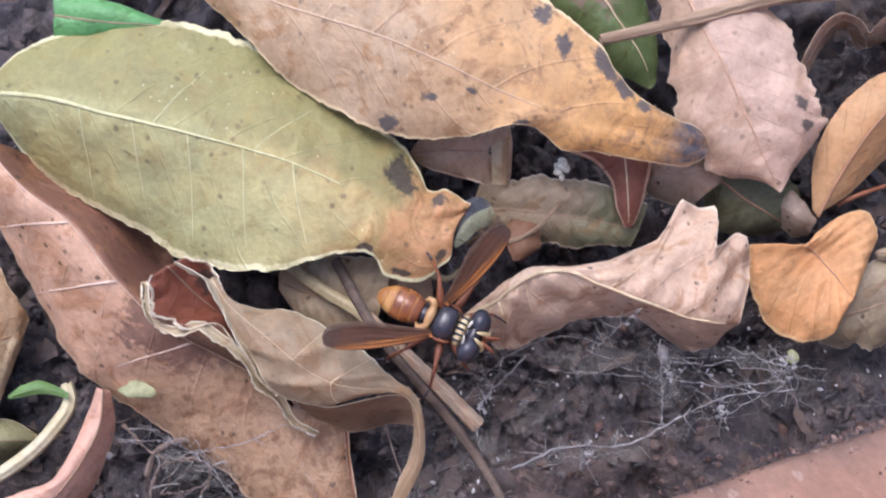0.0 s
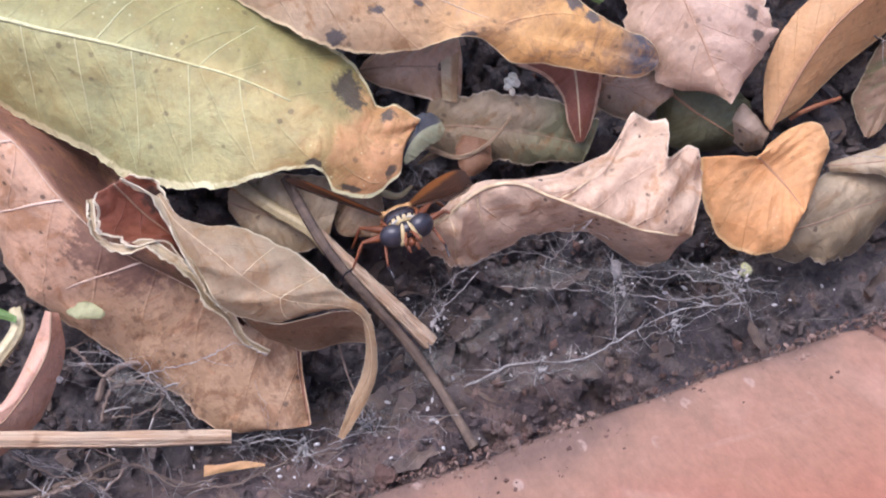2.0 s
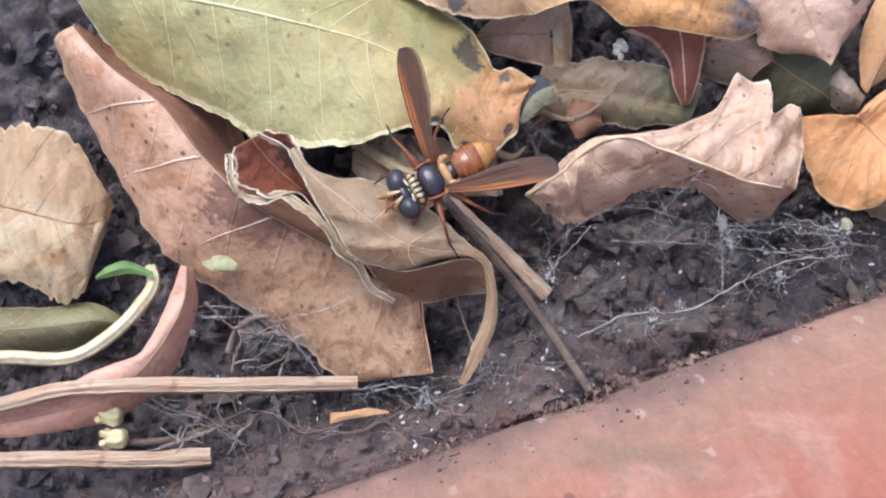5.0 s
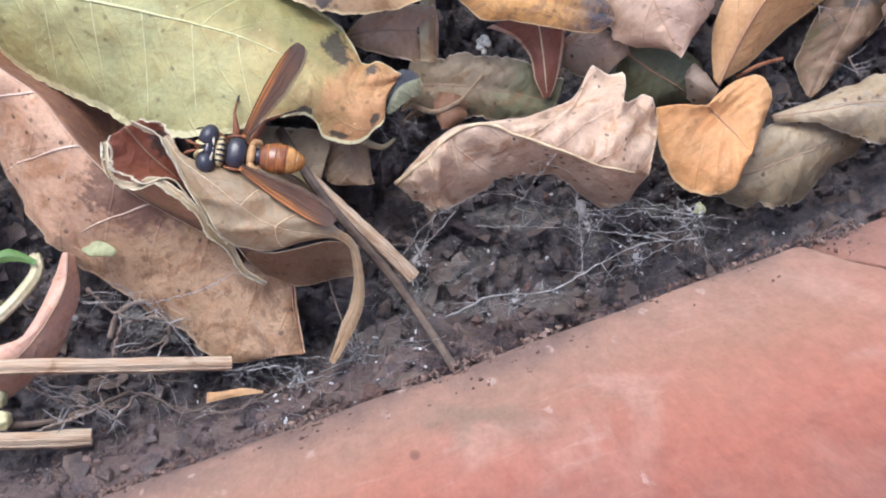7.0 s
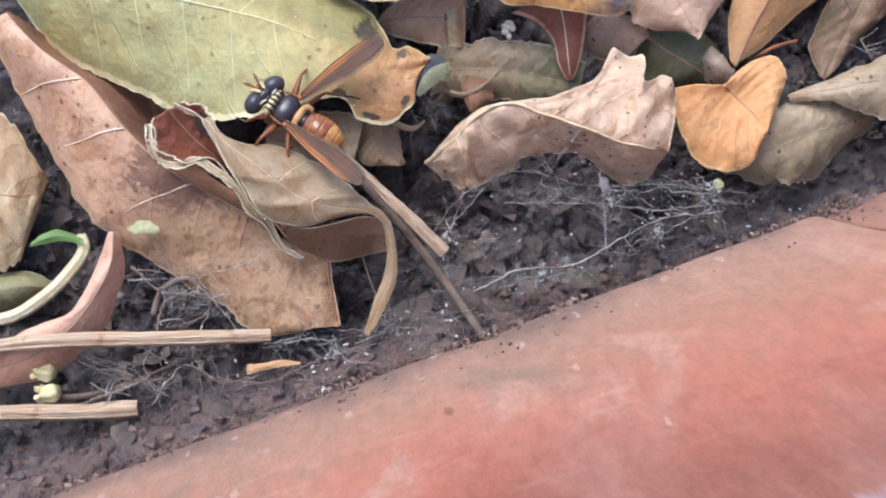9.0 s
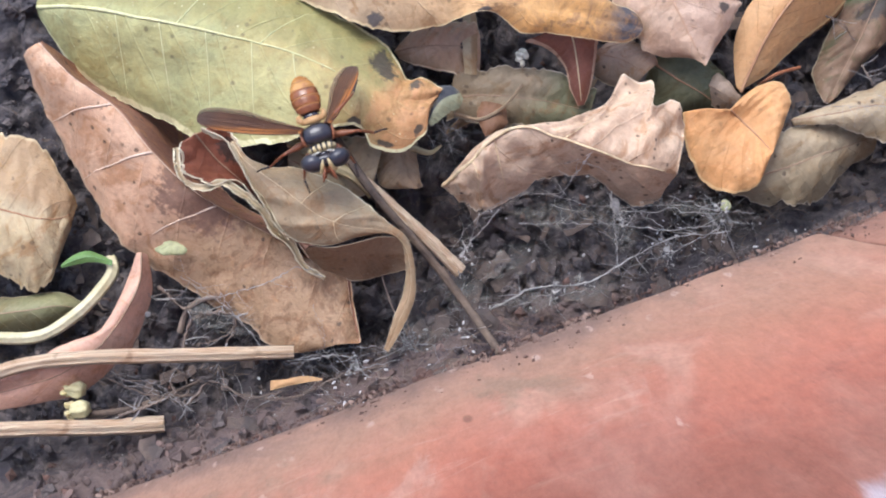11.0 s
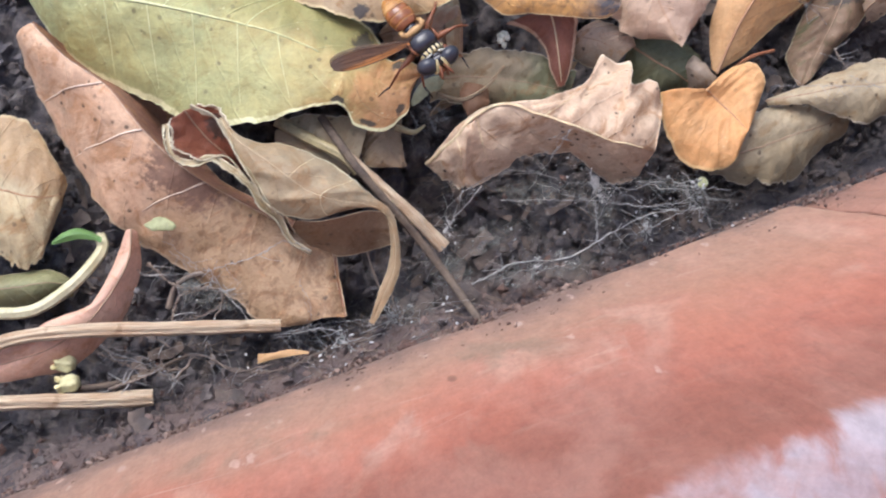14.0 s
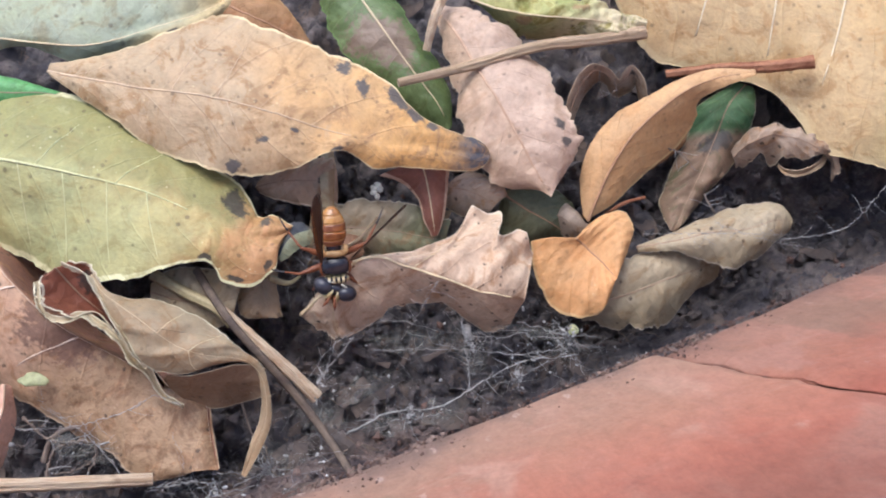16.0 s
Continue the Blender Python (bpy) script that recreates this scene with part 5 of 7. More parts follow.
leaf("fallen_leaf", "dull brown leaf beneath the curled one", [(-1.1, 9.3, -1.0, 1.8, 37, 1.0, 1.4, -145, -2.0), (4.3, 11.0, 0.0, 2.1, 70, 0.5, 1.6, -152, -2.0),
    (9.7, 12.3, 0.0, 1.2, 89, 1.0, 2.4, -116, -2.0), (14.5, 12.8, -1.0, 1.5, 62, 1.0, 1.9, -90, -2.0)], M_DULL, seed=31.3, rib=RIBDULL, rib_size=0.11)
leaf("fallen_leaf", "pointed grey-brown leaf under the green one", [(-7.7, 7.4, 1.2, 2.7, -166, 0, 2.3, -10, -0.3), (-7.4, 5.3, 1.4, 2.9, -158, 0, 1.9, -6, -0.5), (-6.8, 3.1, 1.3, 3.3, -147, -0.2, 1.5, -4, -0.6), (-5.5, 1.1, 0.8, 1.3, -178, 0, 0.6, 26, -0.2)], M_DULL, seed=32.3, rib=RIBDULL, rib_size=0.11)
leaf("fallen_leaf", "small red-brown leaf curl beside the rootlet", [(2.8, 10.5, 2.9, 1.1, 172, 0, 1.6, -10, -0.4), (2.7, 9, 3.2, 1.6, 170, -0.4, 2, 1, -0.6), (2.7, 7.7, 3.1, 1.1, 180, -0.4, 1.8, 9, -0.5), (2.4, 6.7, 2.6, 0.4, -171, 0, 0.7, 16, -0.2)], M_RUST, arch=0.7, crinkle=0.3, seed=36.3, rib=None, steps=36, across=8, ragged=0.1)
leaf("fallen_leaf", "ash-grey leaf scrap in the gap", [(14.3, 15.8, 4.0, 3.1, 32, 0.0, 1.5, -123, -2.0), (17.5, 14.9, 4.0, 3.3, 29, 0.0, 2.3, -127, -3.0),
    (20.2, 13.7, 3.0, 2.0, 38, 0.0, 1.9, -135, -2.0)], M_GREY, seed=33.3, rib=RIBDULL, rib_size=0.11)
leaf("fallen_leaf", "tawny leaf behind the pointed one", [(39.6, 19.5, -2.0, 2.0, -170, -1.0, 2.0, 33, -1.0), (41.8, 21.3, -2.0, 2.5, -145, -1.0, 2.4, 33, -1.0),
    (44.7, 24.3, -3.0, 2.1, -144, -1.0, 2.6, 35, -1.0)], M_RUSSET, seed=34.3, rib=RIBDULL, rib_size=0.11)

leaf("fallen_leaf", "small coiled grey-brown leaf", [(26.7, 12.1, -1.0, 1.3, 56, 0.0, 1.1, -102, -1.0), (27.7, 12.8, 1.0, 2.2, 59, -1.0, 1.4, -92, -2.0),
    (28.9, 11.9, 1.5, 1.9, 60, -1.0, 1.6, -83, -2.5), (30.9, 11.0, 0.0, 0.9, 62, 0.0, 0.7, -99, -1.0)], M_GREY, seed=35.3, wave=1.2, rib=RIBDULL, rib_size=0.08)

leaf("leaf_strip", "narrow pale beige strip of dry leaf", [(0.5, 21.4, 3.0, 0.7, -1, -0.0, 0.7, 179, -0.0), (0.5, 18.6, 4.0, 0.9, -1, 0.0, 0.9, 167, -0.5),
    (0.5, 15.9, 4.0, 0.9, 11, -0.5, 0.8, 179, 0.0), (0.6, 13.7, 3.0, 0.6, -1, 0.0, 0.7, 169, 0.0)], M_BEIGE, arch=0.3, crinkle=0.3, wave=0.5, rib=None, steps=24, across=5, seed=36.3, category="leaf strip")
stick("straw", "long bleached straw lying across the leaves", [(9.0, 26.3, 10.0), (17.3, 28.7, 9.0), (26.1, 31.4, 8.5), (32.8, 32.3, 8.0), (38.6, 33.6, 7.0)], 0.55, 0.85, STRAWTAN, "straw", group="straws", seed=1)
stick("twig", "reddish brown twig stub", [(41.5, 29.9, 3.0), (48.2, 29.9, 4.5), (54.1, 29.6, 5.5), (58.8, 29.9, 6.0)], 0.55, 0.85, REDBARK, "twig", seed=2)
stick("straw", "split bleached straw on the soil", [(-60.0, -21.9, 2.0), (-52.5, -20.0, 3.0), (-47.5, -18.7, 4.0), (-41.2, -18.2, 5.0), (-30.5, -18.0, 5.0), (-18.8, -17.6, 4.0)], 0.85, 0.75, STRAW, "straw", group="straws", seed=3)
stick("straw", "short bleached straw beside cream buds", [(-61.1, -25.6, 0.0), (-53.2, -25.4, 0.0), (-45.7, -25.2, 0.5), (-39.6, -25.2, 0.5), (-33.2, -24.8, 0.0)], 0.8, 0.95, STRAW, "straw", group="straws", seed=4)
stick("twig", "split pale twig leaning on a dark stem", [(-11.2, 0.9, 6.0), (-7.7, -2.4, 5.5), (-4.0, -5.8, 4.5), (-0.8, -8.8, 3.0)], 0.5, 0.85, STRAW, "twig", seed=5)
stick("twig", "thin dark grey-brown stem", [(-14.5, 6.1, 4.5), (-10.2, -0.8, 7), (-5.7, -5.9, 5.5), (-2.8, -9.1, 3.6), (-0.6, -12, 3), (3.2, -18.2, 6.0)], 0.5, 0.45, BARK, "twig", seed=6)
stick("twig", "jointed pale olive stalk", [(-19.5, 5.8, 4.0), (-15.4, 3.1, 5.0), (-11.5, 0.7, 5.5), (-10.3, -0.6, 5.0)], 0.68, 0.62, STALK, "twig", seed=7)
stick("stalk", "bent cream-green stalk of a seedling", [(-61.2, -15.9, 1.5), (-53.1, -15.5, 2.0), (-45.6, -15.1, 2.5), (-43.3, -13.6, 2.5), (-40.4, -10.5, 2.0), (-39.2, -7.9, 1.0), (-39.8, -6.4, 0.0)], 0.7, 0.7, CREAMSTALK, "stalk", seed=8, knots=0.05)
leaf("sprout", "small flat green sprout on a pale stalk", [(-44.7, -7.6, 2.0, 0.2, 74, 0.0, 0.2, -87, 0.0), (-43.2, -7.1, 2.5, 0.7, 119, -0.5, 0.4, -79, -0.5),
    (-41.6, -6.7, 2.5, 0.8, 110, -0.5, 0.5, -94, -0.5), (-40.3, -6.9, 2.3, 0.5, 100, -0.3, 0.4, -98, -0.3),
    (-39.1, -7.3, 2.0, 0.3, 92, 0.0, 0.3, -102, 0.0)], M_SPROUT, arch=0.3, crinkle=0.1, wave=0.3, rib=RIBSPROUT, rib_size=0.06, steps=24, across=5, seed=37.3, category="sprout", group="")
stick("twig", "tiny thin red twig", [(33.6, 13.5, -1.0), (35.5, 14.4, 0.0), (38.6, 15.6, -1.0)], 0.25, 0.2, REDBARK, "twig", seed=10)
stick("root", "pale curved rootlet between leaves", [(-1.2, 9.4, 2.0), (1.6, 8.5, 3.0), (4.1, 9.7, 3.5), (6.3, 12.3, 3.5)], 0.26, 0.14, STRAWTAN, "root", seed=12, knots=0.05)
stick("root", "pale hooked shoot under the leaf tip", [(-6.2, 5.3, 3.0), (-4.1, 4.8, 2.5), (-2.8, 5.9, 1.5)], 0.45, 0.15, STALK, "root", seed=13, knots=0.05)
stick("root", "thin wiry tendril on the soil", [(-10.4, -5.9, 1.0), (-7.3, -14.4, 1.0), (-4.8, -17.6, 2.0), (-1.1, -16.4, 2.0), (2.5, -14.7, 3.0)], 0.12, 0.08, ROOT, "root", seed=14)
stick("root", "bent brown rootlet on the soil", [(-32.0, -14.6, -1.0), (-30.8, -12.2, 0.5), (-28.3, -11.1, 1.0), (-26.1, -11.7, 1.0), (-25.6, -13.2, 0.0)], 0.35, 0.2, ROOT, "root", seed=15)
stick("root", "straight mossy fibre on the soil", [(-42.5, -23.7, -1.0), (-37.4, -23.2, 0.0), (-33.0, -21.8, 0.5), (-29.5, -20.2, 0.0)], 0.4, 0.2, BARK, "root", seed=16)
stick("straw", "short flat straw standing among the leaves", [(15.1, 39.8, 7.0), (13.6, 36.1, 7.0), (12.5, 32.6, 5.0)], 0.7, 0.5, STRAW, "straw", group="straws", seed=11)


# ---------------------------------------------------------------- small things
def lump(name, label, at, size, material, category, seed, flat=0.7, rough_by=0.25, group=""):
    """A small uneven grain, bud or scrap."""
    v, f = ball(size[0], size[1], size[2], rings=8, sides=12)
    v = np.array([p * (1 + rough_by * wobble(p, 1.3 / max(size), seed)) for p in v])
    whole = thing(name, at, label, category, group)
    part("body", mesh_of("body", v * MM, f), material, whole)
    return whole


def flower_bud(at, turn, seed):
    """A dropped bud: a lobed drum that opens into five blunt, crumpled petals."""
    whole = thing("flower_bud", at, "small dropped cream flower bud with blunt petals", "bud", "flower buds")
    whole.rotation_euler = (0.2, 0.25, radians(turn))
    prof = [(-1.35, 0.3), (-1.25, 0.75), (-0.8, 0.95), (-0.2, 0.9), (0.2, 0.8), (0.5, 0.9)]
    ring, rows = 30, []
    for x, r in prof:
        for k in range(ring):
            q = 2 * math.pi * k / ring
            lobe = r * (1 + 0.13 * math.cos(5 * q + seed) + 0.1 * wobble((x, math.cos(q), math.sin(q)), 1.4, seed))
            rows.append((x, lobe * math.cos(q), lobe * math.sin(q)))
    f = [(i * ring + k, i * ring + (k + 1) % ring, (i + 1) * ring + (k + 1) % ring, (i + 1) * ring + k) for i in range(len(prof) - 1) for k in range(ring)]
    part("cup", mesh_of("cup", np.array(rows) * MM, f + [tuple(reversed(range(ring))), tuple(range(ring * (len(prof) - 1), ring * len(prof)))]), BUD, whole)
    for k in range(5):
        q = 2 * math.pi * k / 5 + seed
        pv, pf = ball(0.55, 0.4, 0.26, (0, 0, 0), 8, 12, 0.3, turn=(0, 0, 18))
        pv = np.array([v * (1 + 0.35 * wobble(v, 1.6, seed + k)) for v in pv])
        turned = np.array(Euler((q, 0, 0)).to_matrix())
        pv = (pv + np.array((0.75, 0.72, 0))) @ turned.T
        part("petal", mesh_of("petal", pv * MM, pf), BUDTIP, whole, "yellowish crumpled petal")


flower_bud((-43.2, -20.9, 0.5), 170, 0.3)
flower_bud((-42.7, -23.2, 0.2), 185, 0.9)
husk = thing("seed_husk", (6.2, 15.5, 4.3), "whitish lumpy seed husk between leaves", "seed")
husk_dice = random.Random(3)
husk_v, husk_f = joined([ball(*(husk_dice.uniform(0.22, 0.46) for _ in range(3)), [husk_dice.gauss(0, 0.27) for _ in range(3)], 6, 8) for _ in range(16)])
part("body", mesh_of("body", husk_v * MM, husk_f), HUSK, husk)
lump("grit", "tiny white grain on the leaf edge", (-35.4, -12.8, 0.3), (0.38, 0.38, 0.35), WEB, "grain", 4.2)
lump("leaf_crumb", "pale green crumb on the rosy leaf", (-32.1, -6.5, 5.6), (1.7, 0.8, 0.25), LICHEN, "crumb", 5.5, rough_by=0.4)
lump("leaf_crumb", "yellowish crumb caught in silk", (28.5, -1.6, 2.4), (0.5, 0.65, 0.4), LICHEN, "crumb", 6.5, rough_by=0.5)
lump("seed_husk", "whitish husk caught in silk", (-0.4, -16.0, 2.0), (0.55, 0.25, 0.2), WEB, "seed", 7.7)
lump("grit", "white knot of silk on the soil", (-12.5, -19.0, 1.5), (0.55, 0.4, 0.3), WEB, "grain", 8.8, rough_by=0.6)
lump("grit", "pale tuft of silk hanging over the soil", (16.2, -1.6, 3.4), (0.5, 0.85, 0.35), WEB, "grain", 8.1, rough_by=0.7)
lump("pebble", "brown soil crumb against the kerb", (-4.8, -20.6, 6.5), (1.1, 0.9, 0.8), MORTAR, "pebble", 9.1, rough_by=0.5)
leaf("leaf_chip", "small orange splinter of leaf on the soil", [(-21.5, -20.9, 2.0, 0.5, 90, 0, 0.6, 270, 0), (-20.0, -20.7, 2.2, 0.4, 90, 0, 0.4, 270, -0.2), (-17.6, -20.3, 2.0, 0.35, 90, 0.1, 0.35, 270, 0), (-15.9, -20.3, 1.8, 0.1, 90, 0, 0.1, 270, 0)],
     M_TAN, arch=0.2, rib=None, crinkle=0.1, wave=0.2, steps=16, across=4, seed=30.0, category="leaf chip")

CLOD = plain_mat("grey_clod", (0.085, 0.070, 0.066), (0.15, 0.12, 0.11), 500, 0.9, 0.0008)
BANK = plain_mat("washed_crumb", (0.20, 0.135, 0.115), (0.11, 0.078, 0.07), 700, 0.9, 0.0003)
DICE = random.Random(7)


def crumbs(count, x0, x1, y0, y1, small, large, material, name, label, category, rounded=False):
    """Loose grains over the soil, too many to count."""
    pieces = []
    box = [(1, 0, 0), (0, 1, 0), (-1, 0, 0), (0, -1, 0), (0, 0, 1), (0, 0, -1)]
    tri = [(0, 1, 4), (1, 2, 4), (2, 3, 4), (3, 0, 4), (1, 0, 5), (2, 1, 5), (3, 2, 5), (0, 3, 5)]
    for _ in range(count):
        x, y = DICE.uniform(x0, x1), DICE.uniform(y0, y1)
        r = small + (large - small) * DICE.random() ** 3
        turn = np.array(Euler((DICE.uniform(0, 6), DICE.uniform(0, 6), DICE.uniform(0, 6))).to_matrix())
        shape, skin = np.array(box, float), tri
        if rounded:
            shape, skin = ball(1, 1, 1, rings=5, sides=7)
            shape = shape * np.array([[DICE.uniform(0.5, 1.2)] for _ in shape]) * np.array((1, 1, 0.6))
        v = (shape * np.array([DICE.uniform(0.5, 1.2) for _ in range(3)]) * r) @ turn.T + np.array((x, y, soil_height(x, y) + 0.3 * r))
        pieces.append((v, skin))
    v, f = joined(pieces)
    ob = part(name, mesh_of(name, v * MM, f, smooth=False), material)
    tagged(ob, label, category, kind="stuff")


crumbs(5600, -55, 75, -36, 30, 0.12, 1.5, SOIL, "soil_crumbs", "dark loose soil crumbs", "soil")


def slope_crumbs():
    """Grit washed onto the foot of the kerb."""
    pieces = []
    box = [(1, 0, 0), (0, 1, 0), (-1, 0, 0), (0, -1, 0), (0, 0, 1), (0, 0, -1)]
    tri = [(0, 1, 4), (1, 2, 4), (2, 3, 4), (3, 0, 4), (1, 0, 5), (2, 1, 5), (3, 2, 5), (0, 3, 5)]
    for _ in range(2200):
        a, s = DICE.uniform(-75, 55), -15.8 + 9 * DICE.random() ** 4
        r = 0.05 + 0.3 * DICE.random() ** 4
        p = KERB_AT / MM + ALONG * a + SLOPE * s + FACE * (0.1 * r - 0.1)
        turn = np.array(Euler((DICE.uniform(0, 6), DICE.uniform(0, 6), DICE.uniform(0, 6))).to_matrix())
        pieces.append(((np.array(box) * np.array([DICE.uniform(0.5, 1.2) for _ in range(3)]) * r) @ turn.T + np.array(p), tri))
    v, f = joined(pieces)
    tagged(part("kerb_grit", mesh_of("kerb_grit", v * MM, f, smooth=False), MORTAR), "brown grit on the foot of the kerb", "grit", kind="stuff")


slope_crumbs()
M_CRUST = plain_mat("tan_crust", (0.30, 0.21, 0.165), (0.20, 0.13, 0.105), 900, 0.9, 0.0004)


def kerb_crust():
    """Pale flakes of crust stuck along the foot of the kerb, in patches."""
    pieces = []
    for _ in range(2600):
        a = DICE.uniform(-75, 40)
        if wobble((a, 0, 0), 0.13, 21.0) + 0.35 * wobble((a, 3, 0), 0.6, 22.0) < 0.02:
            continue
        d = -15.4 + 3.2 * DICE.random() ** 1.6
        r = 0.04 + 0.24 * DICE.random() ** 3
        at = KERB_AT / MM + ALONG * a + SLOPE * d + FACE * (0.05 * r)
        v, f = ball(r * DICE.uniform(0.8, 1.8), r, 0.3 * r, rings=4, sides=6, turn=(DICE.uniform(30, 90), DICE.uniform(-30, 30), DICE.uniform(0, 180)))
        v = v * np.array([[DICE.uniform(0.8, 1.2)] for _ in v])
        pieces.append((v + np.array(at), f))
    v, f = joined(pieces)
    tagged(part("kerb_crust", mesh_of("kerb_crust", v * MM, f, smooth=False), M_CRUST), "pale tan crust flakes along the foot of the kerb", "grit", kind="stuff")


kerb_crust()


def bank_crumbs():
    """Reddish crumbs and flakes piled along the foot of the kerb."""
    pieces = []
    for _ in range(900):
        a, d = DICE.uniform(-75, 4) if DICE.random() < 0.9 else DICE.uniform(-10, 60), -1.0 + 6.5 * DICE.random() ** 1.5
        x, y = 20.98 + 0.9407 * a - 0.339 * d, -11.9 + 0.3392 * a + 0.9407 * d
        r = 0.07 + 0.55 * DICE.random() ** 6
        v, f = ball(r * DICE.uniform(0.7, 1.6), r, r * DICE.uniform(0.4, 0.9), rings=4, sides=5, turn=(DICE.uniform(-40, 40), DICE.uniform(-40, 40), DICE.uniform(0, 180)))
        pieces.append((v + np.array((x, y, soil_height(x, y) + 0.2 * r)), f))
    v, f = joined(pieces)
    tagged(part("bank_crumbs", mesh_of("bank_crumbs", v * MM, f, smooth=False), BANK), "reddish brown crumbs banked against the kerb", "soil", kind="stuff")


bank_crumbs()
crumbs(800, -60, 75, -38, 26, 0.4, 1.7, CLOD, "soil_clods", "grey-brown soil clods", "soil", True)
crumbs(1500, -55, 75, -36, 22, 0.04, 0.2, WEB, "pale_grit", "scattered pale grit specks on the soil", "grit")
crumbs(700, -55, 75, -36, 22, 0.15, 0.8, MORTAR, "brown_crumbs", "reddish brown crumbs along the kerb", "soil")


M_SCRAP = plain_mat("rotting_scrap", (0.165, 0.12, 0.095), (0.075, 0.06, 0.056), 260, 0.8, 0.0005)


def scraps():
    """Rotting leaf fragments in the soil."""
    pieces = []
    for k in range(160):
        x, y = (DICE.uniform(-50, 72), DICE.uniform(-30, 45)) if k < 120 else (DICE.uniform(-8, 34), DICE.uniform(-17, 2))
        w, h, a = DICE.uniform(0.8, 2.8), DICE.uniform(0.5, 1.6), DICE.uniform(0, 6.28)
        z = soil_height(x, y) + DICE.uniform(-0.2, 1.3)
        tilt = (DICE.uniform(-0.9, 0.9), DICE.uniform(-0.9, 0.9))
        v, f = [], []
        for i in range(6):
            for j in range(4):
                p, q = (i / 5 - 0.5) * 2 * w, (j / 3 - 0.5) * 2 * h * (0.55 + 0.6 * wobble((i * 1.7, k * 3.1, j), 0.7, k))
                zz = z + p * tilt[0] * 0.5 + q * tilt[1] * 0.5 + 0.9 * wobble((p, q, k), 0.6, k * 0.37) + 0.22 * q * q
                v.append((x + p * math.cos(a) - q * math.sin(a), y + p * math.sin(a) + q * math.cos(a), zz))
        for side in (0, 24):
            f += [tuple(side + n for n in (i * 4 + j, i * 4 + j + 1, (i + 1) * 4 + j + 1, (i + 1) * 4 + j)) for i in range(5) for j in range(3)]
        v = np.array(v)
        pieces.append((np.concatenate([v, v - np.array((0, 0, 0.15))]), f))
    v, f = joined(pieces)
    ob = part("leaf_scraps", mesh_of("leaf_scraps", v * MM, f), M_SCRAP)
    tagged(ob, "dull brown rotting leaf scraps in the soil", "leaf litter", kind="stuff")


scraps()


def threads(name, label, category, count, spots, radius, material, sag, reach, lift):
    """Thin strands strung low over the soil round a few centres."""
    pieces = []
    for _ in range(count):
        cx, cy, sx, sy = spots[DICE.randrange(len(spots))]
        x, y = DICE.gauss(cx, sx), DICE.gauss(cy, sy)
        a, d = DICE.uniform(0, 6.28), DICE.uniform(0.3, 1.0) * reach
        x2, y2 = x + d * math.cos(a), y + d * 0.6 * math.sin(a)
        z1, z2 = soil_height(x, y) + DICE.uniform(0.3, lift), soil_height(x2, y2) + DICE.uniform(0.3, lift)
        t = np.linspace(0, 1, 9)
        k = DICE.uniform(0, 50)
        p = np.stack([x + (x2 - x) * t, y + (y2 - y) * t, z1 + (z2 - z1) * t - sag * d * 0.2 * t * (1 - t)], 1)
        for i in range(9):
            bend = sag * d * 0.18 * math.sin(math.pi * t[i])
            p[i, 0] += bend * wobble((t[i] * 3, k, 0), 1.0, k)
            p[i, 1] += bend * wobble((t[i] * 3, k, 9), 1.0, k + 3)
        r = radius * DICE.uniform(0.5, 1.3)
        pieces.append(tube(p, np.full(9, r), 4))
    v, f = joined(pieces)
    ob = part(name, mesh_of(name, v * MM, f), material)
    tagged(ob, label, category, kind="stuff")


WEBBED = [(22, 0, 7, 2.5), (10, -6, 6, 3), (28, -3, 4, 2), (-2, -14, 3.5, 4), (-25, -15, 5, 4), (-14, -20, 5, 3), (14, -3, 10, 3), (0, -10, 3, 4)]
threads("spider_silk", "dusty fine spider silk strung over the soil", "silk", 110, WEBBED, 0.022, WEB, 0.5, 7, 5.0)
threads("silk_tangle", "short tangled silk shreds on the soil", "silk", 150, WEBBED, 0.016, WEB, 1.2, 4.0, 4.0)
CLUMPS = [(28.2, -1.5, 1.3, 0.8), (16.0, -0.8, 0.8, 0.9), (-0.6, -4.5, 0.9, 1.2), (-15.7, -18.4, 0.8, 0.6)]
threads("silk_clumps", "matted clumps of dusty silk over the soil", "silk", 90, CLUMPS, 0.02, WEB, 1.4, 2.6, 4.5)
threads("rootlets", "thin dry rootlets and fibres on the soil", "roots", 80, [(-28, -16, 7, 4), (-28, -18, 6, 3), (-15, -19, 7, 3), (15, -4, 12, 5), (40, 3, 12, 4), (-45, -20, 8, 6)], 0.065, ROOT, 2.4, 7, 2.0)


def silk_knots():
    """Dust and debris caught in the silk."""
    pieces = []
    for _ in range(480):
        cx, cy, sx, sy = WEBBED[DICE.randrange(len(WEBBED))]
        x, y = DICE.gauss(cx, sx), DICE.gauss(cy, sy)
        r = 0.04 + 0.2 * DICE.random() ** 5
        v, f = ball(r * DICE.uniform(0.8, 2.0), r, r * 0.7, rings=4, sides=6, turn=(DICE.uniform(0, 90), DICE.uniform(0, 90), DICE.uniform(0, 180)))
        pieces.append((v + np.array((x, y, soil_height(x, y) + DICE.uniform(0.1, 3.0))), f))
    v, f = joined(pieces)
    tagged(part("silk_knots", mesh_of("silk_knots", v * MM, f), DUST), "white dust specks caught in the silk", "dust", kind="stuff")


silk_knots()


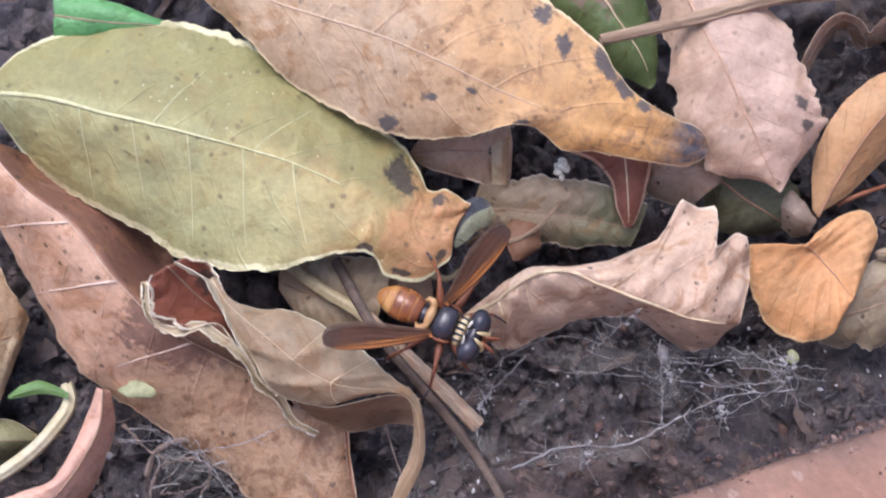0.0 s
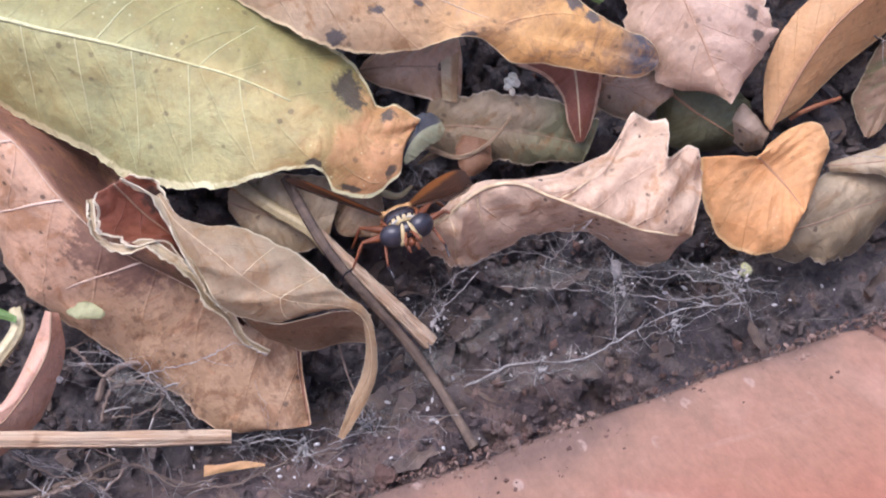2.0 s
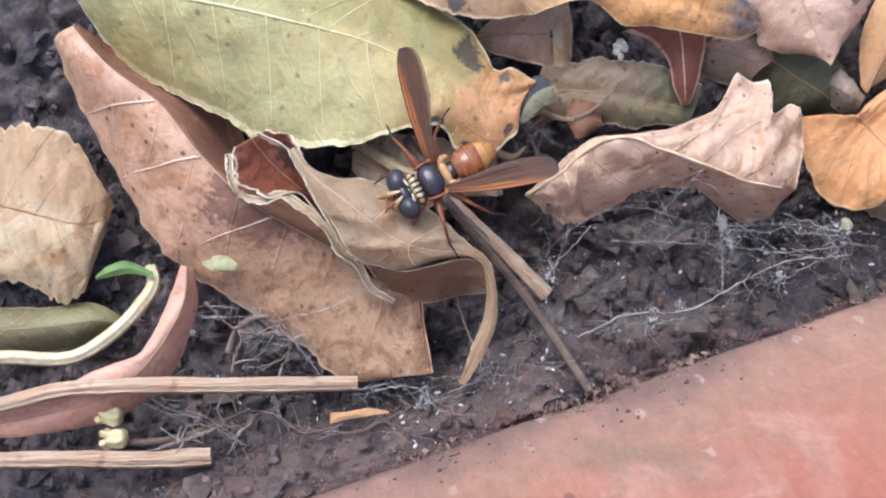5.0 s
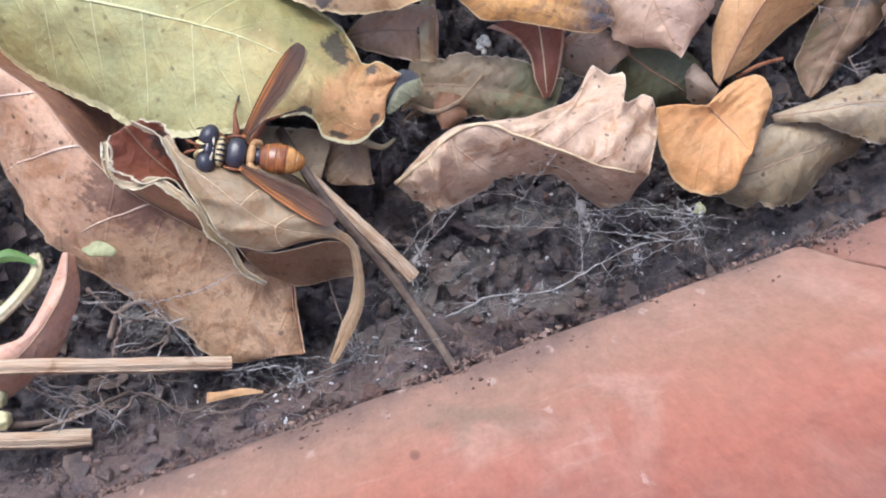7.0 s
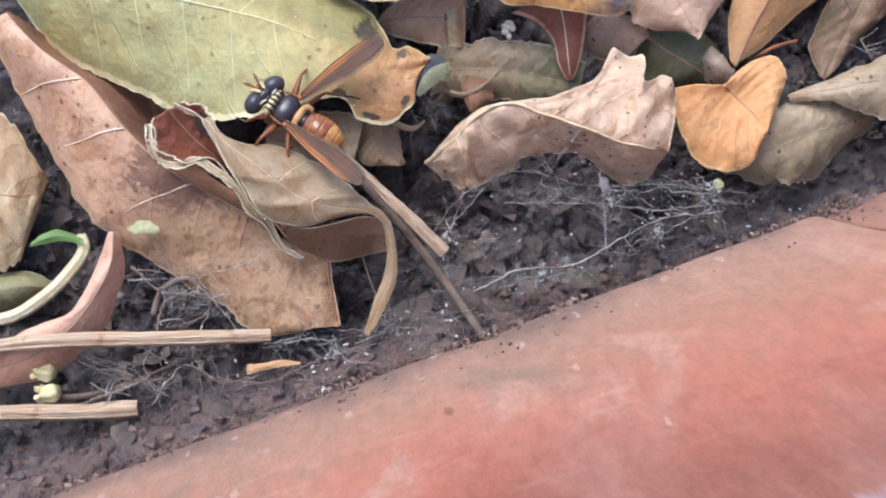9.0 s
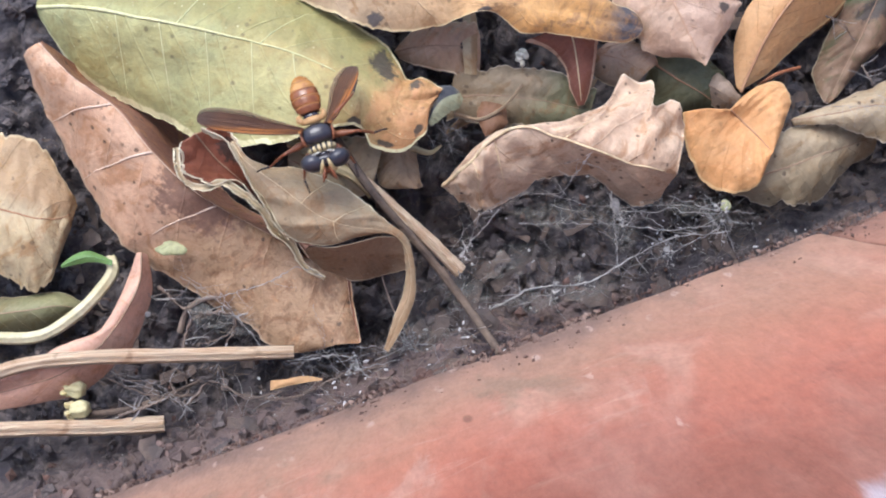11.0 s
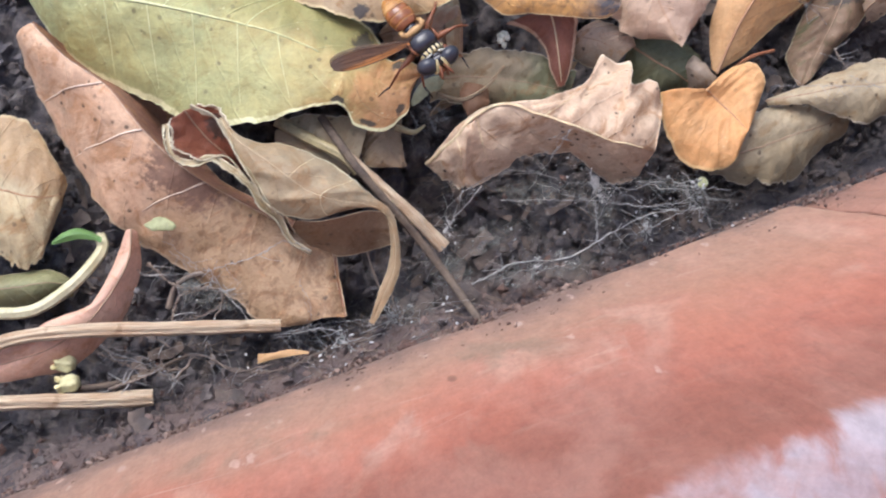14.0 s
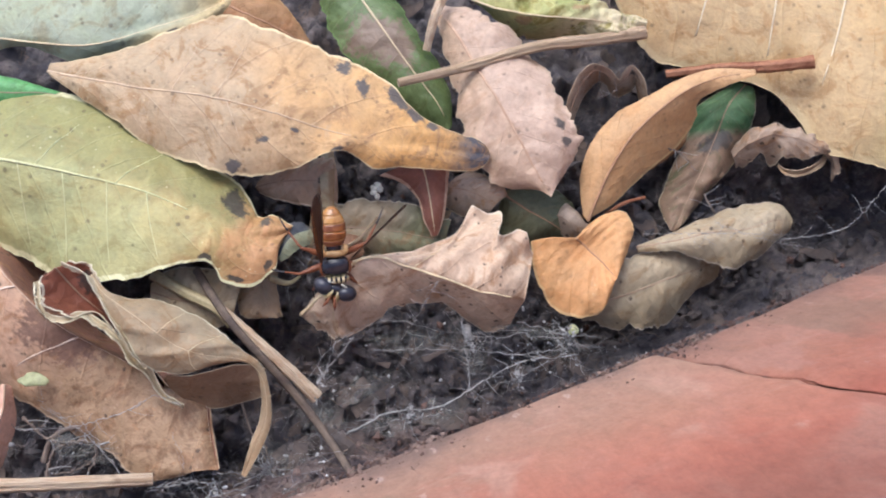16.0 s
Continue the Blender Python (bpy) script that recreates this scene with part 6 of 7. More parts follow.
def film_mat():
    """Old silk matted into a thin grey veil with holes."""
    g = Graph("silk_veil")
    at = g.coords()
    n, m = g.noise(at, 900, 6, 0.7, 1.5), g.noise(at, 260, 4, 0.6, 0.8)
    g.done(g.mix(m, (0.30, 0.29, 0.25), (0.20, 0.185, 0.165)), 0.9, g.bump(n, 0.0004, 0.8), 0.2)
    g.put(g.bsdf.inputs["Alpha"], g.math("MULTIPLY", g.step(n, 0.40, 0.62), g.step(m, 0.36, 0.6, 0.05, 0.55)))
    return g.mat


FILM = film_mat()


def silk_film(at, along, wide, turn, seed):
    """A sagging sheet of matted silk, drawn out to points where it is tied down."""
    v, f, n, m = [], [], 18, 8
    for i in range(n + 1):
        for j in range(m + 1):
            p, q = 2 * i / n - 1, 2 * j / m - 1
            w = wide * (0.25 + 0.75 * (1 - p * p)) * (1 + 0.6 * wobble((p * 2.5, math.copysign(1, q), seed), 1.0, seed))
            x, y = along * p, w * q
            z = 0.9 * wobble((x, y, seed), 0.3, seed) + 0.8 * p * p * wobble((p, q, seed), 1.0, seed + 3) - 0.6 * (1 - p * p)
            v.append((x * math.cos(turn) - y * math.sin(turn), x * math.sin(turn) + y * math.cos(turn), z))
    for i in range(n):
        f += [(i * (m + 1) + j, (i + 1) * (m + 1) + j, (i + 1) * (m + 1) + j + 1, i * (m + 1) + j + 1) for j in range(m)]
    ob = part("silk_film", mesh_of("silk_film", np.array(v) * MM, f), FILM)
    ob.location = Vector(at) * MM
    tagged(ob, "thin grey veil of matted old silk over the soil", "silk", "silk films")


for at, along, wide, turn in (((11.0, -2.2, 3.2), 6.5, 1.3, 0.05), ((4.8, -7.3, 2.4), 3.5, 1.6, 0.5), ((17.2, -4.4, 3.4), 2.4, 1.5, 1.5), ((24.0, -1.6, 3.0), 5.0, 0.9, -0.06), ((27.6, -3.0, 2.6), 2.0, 1.2, 0.8),
                              ((8.5, -11.6, 2.4), 4.5, 1.3, 0.2), ((13.5, -10.4, 2.8), 3.4, 1.5, 0.25), ((-0.2, -10.5, 3.0), 2.2, 2.6, 1.5), ((-5.0, -15.5, 2.2), 3.6, 2.0, -0.4), ((-27.0, -13.5, 2.2), 4.0, 1.6, -0.3)):
    silk_film(at, along, wide, turn, 3.7 * at[0] + at[1])


FANS = []


def silk_fan(at, ends, count, reach, r):
    """Strands that meet in a knot: some run to given ends, the rest fray out round it and fork."""
    spots = [np.array(e, float) + np.array([DICE.gauss(0, 0.5) for _ in range(3)]) for e in ends]
    for _ in range(count // 3):
        a, d = DICE.uniform(0, 6.28), reach * DICE.uniform(0.15, 0.8)
        spots.append(np.array((at[0] + d * math.cos(a), at[1] + 0.7 * d * math.sin(a), at[2] + DICE.uniform(-2.2, 0.8))))
    for k, end in enumerate(spots):
        t = np.linspace(0, 1, 14)[:, None]
        start = np.array(at) + np.array([DICE.gauss(0, 0.5), DICE.gauss(0, 0.7), DICE.gauss(0, 0.3)])
        far = float(np.linalg.norm(end - start))

        def strand(p, q, size, thick):
            line = p * (1 - t) + q * t - np.array((0, 0, 0.5)) * t * (1 - t)
            line = line + np.array([[0.09 * size * wobble((w * 5, k, c), 1.0, k + c) for c in (0.0, 5.0, 9.0)] for w in t[:, 0]]) * np.sin(math.pi * t)
            FANS.append(tube(line, thick * np.array([0.9 + 0.8 * wobble((i * 0.8, k, 2), 1.0, k) for i in range(14)]), 4))
            return line
        line = strand(start, end, far, r * DICE.uniform(0.5, 1.3))
        for _ in range(2 if k < len(ends) else 1):
            i = DICE.randrange(3, 12)
            strand(line[i], line[i] + np.array((DICE.gauss(0, 0.22 * far), DICE.gauss(0, 0.18 * far), DICE.uniform(-1.5, 0.2))), 0.5 * far, 0.5 * r)
    for _ in range(30):
        b = 0.04 + 0.2 * DICE.random() ** 2
        v, f = ball(b * DICE.uniform(0.8, 2.2), b, 0.7 * b, rings=5, sides=7, turn=(DICE.uniform(0, 90), DICE.uniform(0, 90), DICE.uniform(0, 180)))
        FANS.append((v + np.array(at) + np.array([DICE.gauss(0, 0.42), DICE.gauss(0, 0.6), DICE.gauss(0, 0.3)]), f))


silk_fan((16.6, -3.4, 4.0), [(15.7, 0.6, 5.0), (17.0, -7.6, 2.5), (27.0, -2.0, 4.0), (8.0, -1.8, 3.5), (22.0, -4.6, 3.5)], 14, 4.0, 0.045)
silk_fan((27.7, -2.6, 3.8), [(29.6, -6.0, 1.5), (22.0, -1.6, 4.0), (32.0, -2.6, 2.5), (26.4, -0.6, 3.0)], 16, 3.6, 0.05)
silk_fan((-0.5, -6.6, 3.4), [(1.8, -2.7, 4.5), (3.5, -1.0, 5.0), (-0.2, -12.0, 2.0), (-1.0, -9.0, 3.0)], 8, 2.6, 0.06)
silk_fan((21.8, -6.6, 3.4), [(17.8, -8.1, 3.4), (28.0, -4.6, 3.0), (22.2, -9.0, 1.5)], 8, 3.0, 0.05)
silk_fan((-12.3, -18.9, 2.2), [(-19.0, -18.6, 2.5), (-8.3, -17.6, 2.6), (-12.8, -21.2, 2.0)], 12, 3.0, 0.06)
silk_fan((-6.2, -16.4, 2.4), [(-8.2, -13.2, 2.4), (-2.0, -16.8, 2.2), (-4.4, -18.4, 2.6), (-10.6, -18.2, 2.4)], 12, 3.4, 0.05)
silk_fan((9.5, -11.2, 2.8), [(4.6, -12.6, 2.6), (14.0, -10.4, 3.0)], 16, 3.2, 0.045)

fan_v, fan_f = joined(FANS)
tagged(part("silk_knotwork", mesh_of("silk_knotwork", fan_v * MM, fan_f), WEB), "dusty knots of silk with strands fanning out over the soil", "silk", kind="stuff")


SHREDS = []


def silk_strand(points, r0, r1, material=None, label="thick dusty strand of old silk over the soil", shreds=14):
    """A strand with shorter threads hanging off it."""
    p = np.asarray(points, float)
    n = 40
    line = spline(p, np.linspace(0, 1, n))
    k = DICE.uniform(0, 50)
    for i in range(n):
        line[i] += 0.28 * np.array([wobble((i * 0.7, k, q), 1.0, k + q) for q in (0, 4, 8)])
    rad = 0.62 * np.linspace(r0, r1, n) * np.array([1 + 1.1 * wobble((i * 0.6, k, 3), 1.0, k) for i in range(n)])
    for _ in range(shreds):
        at = line[DICE.randrange(n)]
        a, d = DICE.uniform(0, 6.28), DICE.uniform(0.6, 3.2)
        t = np.linspace(0, 1, 6)[:, None]
        q = at + t * np.array((d * math.cos(a), d * math.sin(a), -DICE.uniform(0, 1.5))) + 0.25 * np.sin(3 * t + k) * t * np.array((math.sin(a), -math.cos(a), 0))
        SHREDS.append(tube(q, np.linspace(0.35 * r0, 0.18 * r0, 6), 4))
    base = line[n // 2].copy()
    v, f = tube(line, rad, 5)
    ob = part("silk_strand", mesh_of("silk_strand", (v - base) * MM, f), material or WEB)
    ob.location = Vector(base) * MM
    tagged(ob, label, "silk", "silk strands")


silk_strand([(2.3, -12.9, 2.0), (6.9, -10.7, 2.5), (13.2, -10.1, 3.0), (17.1, -7.9, 3.5), (21.2, -5.8, 3.5), (28.8, -4.5, 3.0)], 0.15, 0.12)
silk_strand([(-2.3, -7.1, 2.0), (0.3, -3.5, 3.0), (5.7, -0.5, 4.0), (15.4, -2.0, 4.0), (22.9, -1.8, 4.0), (27.7, -2.2, 3.0)], 0.05, 0.04)
silk_strand([(5.7, -3.5, 3.0), (16.0, -3.9, 4.0), (21.2, -4.4, 3.5), (28.3, -3.7, 3.0)], 0.07, 0.08)
silk_strand([(8.9, -2.3, 3.0), (10.8, -0.2, 7.0), (13.0, 2.2, 12.0)], 0.07, 0.05)
silk_strand([(15.6, -0.3, 5.0), (16.0, -3.6, 4.0), (16.7, -9.7, 2.0)], 0.10, 0.07)
silk_strand([(21.2, -4.4, 3.5), (21.6, -6.3, 3.0), (21.9, -8.2, 2.0)], 0.05, 0.03)
silk_strand([(26.2, -1.0, 3.0), (27.1, -3.4, 3.0), (29.7, -6.0, 1.5)], 0.06, 0.03)
silk_strand([(28.3, -3.4, 3.0), (32.1, -3.7, 2.5)], 0.05, 0.03)
silk_strand([(-2.3, -12.5, 1.0), (1.2, -12.9, 2.0), (7.5, -10.4, 2.5)], 0.06, 0.04)
silk_strand([(-38.7, -19.4, 3.0), (-33.7, -20.8, 3.0), (-30.0, -23.5, 1.0)], 0.045, 0.035)
silk_strand([(-30.9, -9.3, 10.0), (-26.1, -12.6, 6.0), (-20.8, -18.8, 3.0)], 0.035, 0.03)
silk_strand([(-19.8, -18.7, 2.5), (-12.4, -18.4, 2.5), (-11.3, -19.8, 2.0), (-8.4, -20.7, 3.0)], 0.12, 0.08)
silk_strand([(-8.0, -13.8, 2.0), (-6.8, -16.1, 2.0), (-5.1, -17.8, 2.0), (-1.7, -17.0, 2.0)], 0.11, 0.08)
silk_strand([(-16.7, -12.9, 4.0), (-15.5, -16.3, 4.0), (-17.3, -20.1, 2.0)], 0.03, 0.03)
for points in (([(-31.4, -16.6, 0.0), (-30.3, -13.6, 1.0), (-27.8, -12.8, 1.5), (-25.6, -13.4, 1.5), (-26.3, -16.1, 1.0)], 0.34, 0.22), ([(-34.1, -9.8, 1.0), (-30.3, -12.7, 1.5), (-27.2, -13.1, 1.5)], 0.26, 0.2), ([(-39.7, -19.7, 1.0), (-35.6, -21.5, 1.0), (-32.6, -22.2, 1.0), (-30.1, -23.4, 1.0)], 0.16, 0.12), ([(-32.7, -20.3, 0.5), (-30.7, -22.8, 1.0), (-28.2, -20.4, 1.5), (-23.9, -22.3, 2.0), (-20.3, -21.7, 2.0)], 0.22, 0.16), ([(-7.2, -11.4, 2.0), (-6.6, -14.5, 2.0), (-5.7, -17.3, 2.0)], 0.16, 0.12)):
    silk_strand(*points, ROOTPALE, "pale curly rootlet on the dark soil", 4)
for points in (([(-36.7, -8.6, 1.0), (-34.6, -11.2, 1.5), (-30.9, -11.2, 1.5), (-28.4, -11.3, 2.0)], 0.07, 0.05), ([(-27.0, -10.8, 3.0), (-24.6, -14.4, 2.5), (-22.2, -16.2, 2.0)], 0.06, 0.05), ([(-18.5, -18.1, 2.0), (-13.0, -17.0, 2.5), (-8.1, -17.0, 2.5), (-5.1, -17.3, 2.0)], 0.07, 0.05), ([(36.8, 9.1, 5.0), (45.4, 9.0, 5.0), (54.5, 9.3, 3.0)], 0.05, 0.04), ([(45.7, 10.6, 4.0), (50.4, 8.7, 4.0), (58.2, 8.4, 0.0)], 0.05, 0.04), ([(54.2, 9.5, 0.0), (62.6, 11.1, 0.0), (67.4, 15.7, 1.0)], 0.09, 0.06)):
    silk_strand(*points)
for points in (([(33.5, 30.6, 3.0), (33.4, 28.0, 2.0), (34.1, 25.9, -1.0)], 0.07, 0.05), ([(35.4, 29.9, 2.0), (35.7, 27.7, 1.0), (35.4, 25.5, -1.0)], 0.06, 0.05), ([(41.4, 21.9, -1.0), (43.2, 20.8, 0.0), (45.3, 19.1, -2.0)], 0.14, 0.08), ([(46.0, 16.1, -2.0), (46.7, 13.8, -1.0), (47.7, 12.5, -2.0)], 0.16, 0.08)):
    silk_strand(*points, ROOTPALE, "pale dry fibre caught between leaves", 5)
for points in (([(-4.2, 8.2, 3.0), (-2.4, 6.8, 3.0), (-1.6, 4.8, 2.0)], 0.05, 0.04), ([(-4.6, 7.3, 2.5), (-3.8, 6.0, 2.5), (-4.2, 4.3, 1.5)], 0.06, 0.04), ([(-3.5, 7.8, 3.0), (-1.4, 7.3, 3.0), (-0.1, 6.1, 2.0)], 0.05, 0.03)):
    silk_strand(*points, label="fine white hair of silk under a leaf tip")
silk_strand([(-26.5, -12.1, 6.9), (-21.6, -10.8, 7.7), (-17.5, -9.2, 8.4), (-15.3, -10.2, 7.9)], 0.07, 0.06, shreds=6)
silk_strand([(-30.9, -9.6, 6), (-26.3, -12.5, 4.5), (-24.3, -14.5, 3.5), (-22.4, -16.9, 4)], 0.06, 0.05, shreds=6)
silk_strand([(-38.2, -19.9, 2), (-33.7, -21.4, 1.8), (-29.5, -23.8, 1.5)], 0.08, 0.05, shreds=6)
silk_strand([(-38, -24, 1), (-33.8, -22.6, 1.2), (-31.8, -21.5, 1)], 0.3, 0.2, ROOT, "pale mossy rootlet beside the straw", 6)
silk_strand([(-27.3, -18.8, 1.2), (-26.1, -21.2, 1.5), (-23.7, -22.1, 1.5), (-19.4, -22.3, 2), (-16, -20.9, 2)], 0.12, 0.1, ROOT, "curly rootlet below the orange splinter", 12)
silk_strand([(-36.9, -23.6, 0.5), (-32.0, -21.9, 1.0), (-29.5, -21.9, 1.0)], 0.35, 0.25, BARK, "mossy fibre on the soil", 6)
silk_strand([(-34.3, -17.8, 0.5), (-29.6, -20.1, 1.0), (-26.7, -21.2, 1.0), (-22.6, -22.1, 1.5), (-18.6, -22.1, 2.0), (-13.6, -19.8, 2.0), (-9.0, -19.0, 2.5)], 0.11, 0.08, ROOT, "curly brown rootlet on the soil", 10)
silk_strand([(-30.6, -13.4, 0.0), (-27.0, -12.9, 1.0), (-25.4, -14.1, 1.5), (-27.5, -15.8, 1.0), (-30.5, -16.3, 0.0)], 0.13, 0.1, ROOT, "looped brown rootlet on the soil", 10)
shred_v, shred_f = joined(SHREDS)
tagged(part("silk_shreds", mesh_of("silk_shreds", shred_v * MM, shred_f), WEB), "fine silk shreds hanging off the strands", "silk", kind="stuff")

# ---------------------------------------------------------------- the fly
def build_fly():
    """A wasp-like fly twelve millimetres long; it faces +x, its thorax at the origin."""
    fly = thing("fly", (0, 0, 30), "wasp-like fly with amber abdomen and smoky brown wings", "fly")
    fly.rotation_mode = "QUATERNION"

    def put(name, pieces, material, label="", parent=None):
        v, f = joined(pieces)
        return part(name, mesh_of(name, v * MM, f), material, parent or fly, label)

    def shell(x0, x1, ry, rz, z=0.0, corner=0.35, sides=28, rows=14):
        """A rounded block between two cross sections, as the plates of a thorax are."""
        verts, faces = [], []
        for i in range(rows):
            q = 2 * i / (rows - 1) - 1
            fat = (1 - abs(q) ** 3.2) ** 0.5 * (1 - corner) + corner * (1 - q * q) ** 0.5 if abs(q) < 1 else 0.02
            for k in range(sides):
                a = 2 * math.pi * k / sides
                c, s = math.cos(a), math.sin(a)
                verts.append((x0 + (x1 - x0) * (q + 1) / 2, ry * fat * math.copysign(abs(c) ** 0.8, c), z + rz * fat * math.copysign(abs(s) ** 0.9, s)))
        for i in range(rows - 1):
            faces += [(i * sides + k, i * sides + (k + 1) % sides, (i + 1) * sides + (k + 1) % sides, (i + 1) * sides + k) for k in range(sides)]
        return np.array(verts), faces + [tuple(reversed(range(sides))), tuple(range((rows - 1) * sides, rows * sides))]

    thorax = put("thorax", [shell(-1.25, 1.05, 1.62, 1.1), shell(-1.0, 0.9, 1.75, 0.7, -0.35)], BLACK, "glossy slate-black thorax")
    for side in (-1, 1):
        put("margin", [tube([(-1.0, 1.52 * side, 0.35), (-0.3, 1.66 * side, 0.42), (0.4, 1.6 * side, 0.42), (0.95, 1.4 * side, 0.35)], (0.1, 0.15, 0.15, 0.08), 7)], RUSTY, parent=thorax)
    collar = put("collar", [shell(0.95, 1.95, 1.48, 0.98, 0.0, 0.6)], YELLOW, "cream-yellow collar with black bars")
    for y in (-1.12, -0.56, 0.0, 0.56, 1.12):
        line = [(1.02 + 0.8 * q, y * (0.96 - 0.1 * q), 0.99 * math.sqrt(max(0.03, 1 - (y / 1.62) ** 2)) * (1 - 0.35 * abs(2 * q - 1) ** 3)) for q in np.linspace(0.0, 0.95, 8)]
        put("bar", [tube(line, (0.1, 0.13, 0.14, 0.14, 0.13, 0.12, 0.1, 0.06), 6)], BLACK, parent=collar)
    # the scutellum: a cream plate whose horns run back on both sides
    put("scutellum", [ball(0.42, 1.2, 0.45, (-1.55, 0, 0.5), 10, 18)], HONEY, "cream-yellow scutellum")
    for side in (-1, 1):
        put("horn", [tube([(-1.45, 0.85 * side, 0.55), (-1.85, 1.3 * side, 0.45), (-2.25, 1.32 * side, 0.3), (-2.5, 1.02 * side, 0.18)], (0.3, 0.33, 0.26, 0.1), 8)], HONEY)
    put("waist", [ball(0.85, 0.85, 0.6, (-2.15, 0, -0.15), 10, 16)], BLACK)
    head = put("head", [ball(0.72, 1.5, 0.95, (2.65, 0, -0.05), 12, 20)], BLACK, "black face with cream stripes between dark eyes")
    for side in (-1, 1):
        put("eye", [ball(0.93, 1.22, 1.12, (2.72, 1.32 * side, 0.06), 16, 22, turn=(0, 0, 14 * side))], EYE, "large slate-grey compound eye", head)
        line = [(2.70 + 1.02 * math.cos(a), (0.26 + 0.62 * q) * side, 0.05 + 1.1 * math.sin(a)) for q, a in zip(np.linspace(0, 1, 14), np.linspace(1.35, -0.85, 14))]
        put("stripe", [tube(line, np.r_[0.06, 0.11, 0.15, np.linspace(0.18, 0.29, 9), 0.22, 0.1], 8, 0.6)], YELLOW, "cream stripe along the eye", head)
        rear = [(2.0 + 0.25 * math.cos(b), (0.35 + 1.55 * q) * side, 0.1 + 0.95 * math.sin(b)) for q, b in zip(np.linspace(0, 1, 9), np.linspace(1.45, 0.1, 9))]
        put("rim", [tube(rear, (0.06, 0.1, 0.13, 0.14, 0.14, 0.13, 0.11, 0.08, 0.04), 7)], SILVER, "silvery rim behind the eye", head)
        put("antenna", [tube([(3.5, 0.2 * side, 0.45), (3.95, 0.34 * side, 0.62), (4.5, 0.52 * side, 0.42), (4.95, 0.72 * side, 0.12)], (0.1, 0.11, 0.19, 0.06), 7)], RUSTY, parent=head)
        put("palp", [tube([(3.35, 0.3 * side, -0.75), (3.8, 0.42 * side, -1.0), (4.15, 0.38 * side, -1.35)], (0.16, 0.2, 0.08), 7)], RUSTY, parent=head)
    put("snout", [ball(0.42, 0.42, 0.42, (3.45, 0, -0.7), 8, 12)], RUSTY, parent=head)
    put("neck", [ball(0.4, 0.75, 0.7, (2.1, 0, 0), 8, 14)], BLACK, parent=head)

    # abdomen: an egg in five lapping rings that pale towards its pointed end
    def girth(x):
        q = (-2.45 - x) / 4.3
        return 1.5 * math.sqrt(max(0.015, math.sin(math.pi * min(1.0, 0.1 + 0.9 * q) ** 0.85)))

    def hoop(x0, x1, lip):
        rows = [(x, girth(x) * (1 + lip * k / 6), -0.05 * (x + 2.6) ** 2 * 0.5) for k, x in enumerate(np.linspace(x0, x1, 7))]
        ring = [(x, r * math.cos(q), 0.74 * r * math.sin(q) + z) for x, r, z in rows for q in np.linspace(0, 2 * math.pi, 26, endpoint=False)]
        faces = [(i * 26 + k, (i + 1) * 26 + k, (i + 1) * 26 + (k + 1) % 26, i * 26 + (k + 1) % 26) for i in range(6) for k in range(26)]
        return np.array(ring), faces + [tuple(range(26)), tuple(reversed(range(156, 182)))]

    edges = (-2.45, -3.2, -4.15, -5.05, -5.9, -6.7)
    abdomen = put("abdomen", [hoop(edges[0], edges[1] + 0.14, 0.02)], RUSTY, "dark rust base of the abdomen")
    for k in range(5):
        if k:
            put("abdomen_ring", [hoop(edges[k], edges[k + 1] + 0.14, 0.02)], (AMBER, AMBER, GOLDEN, GOLDEN)[k - 1], ("glossy amber abdomen ring", "", "golden abdomen ring", "")[k - 1], abdomen)
        put("band", [hoop(edges[k + 1] + 0.16, edges[k + 1], 0.0)], BANDED, parent=abdomen)
    # legs: hip, knee, ankle, toe
    for side in (-1, 1):
        for hip, knee, ankle, toe in (((1.0, 0.9, -0.9), (2.3, 2.2, -0.7), (3.3, 2.7, -2.4), (4.6, 2.6, -3.2)),
                                      ((0.0, 1.0, -1.0), (0.7, 4.0, -0.4), (0.9, 5.6, -2.3), (0.7, 7.1, -3.2)),
                                      ((-1.0, 0.9, -1.0), (-2.4, 3.6, -0.1), (-3.8, 4.9, -2.2), (-5.3, 5.8, -3.2))):
            pts = [np.array((p[0], p[1] * side, p[2])) for p in (hip, knee, ankle, toe)]
            leg = put("leg", [tube(spline(pts[:2], np.linspace(0, 1, 8)), (0.24, 0.33, 0.38, 0.38, 0.33, 0.25, 0.19, 0.15), 9)], RUSTY, "rust-red leg")
            put("shin", [tube(spline(pts[1:3], np.linspace(0, 1, 6)), (0.12, 0.16, 0.16, 0.14, 0.12, 0.1), 7)], RUSTY, parent=leg)
            bent = [pts[2], pts[2] * 0.5 + pts[3] * 0.5 + np.array((0, 0, 0.25)), pts[3]]
            put("foot", [tube(spline(bent, np.linspace(0, 1, 9)), (0.09, 0.12, 0.08, 0.11, 0.07, 0.1, 0.07, 0.09, 0.05), 6)], BLACK, parent=leg)
    wings = []
    for side in (-1, 1):
        us, vs = np.linspace(0, 1, 34), np.linspace(0, 1, 11)
        rows, uvs = [], []
        for u in us:
            tip = math.sqrt(max(0.0, 1 - (max(0.0, u - 0.74) / 0.262) ** 2))
            lead = 0.25 + 0.35 * math.sin(math.pi * u) - 0.55 * (1 - tip)
            chord = (0.62 + 1.75 * min(1.0, u / 0.55) ** 0.9) * (0.25 + 0.75 * tip) * (1 if u < 0.97 else 0.8)
            for v in vs:
                ripple = 0.06 * math.sin(v * 16 + u * 3) * v * (1 - 0.5 * u) + 0.22 * v * v * math.sin(math.pi * u)
                rows.append((-10.4 * u, side * (lead - v * chord), ripple + 0.45 * u * u))
                uvs.append((u, v))
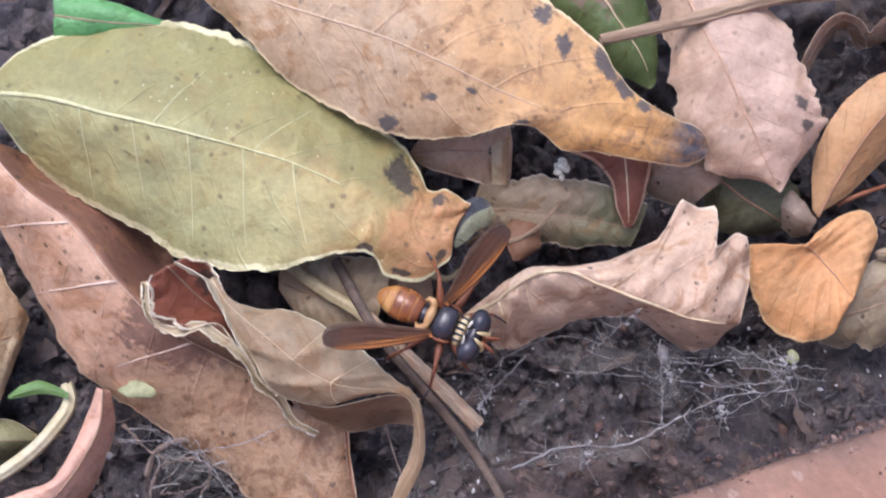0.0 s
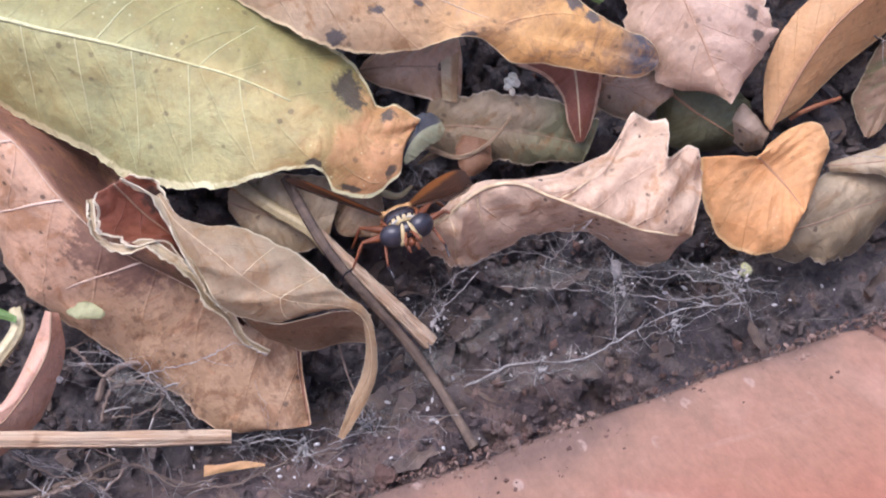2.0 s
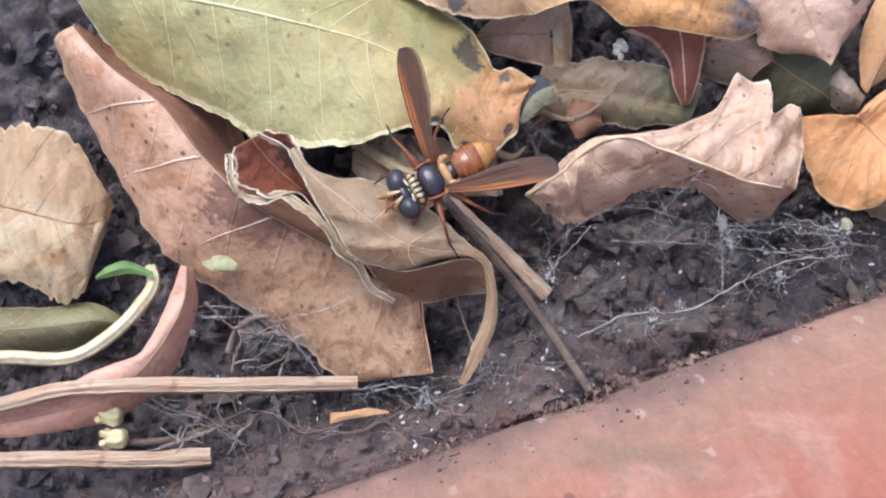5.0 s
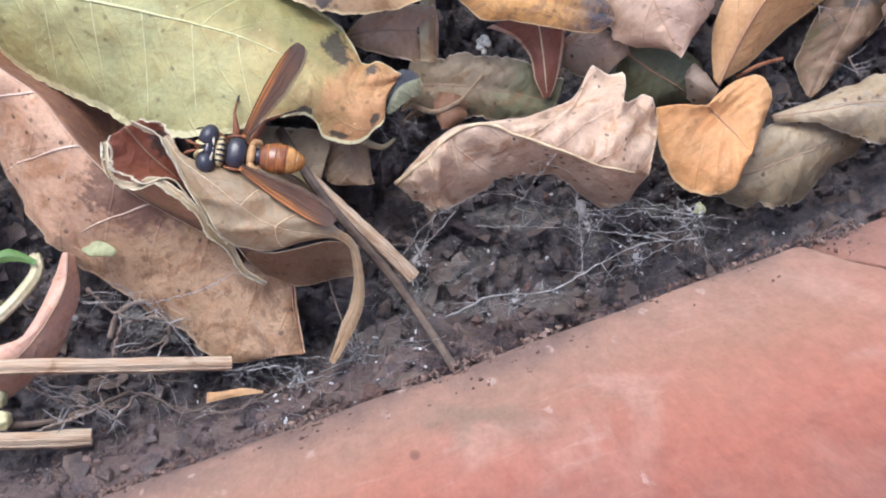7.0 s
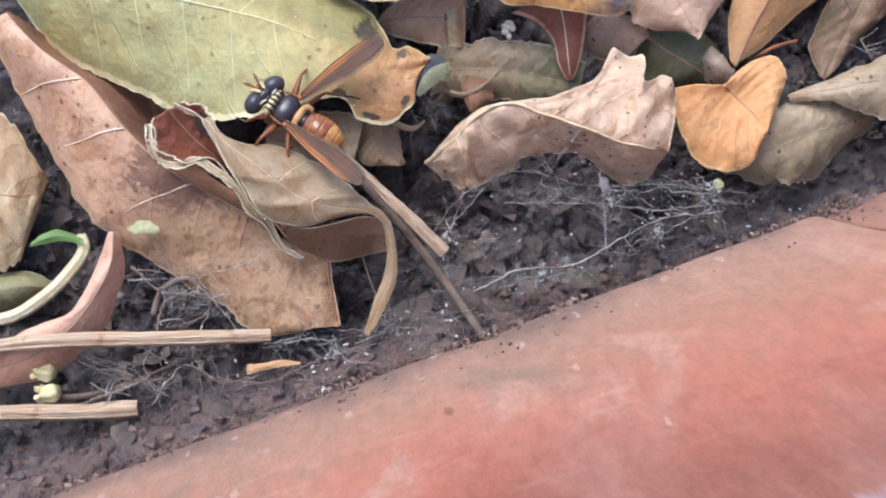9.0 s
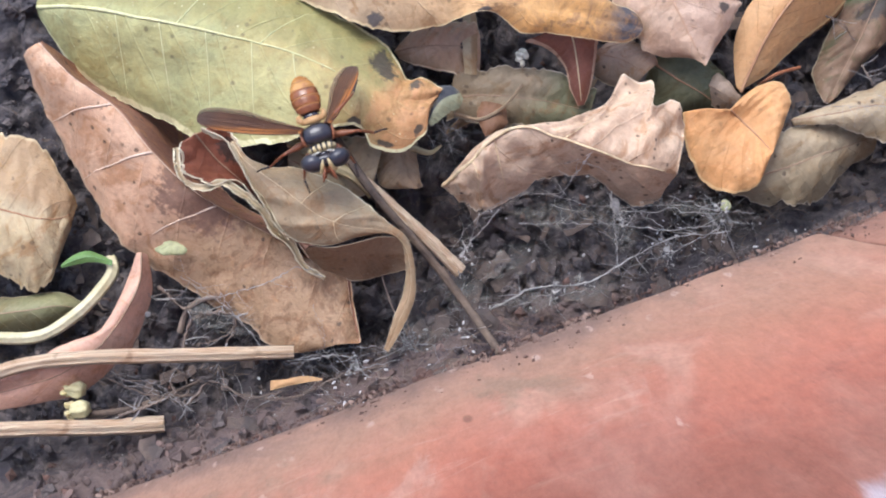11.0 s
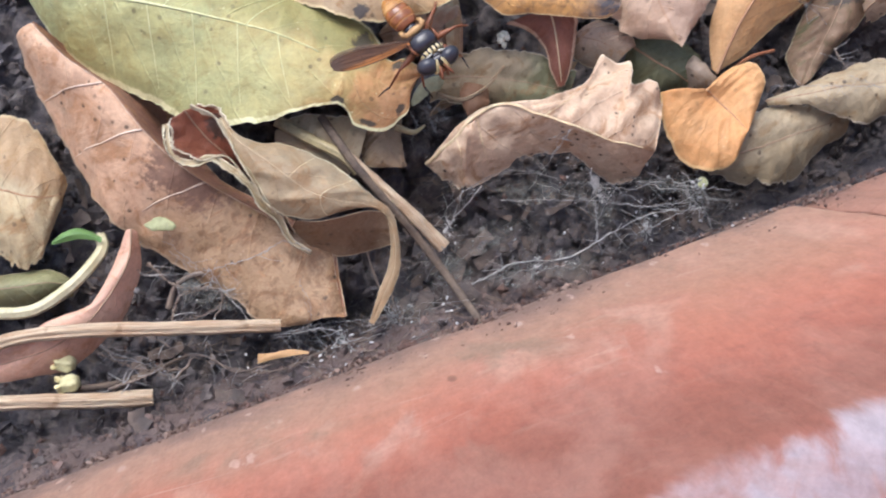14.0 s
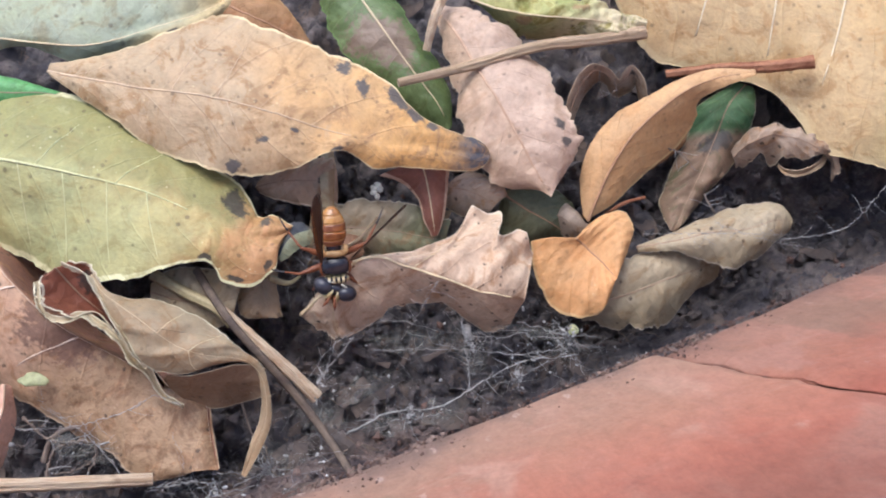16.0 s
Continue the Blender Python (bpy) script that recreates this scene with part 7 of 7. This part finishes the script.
        n = len(vs)
        v = np.array(rows)
        f = [(i * n + j, i * n + j + 1, (i + 1) * n + j + 1, (i + 1) * n + j) for i in range(len(us) - 1) for j in range(n - 1)]
        both = np.concatenate([v, v - np.array((0, 0, 0.02))])
        f += [tuple(len(v) + k for k in reversed(q)) for q in f]
        wing = part("wing", mesh_of("wing", both * MM, f, np.array(uvs * 2)), WING, fly, "smoky brown wing with orange leading edge")
        grid = v.reshape(len(us), n, 3)
        for j0, j1, r in ((0, 0, 0.075), (2, 1, 0.05), (3, 4, 0.035), (5, 6, 0.03), (7, 8, 0.022)):
            line = np.array([grid[i, j0] + (grid[i, j1] - grid[i, j0]) * i / len(us) for i in range(1, len(us) - 2)]) + np.array((0, 0, 0.03))
            put("wing_vein", [tube(line, np.linspace(r, 0.5 * r, len(line)), 5)], VEINED, parent=wing)
        for i in (12, 20):
            put("wing_vein", [tube(grid[i, 2:7] + np.array((0, 0, 0.02)), np.full(5, 0.025), 5)], VEINED, parent=wing)
        wings.append(wing)
    return fly, head, abdomen, wings[0], wings[1]


fly, fly_head, fly_abdomen, wing_right, wing_left = build_fly()

# seconds; x, y, z of the thorax in millimetres; heading, pitch and roll in degrees
FLIGHT = [
    (0, -4.1, 0.2, 11.1, -23, 5, -3), (0.15, -4.1, 0.2, 11, -30, 14, -3), (0.3, -3.9, -0.3, 7.6, -52, 51, -7),
    (0.6, -4.4, 1.9, 7.2, -67, 62, -3), (1, -3.5, 1.3, 7.2, -70, 63, -3), (1.6, -3.9, 2.1, 7.2, -64, 64, 0),
    (2.5, -3.6, 2.1, 7.1, -79, 63, -5), (3, -9.4, 0.9, 10.6, -118, 23, 4), (4.2, -11.2, 0.2, 14.5, -142, 8, 0),
    (5.5, -13.3, 0.7, 13.1, -162, 0, 0), (5.8, -15.8, 2.2, 12.6, -174, 0, 0), (6, -18.9, 1.3, 12.2, -183, 1, -1),
    (7.5, -17.6, 2.1, 12.1, -187, 1, 0), (7.9, -17.7, 2.3, 12.1, -187, 1, 0), (8, -17.7, 2.9, 12.1, -192, 1, -1),
    (8.3, -16.2, 4.2, 12.1, -206, 3, 2), (9, -16.7, 4.3, 12.2, -211, 2, 4), (9.5, -16.7, 4.3, 12.1, -212, 2, 3),
    (9.6, -18.2, 3.7, 11.8, -173, 1, -1), (9.7, -20.1, 2.2, 13, -161, 1, 0), (9.8, -15.5, 2.7, 13.9, -135, 3, 1),
    (9.9, -18.1, 3.6, 15, -101, 1, -1), (10, -25.8, -0.4, 16, -88, -1, -1), (10.1, -21.5, -0.5, 15.1, -87, -2, 0),
    (10.2, -20, -0.7, 14, -78, -1, 0), (11.2, -13.5, 4, 18, -70, 0, 0), (12.3, -4.3, 10.9, 13, -50, 5, 0),
    (12.5, -2.9, 11, 12.1, -49, 1, -2), (13, -2.2, 11.1, 12, -45, 4, -1), (13.5, -2.1, 11, 12, -55, 5, -1),
    (14, -2.9, 11.9, 12.1, -51, 1, 1), (14.5, -1.6, 11.8, 12, -57, 5, -1), (14.7, 1.2, 11, 12, -53, 5, 0),
    (14.8, 2.3, 11.4, 12, -60, 5, 0), (14.9, 0.8, 9.3, 12, -71, 4, -2), (15, 1.5, 6.1, 12.1, -85, 2, -1),
    (15.2, 2, 9.4, 12, -102, 5, 0), (15.3, 1.8, 9.5, 12, -91, 0, 6), (15.5, 1.7, 4.2, 10.1, -96, -32, -2),
    (16, 1.6, 4.5, 10.1, -87, -33, -2),
]
# seconds, how far each wing is swung out from the back, how far its tip is raised, and its twist
SWING_RIGHT = [
    (0, 36, 29, 0), (0.15, 66, 40, -10), (0.3, 95, 51, -20), (0.6, 115, 50, -32), (1, 115, 46, -44),
    (1.6, 125, 50, -4), (2.5, 117, 33, -20), (3, 63, 20, 0), (5.5, 81, 11, 0), (6, 68, 10, 0),
    (7.5, 68, 11, 0), (8, 68, 11, 0), (9, 72, 1, 0), (9.5, 75, 4, 0), (9.6, 35, 9, 0),
    (9.7, 62, 12, 0), (9.8, 72, 9, 0), (9.9, 57, -16, 0), (10, 29, -26, 0), (10.1, 66, 9, 0),
    (10.2, 70, 9, 0), (12.3, 77, 28, 0), (12.5, 68, 20, 0), (13, 43, 5, 0), (13.5, 60, 4, 0),
    (14, 85, 27, 0), (14.5, 87, 26, 0), (14.7, 83, 50, 0), (14.8, 90, 36, 0), (14.9, 79, 40, 0),
    (14.95, 57, 8, 0), (15, 35, -23, 0), (15.2, 31, -14, 0), (15.3, 51, 12, 0), (15.5, 9, 42, -62),
    (16, 6, 33, -58),
]
SWING_LEFT = [
    (0, 115, 40, 0), (0.15, 128, 38, 44), (0.3, 141, 35, 88), (0.6, 145, 32, 80), (1, 149, 36, 68),
    (1.6, 152, 20, 88), (2.5, 164, 32, 52), (2.75, 96, 8, 26), (2.88, 62, -4, 13), (3, 29, -17, 0),
    (5.5, 20, 1, 0), (6, 30, -5, 0), (7.5, 24, -5, 0), (8, 21, -3, 0), (9, 13, 8, 0),
    (9.5, 12, 10, 0), (9.6, 51, 8, 0), (9.7, 40, 14, 0), (9.8, 45, 12, 0), (9.9, 65, 6, 0),
    (10, 57, 4, 0), (10.1, 60, 14, 0), (10.2, 38, -17, 0), (12.3, 54, -38, 60), (12.5, 55, -39, 68),
    (13, 60, -41, 60), (13.5, 48, -38, 64), (14, 48, -42, 68), (14.5, 40, -36, 68), (14.6, 16, -27, 2),
    (14.7, -9, -18, -64), (14.8, -45, -10, -60), (14.85, -4, -24, -30), (14.9, 36, -37, 0), (15, 59, -37, 0),
    (15.1, 72, 0, 0), (15.2, 85, 38, 0), (15.3, 80, 37, 0), (15.4, 56, 24, -36), (15.5, 31, 11, -72),
    (16, 42, 19, -68),
]
# seconds; how far the head is lifted and turned to its left
NOD = [(0.0, 5, 0), (0.3, -16, 0), (2.5, -16, 0), (3.0, 22, -8), (5.5, 0, 0), (8.0, 0, 0), (9.0, 8, -14), (9.5, 8, -14), (9.7, 0, 0), (12.5, 5, -10), (14.5, 5, -10), (15.3, 8, -10), (15.5, 20, -24), (16.0, 20, -24)]
# seconds; how far the abdomen is curled under and swung to its right
CURL = [(0.0, 0, 0), (0.3, 40, 8), (2.5, 42, 12), (3.0, 8, 0), (5.5, 0, 0), (16.0, 0, 0)]
# seconds; shift in millimetres and turn in degrees, where the fly nudges a leaf
NUDGE_GREEN = [(0.0, 0, 0, 0), (9.7, 0, 0, 0), (10.0, -0.5, -0.5, -1.2), (12.3, -0.4, -0.2, -0.6), (12.5, -0.6, -0.3, -0.8), (14.7, -0.8, -0.5, -1.0), (15.1, -1.0, -0.6, -1.1), (15.4, -1.2, -0.8, -1.4), (16.0, -1.2, -0.8, -1.4)]
NUDGE_ORANGE = [(0.0, -5.0), (10.0, -4.4), (10.2, -4.4), (12.4, -1.3), (13.5, 0.0), (14.5, 1.5), (15.0, 3.6), (15.2, 3.6), (15.4, 0.0), (16.0, 0.0)]


def nudged(ob, dx, dy, turn):
    x, y, z = ob.location
    return pose(x + dx * MM, y + dy * MM, z, 0, 0, turn)


def nodded(lift, aside):
    """The head turned on its neck."""
    return pose(2.0 * MM, 0, 0, 0, -lift, aside) @ pose(-2.0 * MM, 0, 0)


def curled(under, aside):
    """The abdomen bent at the waist."""
    return pose(-2.2 * MM, 0, -0.3 * MM, 0, -under, aside) @ pose(2.2 * MM, 0, 0.3 * MM)


def motions():
    walk(green_leaf, [(t, m) for t, m in [(t, nudged(green_leaf, dx, dy, a)) for t, dx, dy, a in NUDGE_GREEN]])
    walk(orange_leaf, [(t, m) for t, m in [(t, nudged(orange_leaf, 0, 0, a)) for t, a in NUDGE_ORANGE]])
    walk(fly, [(t, pose(x * MM, y * MM, z * MM, roll, -pitch, heading)) for t, x, y, z, heading, pitch, roll in FLIGHT])
    walk(fly_head, [(t, nodded(lift, aside)) for t, lift, aside in NOD])
    walk(fly_abdomen, [(t, curled(under, aside)) for t, under, aside in CURL])
    walk(wing_right, [(t, pose(-0.7 * MM, -1.45 * MM, 0.9 * MM, twist, rise, a)) for t, a, rise, twist in SWING_RIGHT])
    walk(wing_left, [(t, pose(-0.7 * MM, 1.45 * MM, 0.9 * MM, twist, rise, -a)) for t, a, rise, twist in SWING_LEFT])


motions()
